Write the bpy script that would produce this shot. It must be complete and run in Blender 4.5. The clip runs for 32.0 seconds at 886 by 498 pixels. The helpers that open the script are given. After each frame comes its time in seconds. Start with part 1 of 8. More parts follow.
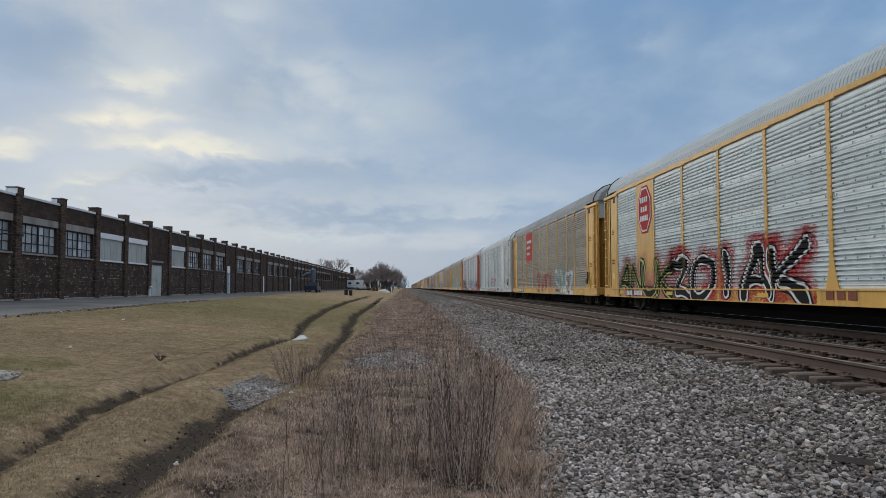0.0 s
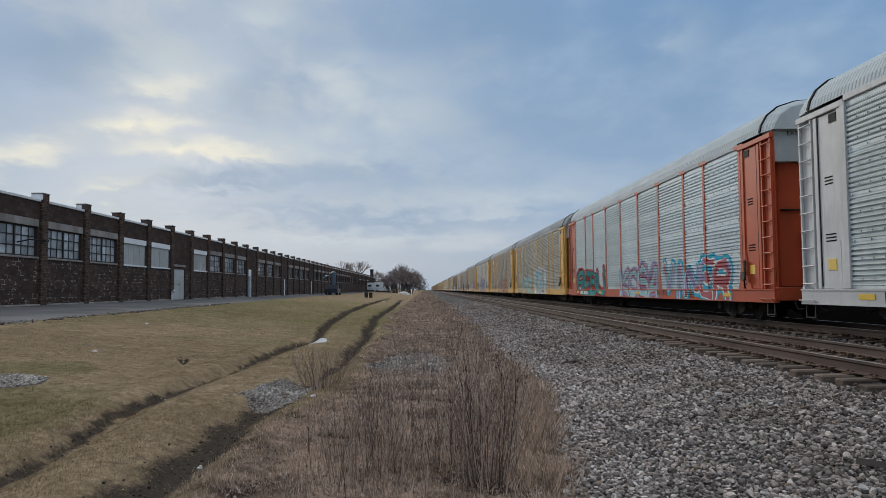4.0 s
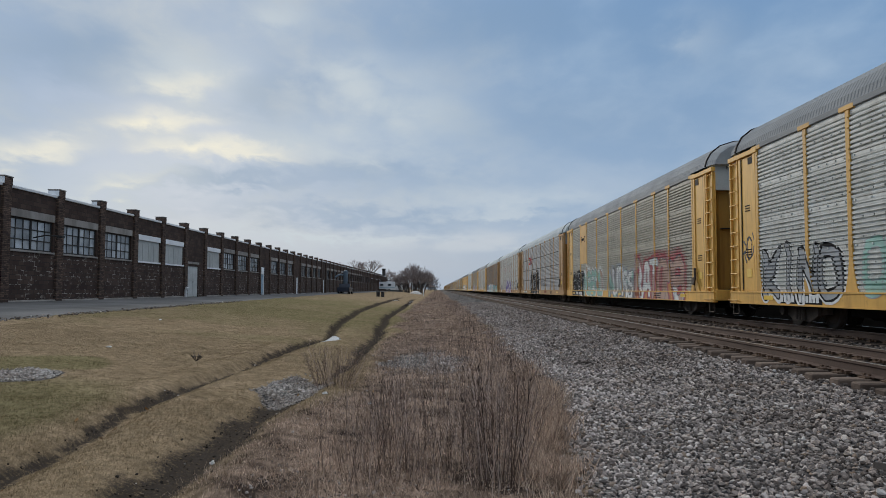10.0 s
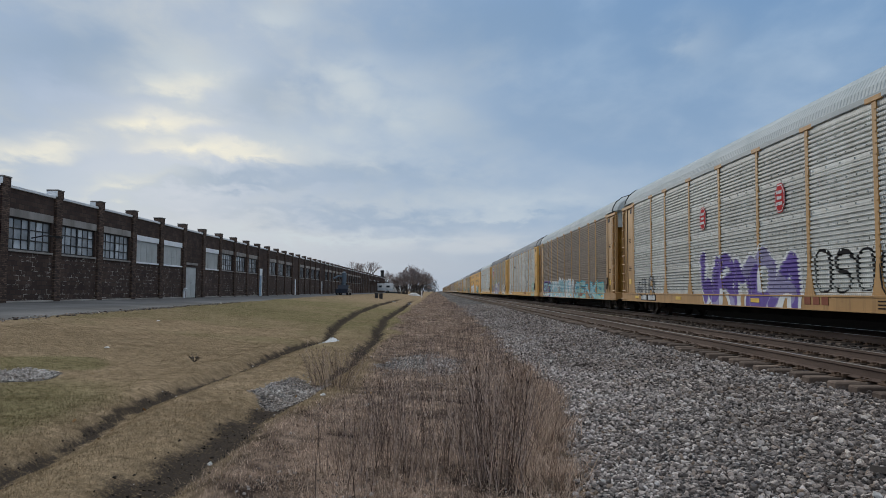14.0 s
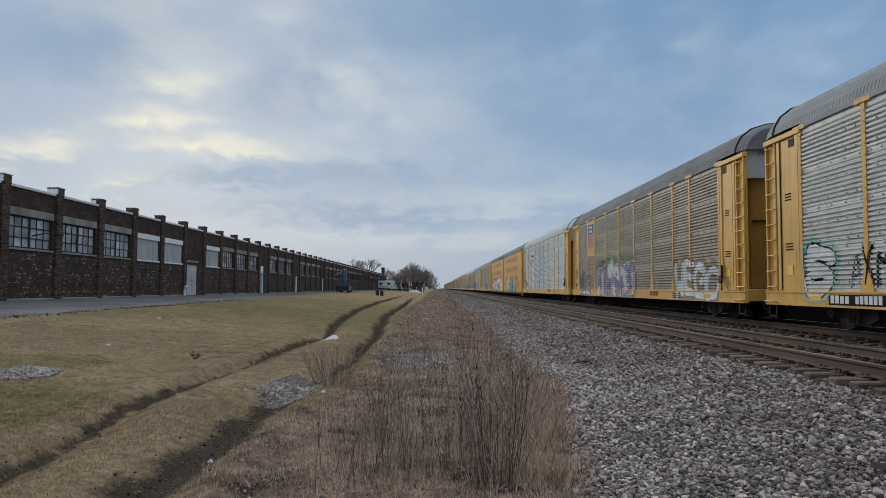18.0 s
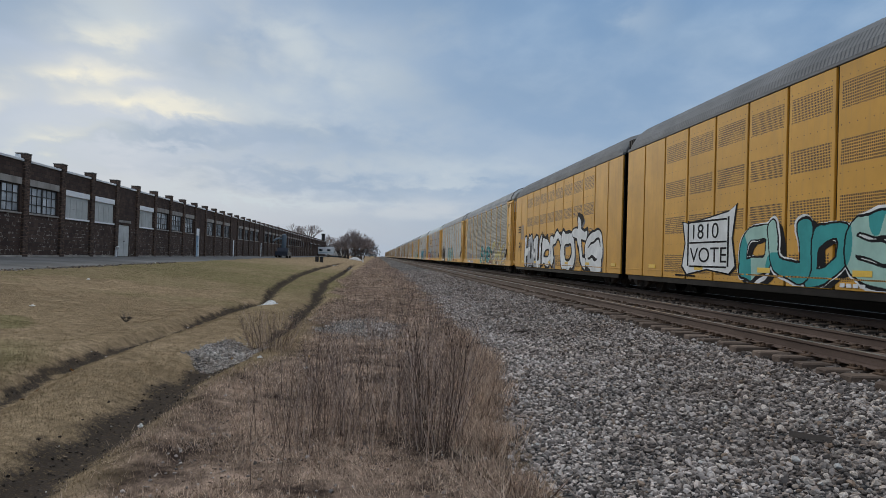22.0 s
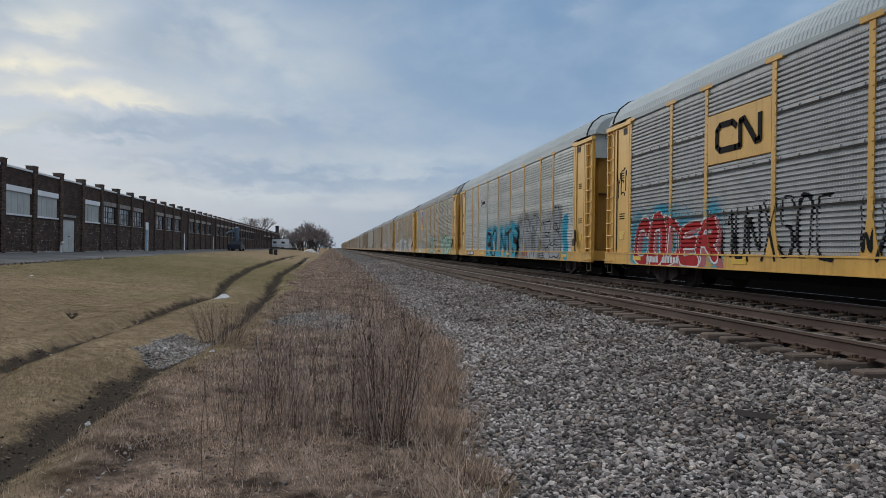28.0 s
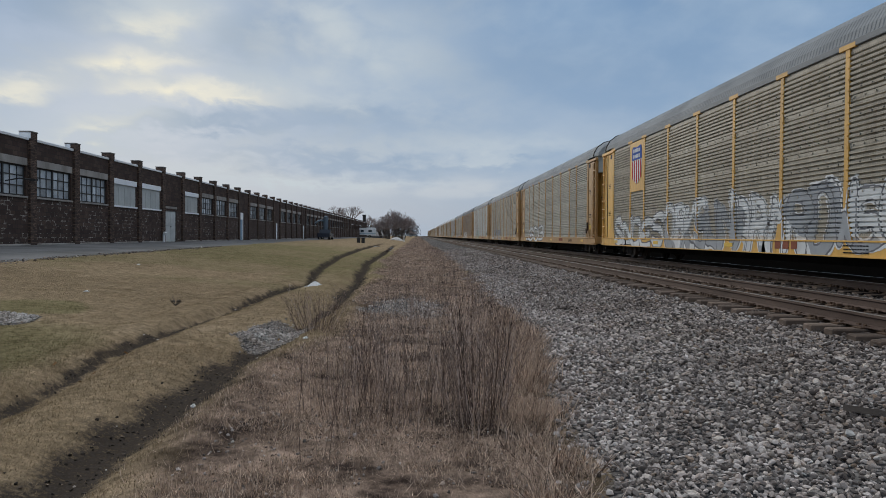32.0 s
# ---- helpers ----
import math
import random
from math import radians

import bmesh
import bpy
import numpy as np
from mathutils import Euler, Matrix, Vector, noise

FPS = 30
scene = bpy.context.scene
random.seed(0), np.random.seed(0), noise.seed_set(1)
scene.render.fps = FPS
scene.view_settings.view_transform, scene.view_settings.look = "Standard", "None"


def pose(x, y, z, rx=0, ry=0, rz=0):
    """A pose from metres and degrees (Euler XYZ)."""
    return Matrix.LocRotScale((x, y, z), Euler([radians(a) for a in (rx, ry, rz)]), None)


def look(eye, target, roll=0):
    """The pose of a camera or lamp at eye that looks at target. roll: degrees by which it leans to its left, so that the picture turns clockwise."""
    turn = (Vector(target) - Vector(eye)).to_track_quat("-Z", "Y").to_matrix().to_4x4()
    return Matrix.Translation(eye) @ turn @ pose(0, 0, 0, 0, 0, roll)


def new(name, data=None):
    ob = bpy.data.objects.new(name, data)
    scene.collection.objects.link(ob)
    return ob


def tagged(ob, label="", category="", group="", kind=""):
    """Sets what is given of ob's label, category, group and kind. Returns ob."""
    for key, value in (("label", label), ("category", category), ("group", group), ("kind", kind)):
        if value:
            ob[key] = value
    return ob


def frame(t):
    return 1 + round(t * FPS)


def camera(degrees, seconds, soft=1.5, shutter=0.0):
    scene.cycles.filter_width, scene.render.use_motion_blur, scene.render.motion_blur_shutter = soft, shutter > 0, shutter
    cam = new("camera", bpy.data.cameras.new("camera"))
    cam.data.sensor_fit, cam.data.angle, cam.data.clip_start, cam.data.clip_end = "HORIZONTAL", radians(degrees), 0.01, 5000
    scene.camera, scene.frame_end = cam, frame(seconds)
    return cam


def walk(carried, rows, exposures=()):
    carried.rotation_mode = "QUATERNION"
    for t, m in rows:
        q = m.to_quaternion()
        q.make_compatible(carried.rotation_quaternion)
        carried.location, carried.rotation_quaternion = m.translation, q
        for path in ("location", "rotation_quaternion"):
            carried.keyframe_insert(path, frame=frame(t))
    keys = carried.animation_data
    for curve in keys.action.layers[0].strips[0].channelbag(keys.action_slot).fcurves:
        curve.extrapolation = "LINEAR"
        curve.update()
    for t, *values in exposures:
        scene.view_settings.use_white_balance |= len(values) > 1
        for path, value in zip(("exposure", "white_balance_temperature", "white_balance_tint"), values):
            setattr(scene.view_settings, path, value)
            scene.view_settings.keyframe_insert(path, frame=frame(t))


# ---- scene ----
cam = camera(62.8, 32.0, 0.5)
PATH = [
    (0, (0.002, 0.013, 1.593), (0.103, 2.007, 1.699), -0.1),
    (0.5, (-0.004, -0.005, 1.606), (0.079, 1.99, 1.715), -0.1),
    (1, (-0.015, 0.009, 1.594), (0.052, 2.005, 1.699), -0.1),
    (1.5, (-0.007, 0.021, 1.605), (0.047, 2.018, 1.707), -0.0),
    (2, (-0.005, 0.008, 1.611), (0.04, 2.005, 1.712), -0.2),
    (2.5, (0.002, -0.013, 1.607), (0.046, 1.984, 1.712), -0.3),
    (3, (-0.006, -0.004, 1.606), (0.037, 1.993, 1.708), -0.3),
    (3.5, (0.001, 0.007, 1.613), (0.049, 2.004, 1.719), -0.5),
    (5.5, (-0.011, 0.013, 1.6), (0.027, 2.009, 1.718), -0.2),
    (6, (0.007, 0.015, 1.603), (0.027, 2.012, 1.714), -0.4),
    (6.5, (0.002, 0.005, 1.604), (0.016, 2.002, 1.717), -0.4),
    (7, (-0.005, 0.024, 1.604), (0.009, 2.02, 1.72), -0.3),
    (7.5, (-0.009, 0.031, 1.6), (0.001, 2.028, 1.719), -0.1),
    (8, (-0.001, 0.029, 1.605), (0.014, 2.025, 1.728), -0.1),
    (8.5, (-0.009, 0.019, 1.605), (0.014, 2.015, 1.728), -0.3),
    (9, (-0.005, 0.022, 1.602), (0.011, 2.018, 1.723), -0.3),
    (9.5, (0.0, 0.028, 1.593), (0.014, 2.024, 1.711), -0.1),
    (10, (-0.014, 0.028, 1.595), (0.0, 2.025, 1.706), 0.1),
    (10.5, (-0.007, 0.036, 1.601), (0.004, 2.033, 1.704), 0.2),
    (11, (-0.013, 0.033, 1.601), (-0.001, 2.03, 1.705), 0.4),
    (11.5, (-0.011, 0.041, 1.598), (-0.004, 2.038, 1.701), 0.3),
    (12, (-0.006, 0.022, 1.6), (0.005, 2.019, 1.705), 0.2),
    (12.5, (-0.021, 0.017, 1.602), (-0.006, 2.014, 1.712), 0.4),
    (13, (-0.01, 0.014, 1.6), (0.006, 2.011, 1.711), 0.3),
    (13.5, (-0.005, 0.021, 1.595), (0.013, 2.017, 1.711), 0.3),
    (14, (-0.012, 0.018, 1.596), (0.006, 2.014, 1.712), 0.3),
    (14.5, (-0.01, 0.033, 1.588), (0.006, 2.029, 1.705), 0.4),
    (16.5, (-0.013, 0.038, 1.59), (-0.005, 2.036, 1.689), 0.3),
    (17, (-0.024, 0.031, 1.591), (-0.009, 2.028, 1.688), 0.5),
    (17.5, (-0.013, 0.034, 1.592), (-0.002, 2.031, 1.694), 0.4),
    (18, (-0.006, 0.025, 1.595), (0.01, 2.022, 1.703), 0.2),
    (18.5, (-0.011, 0.043, 1.592), (0.01, 2.041, 1.698), 0.2),
    (19, (-0.011, 0.056, 1.582), (0.02, 2.054, 1.664), 0.2),
    (19.5, (-0.019, 0.061, 1.589), (0.022, 2.06, 1.638), 0.1),
    (20, (-0.019, 0.056, 1.584), (0.044, 2.054, 1.621), 0.2),
    (20.5, (-0.012, 0.07, 1.582), (0.075, 2.068, 1.606), 0.5),
    (21, (-0.022, 0.062, 1.574), (0.099, 2.058, 1.598), 1.0),
    (21.5, (-0.014, 0.065, 1.578), (0.139, 2.059, 1.601), 1.3),
    (22, (-0.015, 0.072, 1.583), (0.164, 2.063, 1.608), 1.7),
    (22.5, (-0.008, 0.083, 1.575), (0.187, 2.073, 1.602), 2.2),
    (23, (-0.01, 0.069, 1.577), (0.202, 2.057, 1.61), 2.4),
    (23.5, (-0.005, 0.055, 1.578), (0.217, 2.042, 1.617), 1.9),
    (24, (0.002, 0.058, 1.585), (0.231, 2.044, 1.627), 1.5),
    (24.5, (0.003, 0.065, 1.588), (0.235, 2.051, 1.632), 1.1),
    (26.5, (0.004, 0.064, 1.583), (0.231, 2.051, 1.615), 1.2),
    (27, (0.01, 0.066, 1.581), (0.251, 2.051, 1.607), 1.2),
    (27.5, (0.016, 0.071, 1.569), (0.287, 2.053, 1.582), 0.8),
    (28, (0.016, 0.073, 1.568), (0.316, 2.05, 1.569), 0.8),
    (28.5, (0.007, 0.056, 1.57), (0.313, 2.032, 1.564), 0.9),
    (29, (0.008, 0.052, 1.575), (0.317, 2.028, 1.571), 0.8),
    (29.5, (0.011, 0.049, 1.573), (0.314, 2.026, 1.567), 0.9),
    (30, (-0.005, 0.059, 1.578), (0.167, 2.052, 1.559), 0.9),
    (30.5, (-0.01, 0.068, 1.567), (0.111, 2.065, 1.54), 0.6),
    (31, (-0.026, 0.069, 1.581), (0.08, 2.066, 1.551), 0.5),
    (31.5, (-0.02, 0.07, 1.571), (0.069, 2.068, 1.54), 0.5),
    (32, (-0.019, 0.08, 1.581), (0.049, 2.079, 1.545), 0.4),
]
walk(cam, [(t, look(eye, target, roll)) for t, eye, target, roll in PATH], [(0, 0.0), (22, 0.0), (28, -0.05), (32, -0.06)])

# ---- world, sun, exposure ----
SUN_AZ, SUN_EL = 20.0, 17.0      # degrees to the left of the track's way (+y), and above the horizon


def make_world():
    w = bpy.data.worlds.new("overcast_sky")
    w.use_nodes = True
    scene.world = w
    nt = w.node_tree
    nt.nodes.clear()
    N, L = nt.nodes.new, nt.links.new
    out = N("ShaderNodeOutputWorld")
    bg = N("ShaderNodeBackground")
    co = N("ShaderNodeTexCoord")
    sky = N("ShaderNodeTexSky")
    sky.sky_type, sky.sun_disc = "NISHITA", False
    sky.sun_elevation, sky.sun_rotation = radians(SUN_EL), radians(-SUN_AZ)
    sky.air_density, sky.dust_density, sky.ozone_density = 1.0, 1.5, 1.5
    nrm = N("ShaderNodeVectorMath"); nrm.operation = "NORMALIZE"
    L(co.outputs["Generated"], nrm.inputs[0])
    sep = N("ShaderNodeSeparateXYZ")
    L(nrm.outputs[0], sep.inputs[0])

    def math_(op, a, b=None, clamp=False):
        n = N("ShaderNodeMath"); n.operation = op; n.use_clamp = clamp
        for k, v in enumerate((a, b)):
            if v is None:
                continue
            if isinstance(v, (int, float)):
                n.inputs[k].default_value = v
            else:
                L(v, n.inputs[k])
        return n.outputs[0]

    def ramp(src, *stops):
        n = N("ShaderNodeValToRGB")
        n.color_ramp.interpolation = "EASE"
        while len(n.color_ramp.elements) < len(stops):
            n.color_ramp.elements.new(0.5)
        for e, (p, c) in zip(n.color_ramp.elements, stops):
            e.position, e.color = p, (*c, 1) if isinstance(c, tuple) else (c, c, c, 1)
        L(src, n.inputs[0])
        return n.outputs[0]

    def mix(f, a, b, blend="MIX"):
        n = N("ShaderNodeMix"); n.data_type = "RGBA"; n.blend_type = blend
        for k, v in ((0, f), (6, a), (7, b)):
            if isinstance(v, tuple):
                n.inputs[k].default_value = (*v, 1)
            elif isinstance(v, (int, float)):
                n.inputs[k].default_value = v
            else:
                L(v, n.inputs[k])
        return n.outputs[2]

    up = math_("MAXIMUM", sep.outputs[2], 0.0)
    den = math_("ADD", up, 0.22)
    comb = N("ShaderNodeCombineXYZ")
    L(math_("DIVIDE", sep.outputs[0], den), comb.inputs[0])
    L(math_("DIVIDE", sep.outputs[1], den), comb.inputs[1])

    def clouds(scale, detail, rough, off, stretch=(1, 1, 1), turn=0.0, dist=0.0):
        m = N("ShaderNodeMapping")
        m.inputs["Location"].default_value = off
        m.inputs["Scale"].default_value = stretch
        m.inputs["Rotation"].default_value = (0, 0, radians(turn))
        L(comb.outputs[0], m.inputs[0])
        n = N("ShaderNodeTexNoise")
        n.inputs["Scale"].default_value = scale
        n.inputs["Detail"].default_value = detail
        n.inputs["Roughness"].default_value = rough
        n.inputs["Distortion"].default_value = dist
        L(m.outputs[0], n.inputs["Vector"])
        return n.outputs[0]

    big = clouds(1.3, 4, 0.5, (3.1, 0.4, 0), (0.9, 1.0, 1), 12, 0.2)
    mid = clouds(3.2, 6, 0.5, (0.2, 5.1, 0), (1.0, 0.8, 1), -14, 0.25)
    wisps = clouds(9.0, 6, 0.55, (2.2, 1.1, 0), (1.0, 0.7, 1), -10, 0.3)
    cover = math_("ADD", math_("ADD", math_("MULTIPLY", big, 0.44), math_("MULTIPLY", mid, 0.38)), math_("MULTIPLY", wisps, 0.18))
    # slate cloud that grows brighter overhead, pale torn cloud over it
    slate = ramp(up, (0.0, (0.36, 0.45, 0.57)), (0.10, (0.262, 0.385, 0.56)), (0.36, (0.178, 0.315, 0.525)), (0.62, (0.72, 0.82, 0.94)), (1.0, (1.15, 1.24, 1.35)))
    base = mix(0.92, mix(1.0, sky.outputs[0], (0.10, 0.10, 0.10), "MULTIPLY"), slate)
    pale = ramp(cover, (0.40, 0.0), (0.72, 1.0))
    sunv = (-math.sin(radians(SUN_AZ)) * math.cos(radians(SUN_EL)), math.cos(radians(SUN_AZ)) * math.cos(radians(SUN_EL)), math.sin(radians(SUN_EL)))
    dot = N("ShaderNodeVectorMath"); dot.operation = "DOT_PRODUCT"
    L(nrm.outputs[0], dot.inputs[0]); dot.inputs[1].default_value = sunv
    glow = ramp(dot.outputs["Value"], (0.86, 0.0), (0.995, 1.0))
    thick = ramp(up, (0.0, (0.47, 0.54, 0.63)), (0.35, (0.355, 0.485, 0.65)), (0.62, (0.86, 0.92, 1.0)), (1.0, (1.25, 1.3, 1.36)))
    lit = mix(math_("MULTIPLY", glow, ramp(up, (0.05, 0.25), (0.15, 1.0))), thick, (0.385, 0.475, 0.57))
    pale = math_("MAXIMUM", pale, math_("MULTIPLY", glow, ramp(cover, (0.36, 0.1), (0.60, 0.55))))
    col = mix(pale, base, lit)
    torn = math_("ADD", math_("ADD", math_("MULTIPLY", big, 0.25), math_("MULTIPLY", mid, 0.50)), math_("MULTIPLY", wisps, 0.25))
    col = mix(math_("MULTIPLY", math_("MULTIPLY", glow, ramp(torn, (0.42, 0.0), (0.74, 1.0))), 0.35), col, (0.94, 0.88, 0.73))
    drift = math_("ADD", up, math_("MULTIPLY", math_("SUBTRACT", big, 0.5), 0.05))
    band = math_("MULTIPLY", ramp(drift, (0.040, 0.0), (0.056, 1.0), (0.066, 1.0), (0.095, 0.0)), ramp(mid, (0.36, 0.15), (0.6, 1.0)))
    col = mix(math_("MULTIPLY", band, 0.7), col, (0.58, 0.62, 0.66))
    # the breaks and the heavier banks of this sky, by slope to the left or right of +y and by slope upwards, torn by the noise
    ahead = math_("MAXIMUM", sep.outputs[1], 0.05)
    su = math_("ADD", math_("DIVIDE", sep.outputs[0], ahead), math_("ADD", math_("MULTIPLY", math_("SUBTRACT", mid, 0.5), 0.16), math_("MULTIPLY", math_("SUBTRACT", wisps, 0.5), 0.10)))
    sv = math_("ADD", math_("DIVIDE", up, ahead), math_("ADD", math_("MULTIPLY", math_("SUBTRACT", big, 0.5), 0.10), math_("MULTIPLY", math_("SUBTRACT", wisps, 0.5), 0.06)))

    def bank(*places):
        total = None
        for u0, v0, du, dv, much in places:
            a = math_("POWER", math_("ABSOLUTE", math_("DIVIDE", math_("SUBTRACT", su, u0), du)), 2.0)
            b = math_("POWER", math_("ABSOLUTE", math_("DIVIDE", math_("SUBTRACT", sv, v0), dv)), 2.0)
            e = math_("MULTIPLY", math_("EXPONENT", math_("MULTIPLY", math_("ADD", a, b), -1.0)), much)
            total = e if total is None else math_("ADD", total, e)
        return total

    heavy = bank((-0.50, 0.33, 0.14, 0.06, 0.8), (-0.22, 0.27, 0.07, 0.05, 0.5), (0.05, 0.36, 0.16, 0.05, 0.6), (-0.32, 0.135, 0.13, 0.012, 0.8), (-0.12, 0.155, 0.12, 0.02, 0.5), (-0.10, 0.105, 0.2, 0.012, 0.5), (0.18, 0.24, 0.2, 0.05, 0.4), (0.40, 0.33, 0.16, 0.05, 0.35))
    col = mix(math_("MULTIPLY", heavy, 0.75, True), col, (0.235, 0.345, 0.49))
    open_ = bank((-0.33, 0.30, 0.07, 0.045, 0.7), (-0.05, 0.265, 0.08, 0.05, 0.62), (-0.12, 0.31, 0.05, 0.03, 0.5), (-0.14, 0.20, 0.16, 0.035, 0.55), (-0.22, 0.385, 0.04, 0.025, 0.6), (-0.42, 0.14, 0.12, 0.018, 0.6), (0.13, 0.135, 0.13, 0.017, 0.5), (0.10, 0.115, 0.06, 0.008, 0.4), (-0.14, 0.079, 0.16, 0.007, 0.7), (0.36, 0.36, 0.03, 0.03, 0.3), (-0.56, 0.10, 0.1, 0.03, 0.6))
    col = mix(math_("MULTIPLY", open_, ramp(torn, (0.30, 0.25), (0.62, 1.0)), True), col, (0.60, 0.665, 0.70))
    warm = bank((-0.37, 0.225, 0.06, 0.017, 1.0), (-0.30, 0.185, 0.09, 0.013, 1.0), (-0.25, 0.168, 0.06, 0.010, 0.8), (-0.545, 0.195, 0.06, 0.018, 0.9), (-0.34, 0.285, 0.04, 0.02, 0.6), (-0.42, 0.137, 0.08, 0.010, 0.5))
    col = mix(math_("MULTIPLY", warm, ramp(torn, (0.32, 0.3), (0.60, 1.0)), True), col, (0.93, 0.88, 0.72))
    low = ramp(up, (0.0, 1.0), (0.08, 0.0))
    col = mix(math_("MULTIPLY", low, 0.5), col, (0.35, 0.44, 0.56))
    L(col, bg.inputs[0])
    bg.inputs[1].default_value = 1.0
    L(bg.outputs[0], out.inputs[0])


make_world()
sun = new("sun", bpy.data.lights.new("sun", "SUN"))
sun.data.energy, sun.data.angle, sun.data.color = 1.5, radians(14), (1.0, 0.93, 0.82)
sun.matrix_world = look((0, 0, 60), (math.sin(radians(SUN_AZ)) * 100, -math.cos(radians(SUN_AZ)) * 100, 60 - 100 * math.tan(radians(SUN_EL))))

# ---- geometry helpers ----


class Geo:
    """Vertices, faces and their material slots, gathered into one mesh."""

    def __init__(s):
        s.v, s.f, s.m = [], [], []

    def face(s, pts, m=0):
        n = len(s.v)
        s.v.extend(pts)
        s.f.append(tuple(range(n, n + len(pts))))
        s.m.append(m)

    def box(s, x0, x1, y0, y1, z0, z1, m=0, b=0.0):
        lo, hi = (x0, y0, z0), (x1, y1, z1)
        b = min(b, 0.45 * min(hi[k] - lo[k] for k in range(3)))
        n = len(s.v)
        if b <= 0:
            s.v.extend([(x, y, z) for x in (x0, x1) for y in (y0, y1) for z in (z0, z1)])
            for q in ((0, 1, 3, 2), (4, 6, 7, 5), (0, 4, 5, 1), (2, 3, 7, 6), (0, 2, 6, 4), (1, 5, 7, 3)):
                s.f.append(tuple(n + i for i in q)); s.m.append(m)
            return
        idx, c = {}, [(lo[k] + hi[k]) / 2 for k in range(3)]
        for sx in (0, 1):
            for sy in (0, 1):
                for sz in (0, 1):
                    cor = (sx, sy, sz)
                    for ax in range(3):
                        p = [(hi[k] if cor[k] else lo[k]) if k == ax else ((hi[k] - b) if cor[k] else (lo[k] + b)) for k in range(3)]
                        idx[cor, ax] = len(s.v)
                        s.v.append(tuple(p))

        def add(ids):
            p = [s.v[i] for i in ids]
            a = [p[1][k] - p[0][k] for k in range(3)]
            d = [p[2][k] - p[0][k] for k in range(3)]
            nr = (a[1] * d[2] - a[2] * d[1], a[2] * d[0] - a[0] * d[2], a[0] * d[1] - a[1] * d[0])
            o = [sum(q[k] for q in p) / len(p) - c[k] for k in range(3)]
            s.f.append(tuple(ids) if sum(nr[k] * o[k] for k in range(3)) > 0 else tuple(reversed(ids)))
            s.m.append(m)

        for ax in range(3):
            o1, o2 = [k for k in range(3) if k != ax]
            for sd in (0, 1):
                ids = []
                for u, w in ((0, 0), (1, 0), (1, 1), (0, 1)):
                    cor = [0, 0, 0]
                    cor[ax], cor[o1], cor[o2] = sd, u, w
                    ids.append(idx[tuple(cor), ax])
                add(ids)
        for ax in range(3):                     # edges that run along ax
            o1, o2 = [k for k in range(3) if k != ax]
            for u in (0, 1):
                for w in (0, 1):
                    ca, cb = [0, 0, 0], [0, 0, 0]
                    ca[o1] = cb[o1] = u
                    ca[o2] = cb[o2] = w
                    cb[ax] = 1
                    ca, cb = tuple(ca), tuple(cb)
                    add([idx[ca, o1], idx[cb, o1], idx[cb, o2], idx[ca, o2]])
        for cor in [(x, y, z) for x in (0, 1) for y in (0, 1) for z in (0, 1)]:
            add([idx[cor, 0], idx[cor, 1], idx[cor, 2]])

    def tube(s, p0, p1, r0, r1=None, n=6, m=0, caps=True):
        r1 = r0 if r1 is None else r1
        a, b = Vector(p0), Vector(p1)
        d = (b - a).normalized()
        u = d.orthogonal().normalized()
        w = d.cross(u)
        k = len(s.v)
        for c, r in ((a, r0), (b, r1)):
            for i in range(n):
                t = 2 * math.pi * i / n
                s.v.append(tuple(c + r * (math.cos(t) * u + math.sin(t) * w)))
        for i in range(n):
            j = (i + 1) % n
            s.f.append((k + i, k + j, k + n + j, k + n + i)); s.m.append(m)
        if caps:
            s.f.append(tuple(k + i for i in reversed(range(n)))); s.m.append(m)
            s.f.append(tuple(k + n + i for i in range(n))); s.m.append(m)

    def pipe(s, pts, r, n=6, m=0):
        for a, b in zip(pts, pts[1:]):
            s.tube(a, b, r, r, n, m)

    def prism(s, poly, x0, x1, m=0, axis=0):
        """A polygon in the two other axes, extruded along axis from x0 to x1."""
        def at(p, x):
            q = list(p)
            q.insert(axis, x)
            return tuple(q)
        n, k = len(poly), len(s.v)
        area = sum(a[0] * b[1] - a[1] * b[0] for a, b in zip(poly, poly[1:] + poly[:1]))
        if (area < 0) != (axis == 1):
            poly = poly[::-1]
        s.v.extend([at(p, x0) for p in poly] + [at(p, x1) for p in poly])
        s.f.append(tuple(k + i for i in reversed(range(n)))); s.m.append(m)
        s.f.append(tuple(k + n + i for i in range(n))); s.m.append(m)
        for i in range(n):
            j = (i + 1) % n
            s.f.append((k + i, k + j, k + n + j, k + n + i)); s.m.append(m)

    def wheel(s, c, r, w, n=20, m=0, rings=((0, 1.0),)):
        """A disc round the x axis, its outline given as (x, part of r) from one face to the other."""
        k = len(s.v)
        for x, q in rings:
            for i in range(n):
                t = 2 * math.pi * i / n
                s.v.append((c[0] + x * w, c[1] + r * q * math.cos(t), c[2] + r * q * math.sin(t)))
        for a in range(len(rings) - 1):
            for i in range(n):
                j = (i + 1) % n
                s.f.append((k + a * n + i, k + (a + 1) * n + i, k + (a + 1) * n + j, k + a * n + j)); s.m.append(m)
        s.f.append(tuple(k + i for i in range(n))); s.m.append(m)
        e = k + (len(rings) - 1) * n
        s.f.append(tuple(e + i for i in reversed(range(n)))); s.m.append(m)

    def mesh(s, name, *mats, smooth=False):
        me = bpy.data.meshes.new(name)
        me.from_pydata(s.v, [], s.f)
        for mt in mats:
            me.materials.append(mt)
        me.polygons.foreach_set("material_index", s.m)
        if smooth:
            me.polygons.foreach_set("use_smooth", [True] * len(s.f))
        me.update()
        return me


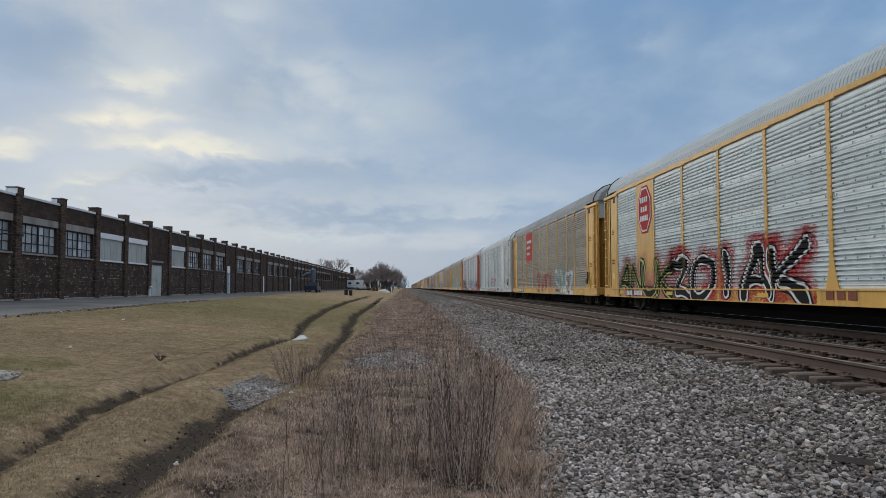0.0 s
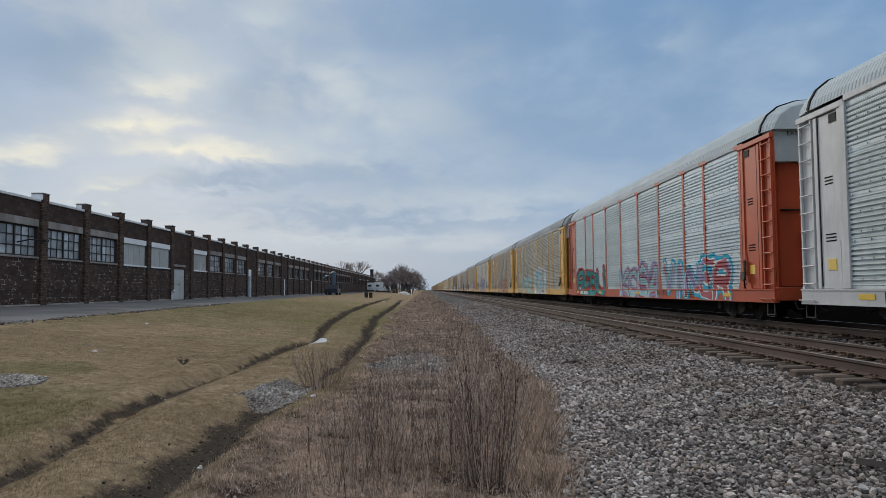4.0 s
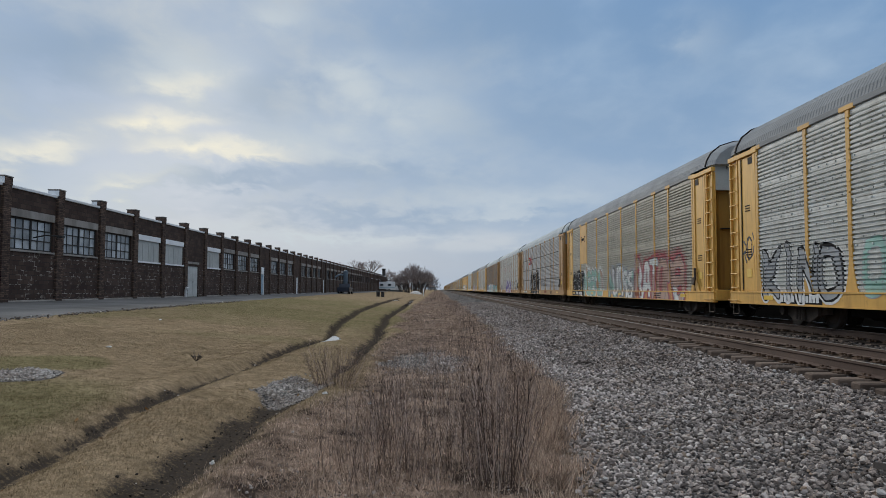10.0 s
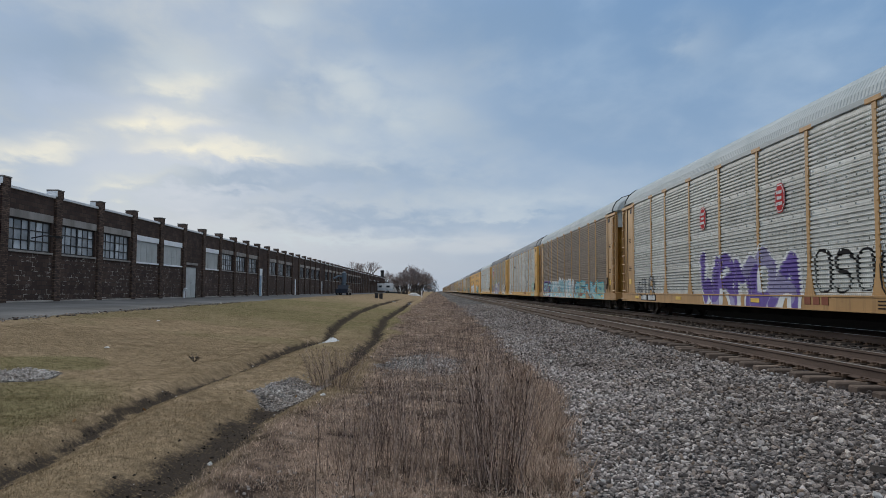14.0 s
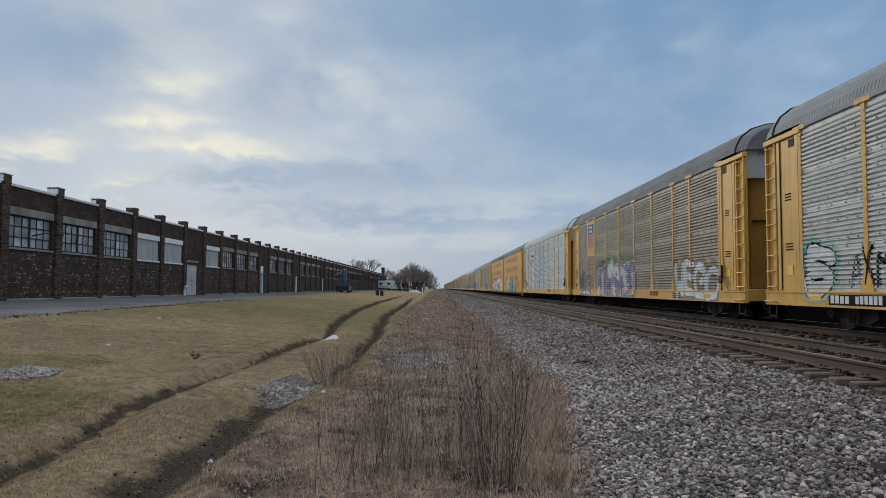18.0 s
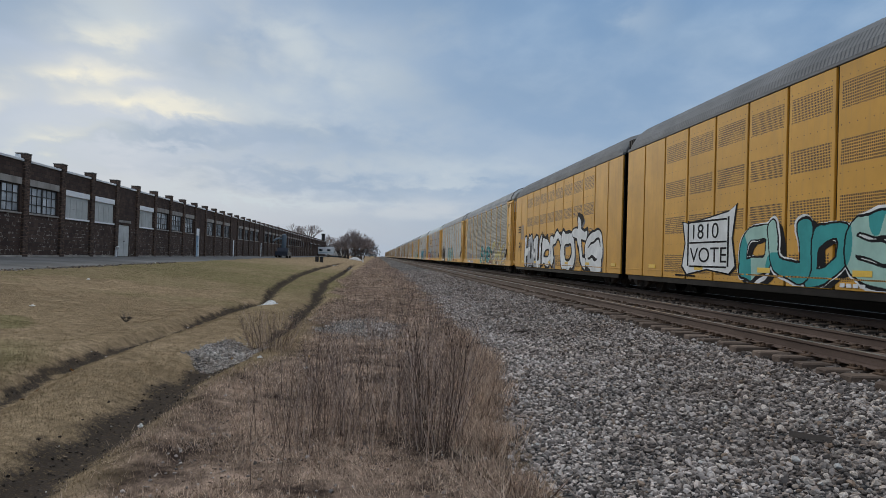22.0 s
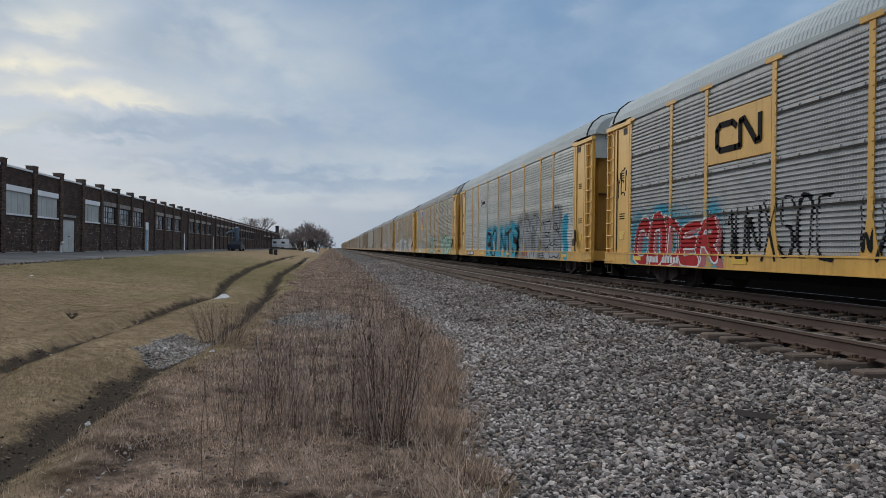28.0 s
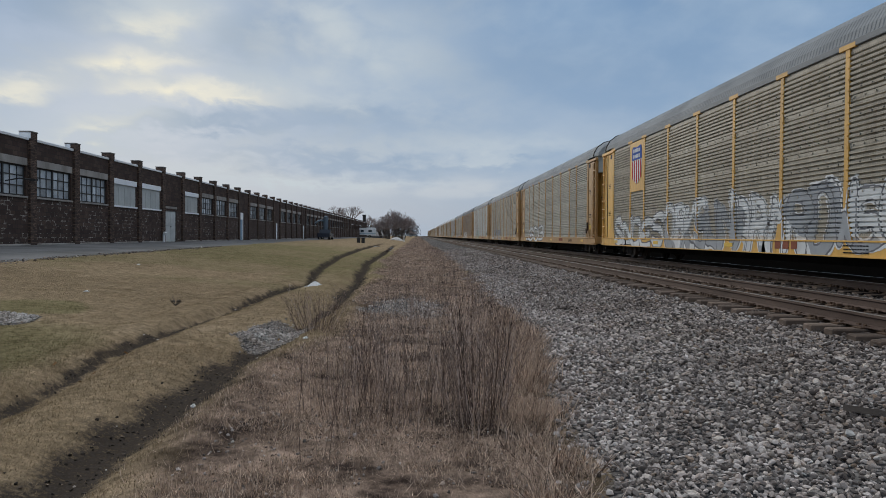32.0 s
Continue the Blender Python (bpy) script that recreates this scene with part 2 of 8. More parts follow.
def raw_mesh(name, verts, tris, *mats, index=None, smooth=False):
    """A mesh from arrays of vertices and of faces that all have the same number of corners."""
    verts, tris = np.asarray(verts, np.float32), np.asarray(tris, np.int32)
    k = tris.shape[1]
    me = bpy.data.meshes.new(name)
    me.vertices.add(len(verts))
    me.vertices.foreach_set("co", verts.ravel())
    me.loops.add(tris.size)
    me.loops.foreach_set("vertex_index", tris.ravel())
    me.polygons.add(len(tris))
    me.polygons.foreach_set("loop_start", np.arange(0, tris.size, k, dtype=np.int32))
    for mt in mats:
        me.materials.append(mt)
    if index is not None:
        me.polygons.foreach_set("material_index", np.asarray(index, np.int32))
    me.polygons.foreach_set("use_smooth", np.full(len(tris), smooth))
    me.update(calc_edges=True)
    return me


def part(name, data, material=None, parent=None, label="", at=None):
    """Links a mesh (or a Geo) as one object under a thing or under a part."""
    if isinstance(data, Geo):
        data = data.mesh(name, *( [material] if material else []))
        material = None
    ob = new(name, data)
    if parent is not None:
        ob.parent = parent
    if at is not None:
        ob.matrix_basis = at
    if material is not None:
        if not data.materials:
            data.materials.append(material)
        ob.material_slots[0].link = "OBJECT"
        ob.material_slots[0].material = material
    if label:
        ob["label"] = label
    return ob


def thing(name, label, category, m=None, group="", kind="", data=None):
    ob = new(name, data)
    if m is not None:
        ob.matrix_basis = m
    return tagged(ob, label, category, group, kind)


# ---- materials ----


class Mat:
    """A small builder for node materials."""

    def __init__(s, name):
        s.mat = bpy.data.materials.new(name)
        s.mat.use_nodes = True
        s.nt = s.mat.node_tree
        s.bsdf = s.nt.nodes["Principled BSDF"]
        s.co = s.nt.nodes.new("ShaderNodeTexCoord")
        # each object takes its pattern from another place
        rnd, mul, add = s.nt.nodes.new("ShaderNodeObjectInfo"), s.nt.nodes.new("ShaderNodeVectorMath"), s.nt.nodes.new("ShaderNodeVectorMath")
        mul.operation, mul.inputs[1].default_value = "MULTIPLY", (37.0, 61.0, 23.0)
        s.nt.links.new(rnd.outputs["Random"], mul.inputs[0])
        s.nt.links.new(s.co.outputs["Object"], add.inputs[0])
        s.nt.links.new(mul.outputs[0], add.inputs[1])
        s.vec = add.outputs[0]

    def n(s, kind, **kw):
        node = s.nt.nodes.new(kind)
        for k, v in kw.items():
            node.inputs[k].default_value = v
        return node

    def link(s, a, b):
        s.nt.links.new(a, b)

    def noise(s, scale, detail=4, rough=0.55, stretch=(1, 1, 1), off=(0, 0, 0), dist=0.0):
        m = s.n("ShaderNodeMapping", Scale=stretch, Location=off)
        s.link(s.vec, m.inputs[0])
        t = s.n("ShaderNodeTexNoise", Scale=scale, Detail=detail, Roughness=rough, Distortion=dist)
        s.link(m.outputs[0], t.inputs["Vector"])
        return t.outputs[0]

    def ramp(s, src, *stops, ease=False):
        r = s.nt.nodes.new("ShaderNodeValToRGB")
        if ease:
            r.color_ramp.interpolation = "EASE"
        while len(r.color_ramp.elements) < len(stops):
            r.color_ramp.elements.new(0.5)
        for e, (p, c) in zip(r.color_ramp.elements, stops):
            e.position, e.color = p, (*c, 1) if isinstance(c, tuple) else (c, c, c, 1)
        s.link(src, r.inputs[0])
        return r.outputs[0]

    def mix(s, f, a, b, blend="MIX"):
        x = s.nt.nodes.new("ShaderNodeMix")
        x.data_type, x.blend_type = "RGBA", blend
        for k, v in ((0, f), (6, a), (7, b)):
            if isinstance(v, tuple):
                x.inputs[k].default_value = (*v, 1)
            elif isinstance(v, (int, float)):
                x.inputs[k].default_value = v
            else:
                s.link(v, x.inputs[k])
        return x.outputs[2]

    def math(s, op, a, b=None, clamp=False):
        x = s.nt.nodes.new("ShaderNodeMath")
        x.operation, x.use_clamp = op, clamp
        for k, v in enumerate((a, b)):
            if v is None:
                continue
            if isinstance(v, (int, float)):
                x.inputs[k].default_value = v
            else:
                s.link(v, x.inputs[k])
        return x.outputs[0]

    def xyz(s, which="Object"):
        x = s.nt.nodes.new("ShaderNodeSeparateXYZ")
        s.link(s.co.outputs[which], x.inputs[0])
        return x.outputs

    def varied(s, col, amount, island=False):
        """The colour, lighter or darker from thing to thing."""
        o = s.nt.nodes.new("ShaderNodeNewGeometry" if island else "ShaderNodeObjectInfo")
        v = s.math("MULTIPLY_ADD", o.outputs["Random Per Island" if island else "Random"], 2 * amount)
        v.node.inputs[2].default_value = 1 - amount
        h = s.nt.nodes.new("ShaderNodeHueSaturation")
        s.link(v, h.inputs["Value"])
        s.link(col, h.inputs["Color"])
        return h.outputs[0]

    def done(s, col, rough=0.7, metal=0.0, bump=None, strength=0.3, dist=0.02, gloss=0.5):
        s.bsdf.inputs["Specular IOR Level"].default_value = gloss
        if isinstance(col, tuple):
            s.bsdf.inputs["Base Color"].default_value = (*col, 1)
        else:
            s.link(col, s.bsdf.inputs["Base Color"])
        for key, v in (("Roughness", rough), ("Metallic", metal)):
            if isinstance(v, (int, float)):
                s.bsdf.inputs[key].default_value = v
            else:
                s.link(v, s.bsdf.inputs[key])
        if bump is not None:
            b = s.n("ShaderNodeBump", Strength=strength, Distance=dist)
            s.link(bump, b.inputs["Height"])
            s.link(b.outputs[0], s.bsdf.inputs["Normal"])
        return s.mat


def plain(name, a, b, rough=0.7, metal=0.0, scale=1.2, fine=30.0, vary=0.08, strength=0.25, stretch=(1, 1, 1), island=False, dist=0.01):
    """Two tones mixed by coarse noise, with fine grain over them."""
    m = Mat(name)
    n1, n2 = m.noise(scale, 6, 0.6, stretch), m.noise(fine, 3, 0.6)
    c = m.mix(m.ramp(n1, (0.35, 0.0), (0.66, 1.0)), a, b)
    c = m.mix(0.5, c, m.ramp(n2, (0.25, 0.62), (0.75, 1.0)), "MULTIPLY")
    c = m.varied(c, vary, island)
    return m.done(c, rough, metal, n2, strength, dist, 0.5 if rough < 0.6 else 0.12)


def car_paint(name, a, rust=(0.16, 0.085, 0.04), rough=0.55, amount=0.5, vary=0.07):
    """Old railway paint: faded in patches, rust and sooty grime running down it."""
    m = Mat(name)
    n1, n2 = m.noise(0.9, 6, 0.6), m.noise(40, 3, 0.6)
    streak = m.noise(3.2, 5, 0.62, (2.2, 2.2, 0.16), (1.3, 2.1, 0.4))
    spots = m.noise(7, 6, 0.7, off=(4, 2, 7))
    c = m.mix(m.ramp(n1, (0.3, 0.0), (0.7, 1.0)), tuple(v * 0.84 for v in a), tuple(min(1, v * 1.12) for v in a))
    c = m.mix(m.math("MULTIPLY", m.ramp(streak, (0.50, 0.0), (0.74, 1.0)), amount), c, tuple(0.55 * v + 0.45 * r for v, r in zip(a, rust)))
    c = m.mix(m.math("MULTIPLY", m.ramp(spots, (0.62, 0.0), (0.74, 0.8)), amount), c, rust)
    c = m.varied(c, vary)
    return m.done(c, rough, 0.0, n2, 0.12, 0.004, 0.12)


def side_sheet(name, a, grime, amount=0.5, metal=0.35, dots=0.42):
    """Galvanised screen sheets with rows of small punched holes, dulled by brake dust."""
    m = Mat(name)
    x, y, z = m.xyz()
    n1, n2 = m.noise(0.8, 6, 0.62), m.noise(55, 2, 0.6)
    streak = m.noise(2.6, 5, 0.6, (2.5, 2.5, 0.14), (3.3, 0.1, 0.4))
    blotch = m.noise(2.2, 5, 0.65, (1, 1, 1.6), (7, 3, 1))
    c = m.mix(m.ramp(n1, (0.32, 0.0), (0.68, 1.0)), tuple(v * 0.86 for v in a), tuple(min(1, v * 1.1) for v in a))
    c = m.mix(m.math("MULTIPLY", m.ramp(streak, (0.42, 0.0), (0.72, 1.0)), amount), c, grime)
    c = m.mix(m.math("MULTIPLY", m.ramp(blotch, (0.48, 0.0), (0.70, 1.0)), amount * 0.9), c, tuple(g * 0.7 for g in grime))
    # punched holes: rows that follow the ridges
    fy = m.math("ABSOLUTE", m.math("SUBTRACT", m.math("FRACT", m.math("MULTIPLY", y, 13.0)), 0.5))
    fz = m.math("ABSOLUTE", m.math("SUBTRACT", m.math("FRACT", m.math("MULTIPLY", z, 9.09)), 0.5))
    hole = m.math("MULTIPLY", m.math("LESS_THAN", fy, 0.32), m.math("LESS_THAN", fz, 0.17))
    c = m.mix(m.math("MULTIPLY", hole, dots), c, (0.02, 0.02, 0.022))
    c = m.varied(c, 0.09)
    return m.done(c, m.ramp(n1, (0.3, 0.55), (0.7, 0.72)), metal * 0.3, n2, 0.1, 0.004, 0.15)


YELLOW = car_paint("yellow_car_paint", (0.60, 0.335, 0.080), rust=(0.15, 0.075, 0.035), amount=0.65)
YELLOW_WORN = car_paint("worn_orange_yellow_car_paint", (0.68, 0.385, 0.090), rust=(0.13, 0.065, 0.032), amount=0.8)
YELLOW_OLD = car_paint("old_yellow_car_paint", (0.40, 0.225, 0.085), rust=(0.11, 0.058, 0.033), amount=1.0)
YELLOW_MAX = car_paint("golden_car_paint", (0.56, 0.285, 0.040), rough=0.6, amount=0.5)
WHITE_CAR = car_paint("white_car_paint", (0.57, 0.56, 0.54), rust=(0.22, 0.16, 0.12), amount=0.6)
ORANGE_CAR = car_paint("orange_red_car_paint", (0.44, 0.075, 0.03), amount=0.7)
BLACK_STEEL = plain("black_steel", (0.018, 0.018, 0.018), (0.035, 0.032, 0.03), 0.75)
UNDER = plain("sooty_underframe", (0.012, 0.011, 0.010), (0.030, 0.026, 0.023), 0.9)
WHEEL = plain("rusty_wheel_steel", (0.045, 0.036, 0.030), (0.11, 0.085, 0.068), 0.7, 0.1)
TREAD = plain("worn_wheel_tread", (0.35, 0.34, 0.33), (0.5, 0.49, 0.48), 0.3, 0.9)
# Car yellow darkened towards olive: the end faces' shade is put into the colour.
SHADED_END_PAINT = car_paint("shaded_yellow_end_door_paint", (0.36, 0.205, 0.050), rust=(0.07, 0.04, 0.024), amount=0.9)
ROOF_GREY = plain("grey_galvanised_roof", (0.25, 0.26, 0.265), (0.34, 0.35, 0.35), 0.72, 0.0, stretch=(1, 0.4, 1))
ROOF_WHITE = plain("pale_galvanised_roof", (0.43, 0.47, 0.47), (0.53, 0.56, 0.555), 0.7, 0.0, stretch=(1, 0.4, 1))
ROOF_DARK = plain("dull_grey_roof", (0.15, 0.155, 0.16), (0.22, 0.225, 0.23), 0.75, 0.0, stretch=(1, 0.4, 1))
ROOFS = {"g": ROOF_GREY, "w": ROOF_WHITE, "d": ROOF_DARK}
SHEETS = {
    "light": side_sheet("light_bluish_screen_sheet", (0.68, 0.735, 0.725), (0.50, 0.53, 0.51), 0.4),
    "silver": side_sheet("silver_screen_sheet", (0.61, 0.62, 0.59), (0.40, 0.39, 0.35), 0.5),
    "tan": side_sheet("dusty_tan_screen_sheet", (0.44, 0.395, 0.315), (0.25, 0.21, 0.16), 0.6, 0.15),
    "grey": side_sheet("grey_screen_sheet", (0.46, 0.46, 0.46), (0.30, 0.295, 0.285), 0.55, 0.25, 0.35),
    "brown": side_sheet("rust_brown_screen_sheet", (0.24, 0.18, 0.135), (0.13, 0.095, 0.068), 0.6, 0.1),
    "pale": side_sheet("pale_blue_screen_sheet", (0.64, 0.71, 0.72), (0.52, 0.58, 0.59), 0.3, 0.25, 0.3),
    "dust": side_sheet("grey_brown_screen_sheet", (0.49, 0.46, 0.385), (0.30, 0.27, 0.215), 0.55, 0.2),
}
PAINTS = {}


def spray(name, c):
    if name not in PAINTS:
        m = Mat("sprayed_" + name)
        n1 = m.noise(1.7, 4, 0.6)
        col = m.mix(m.ramp(n1, (0.35, 0.0), (0.7, 1.0)), tuple(v * 0.75 for v in c), c)
        PAINTS[name] = m.done(col, 0.85, gloss=0.06)
    return PAINTS[name]


SPRAY = dict(black=(0.015, 0.015, 0.017), white=(0.80, 0.80, 0.78), red=(0.50, 0.04, 0.045), pink=(0.50, 0.16, 0.17), teal=(0.06, 0.34, 0.33), mint=(0.40, 0.60, 0.52),
             cyan=(0.05, 0.42, 0.58), ice=(0.42, 0.62, 0.66), purple=(0.19, 0.13, 0.40), lilac=(0.36, 0.33, 0.50), green=(0.10, 0.36, 0.17), lime=(0.48, 0.55, 0.16),
             yellow=(0.70, 0.61, 0.30), grey=(0.20, 0.20, 0.21), rust=(0.30, 0.11, 0.07), blue=(0.07, 0.13, 0.40), silver=(0.42, 0.43, 0.44), tan=(0.40, 0.30, 0.20), flesh=(0.55, 0.38, 0.31))

# ---- the ground ----
RAIL_Z = 0.62                     # top of the rails
NEAR_X, FAR_X = 6.5, 10.7         # middles of the two tracks
# The rise past x = 13 is added to close the view under the cars.
PROFILE = [(-400, 1.0), (-18, 1.0), (-12, 0.76), (-8, 0.45), (-5, 0.18), (-2.5, 0.0), (1.2, 0.0), (3.2, 0.19), (5.0, 0.30), (5.3, 0.34), (5.6, 0.37), (12.2, 0.37), (13.0, 0.5), (14.2, 0.98), (30, 1.0), (400, 0.6)]
RUT_A = [(-20, -3.3), (6.8, -3.62), (10.1, -3.95), (15.7, -3.84), (20.6, -3.76), (24.0, -3.55), (31.5, -4.3), (47, -5.1), (70, -5.6), (400, -7.0)]
RUT_B = [(-20, -2.3), (5.8, -2.34), (9.5, -2.33), (11.6, -2.2), (16, -1.96), (25.7, -2.15), (40, -2.9), (66, -3.05), (100, -3.6), (400, -5.0)]


def lerp(v, table):
    a = np.array(table, float)
    return np.interp(v, a[:, 0], a[:, 1])


def waves(x, y, seed, octaves=((0.7, 1.0), (1.9, 0.5), (4.3, 0.25), (9.7, 0.12))):
    """Smooth uneven bumps, about -1 to 1, for arrays of places."""
    r = np.random.RandomState(seed)
    out = 0 * np.asarray(x, float)
    for f, a in octaves:
        for _ in range(3):
            t, p, q = r.uniform(0, 6.28), r.uniform(0, 6.28), r.uniform(0.7, 1.3)
            out = out + a / 3 * np.sin(f * q * (x * math.cos(t) + y * math.sin(t)) + p + 1.3 * np.sin(0.6 * f * (y * math.cos(t) - x * math.sin(t)) + q * 5))
    return out


def smooth(v, a, b):
    t = np.clip((v - a) / (b - a), 0, 1)
    return t * t * (3 - 2 * t)


def edge_x(y):
    """Where the ballast begins."""
    return lerp(y, [(-20, 0.5), (5.7, 0.98), (9, 1.38), (14, 1.8), (37, 2.3), (120, 2.1), (900, 2.1)])


def mud_and_shade_of(x, y):
    """How bare and wet the ruts are, with rut A's bank shade, 0 to 1."""
    w = waves(x, y, 3, ((3.1, 0.7), (7.5, 0.8), (15, 0.7), (26, 0.5)))
    fade = 1 - smooth(y, 90, 150)
    a = np.abs(x - lerp(y, RUT_A) - 0.06 * waves(x, y, 5))
    b = np.abs(x - lerp(y, RUT_B) - 0.08 * waves(x, y, 6))
    # Rut A's thin near stretch stands for its bank's shade as well.
    half_a = lerp(y, [(0, 0.075), (8, 0.065), (14, 0.06), (20, 0.11), (30, 0.2), (60, 0.26)])
    half_b = lerp(y, [(0, 0.36), (9, 0.30), (11.5, 0.2), (13, 0.05), (16, 0.14), (19, 0.24), (30, 0.28), (60, 0.3)])
    ma = 1 - smooth(a + 0.05 * w, half_a * 0.3, half_a * 1.9)
    mb = 1 - smooth(b + 0.08 * w, half_b * 0.35, half_b * 1.6)
    return np.maximum(ma * 0.95, mb) * fade


def stones_of(x, y):
    """Where loose stone covers the ground, 0 to 1."""
    w = 0.35 * waves(x, y, 9, ((1.1, 1), (3.3, 0.6), (8, 0.4)))
    bal = smooth(x + w, edge_x(y) - 0.25, edge_x(y) + 0.3) * (1 - smooth(x, 8.8, 9.6))
    p1 = 1 - smooth(np.hypot((x + 2.3) / 0.62, (y - 12.1) / 1.8) + w, 0.7, 1.15)
    p2 = (1 - smooth(np.hypot((x + 0.35) / 0.8, (y - 16.5) / 3.0) + 1.6 * w, 0.45, 1.25)) * 0.75
    p3 = 1 - smooth(np.hypot((x + 6.3) / 0.55, (y - 10.9) / 0.7) + w, 0.7, 1.1)
    return np.clip(np.maximum.reduce([bal, p1, p2, p3]), 0, 1)


def straw_of(x, y):
    """Where the tall dead growth stands, between lawn and ballast."""
    left = lerp(y, [(0, -1.95), (8, -1.9), (11, -1.6), (14, -1.35), (25, -1.55), (45, -2.2), (120, -2.4), (400, -3.5)])
    return smooth(x + 0.3 * waves(x, y, 12), left - 0.25, left + 0.3) * (1 - smooth(x + 0.25 * waves(x, y, 13), edge_x(y) - 0.1, edge_x(y) + 0.45))


def green_of(x, y):
    """Where some green is left in the lawn."""
    w = 0.45 * waves(x, y, 17, ((0.35, 1), (1.1, 0.7), (3, 0.4)))
    near = (1 - smooth(y + 3 * w, 8.5, 12.5)) * (1 - smooth(x, -4.6, -3.4))
    far = smooth(y + 4 * w, 19, 27) * (1 - smooth(y, 60, 90)) * 0.8
    spot = 1 - smooth(np.hypot((x + 6.6) / 1.0, (y - 12.6) / 1.4) + w, 0.6, 1.2)
    return np.clip(0.85 * np.maximum.reduce([near, far, spot]) + 0.4 * w, 0, 1)


def ground_z(x, y):
    x, y = np.asarray(x, float), np.asarray(y, float)
    z = lerp(x, PROFILE)
    lawn = 1 - smooth(x, 0.6, 1.6)
    off_road = smooth(x, -12.3, -11.3)
    z = z + 0.018 * waves(x, y, 21, ((0.5, 1), (1.4, 0.8), (3.7, 0.5))) * off_road
    z = z + 0.012 * waves(x, y, 22, ((6, 1), (13, 0.7))) * smooth(x, -9, -5) * (1 - smooth(x, 4.6, 5.2)) * (1 - smooth(y, 40, 60))
    a = x - lerp(y, RUT_A)
    b = x - lerp(y, RUT_B)
    fade = 1 - smooth(y, 110, 170)
    z = z - fade * lawn * (0.12 * np.exp(-(a / np.where(a < 0, 0.11, 0.24)) ** 2) + 0.13 * np.exp(-(b / 0.28) ** 2))
    z = z - 0.12 * np.exp(-((x + 3.58) / 0.62) ** 2 - ((y - 24) / 1.9) ** 2)      # the puddle's hollow
    z = z + fade * lawn * (0.05 * np.exp(-((a + 0.42) / 0.25) ** 2) + 0.045 * np.exp(-((b - 0.6) / 0.25) ** 2) + 0.035 * np.exp(-((b + 0.55) / 0.22) ** 2))
    return z


def ground_material():
    m = Mat("winter_ground")

    def attr(k):
        a = m.nt.nodes.new("ShaderNodeAttribute")
        a.attribute_name = k
        return a.outputs["Fac"]

    big, mid, fine = m.noise(0.22, 5, 0.6), m.noise(1.6, 6, 0.65), m.noise(24, 4, 0.7)
    blades = m.noise(70, 3, 0.7, (1, 0.35, 1))
    green = m.mix(m.ramp(mid, (0.3, 0.0), (0.7, 1.0)), (0.20, 0.168, 0.088), (0.31, 0.26, 0.145))
    tan = m.mix(m.ramp(mid, (0.3, 0.0), (0.7, 1.0)), (0.28, 0.207, 0.128), (0.44, 0.330, 0.214))
    clump = m.noise(9, 3, 0.6)
    grass = m.mix(m.ramp(m.math("ADD", attr("green"), m.math("MULTIPLY", m.math("SUBTRACT", big, 0.5), 0.8)), (0.25, 0.0), (0.75, 1.0)), tan, green)
    straw = m.mix(m.ramp(mid, (0.40, 0.0), (0.62, 1.0)), (0.065, 0.047, 0.039), (0.44, 0.319, 0.243))
    mud_and_shade = m.mix(m.ramp(fine, (0.3, 0.0), (0.7, 1.0)), (0.022, 0.018, 0.015), (0.072, 0.059, 0.049))
    vor = m.n("ShaderNodeTexVoronoi", Scale=22.0)
    m.link(m.co.outputs["Object"], vor.inputs["Vector"])
    stone = m.mix(m.ramp(vor.outputs["Color"], (0.2, 0.0), (0.8, 1.0)), (0.12, 0.108, 0.098), (0.34, 0.31, 0.285))
    # Gaps between the stone cells get their shade as a near-black colour.
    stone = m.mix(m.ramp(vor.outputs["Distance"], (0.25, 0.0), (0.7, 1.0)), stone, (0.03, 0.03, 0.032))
    c = m.mix(attr("straw"), grass, straw)
    c = m.mix(0.85, c, m.ramp(blades, (0.28, 0.48), (0.66, 1.0)), "MULTIPLY")
    c = m.mix(0.8, c, m.ramp(clump, (0.32, 0.45), (0.6, 1.0)), "MULTIPLY")
    edge = m.math("ADD", attr("mud_and_shade"), m.math("MULTIPLY", m.math("SUBTRACT", fine, 0.5), 1.7))
    c = m.mix(m.ramp(edge, (0.32, 0.0), (0.95, 1.0)), c, mud_and_shade)
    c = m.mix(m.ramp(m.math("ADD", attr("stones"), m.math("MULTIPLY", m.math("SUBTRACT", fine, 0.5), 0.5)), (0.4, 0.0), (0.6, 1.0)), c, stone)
    # Ground under and behind the train is coloured near black as its shade.
    c = m.mix(attr("train_shade"), c, (0.006, 0.0055, 0.005))
    return m.done(c, 0.92, 0.0, m.math("ADD", blades, m.math("MULTIPLY", fine, 1.5)), 0.6, 0.025, 0.0)


GROUND = ground_material()


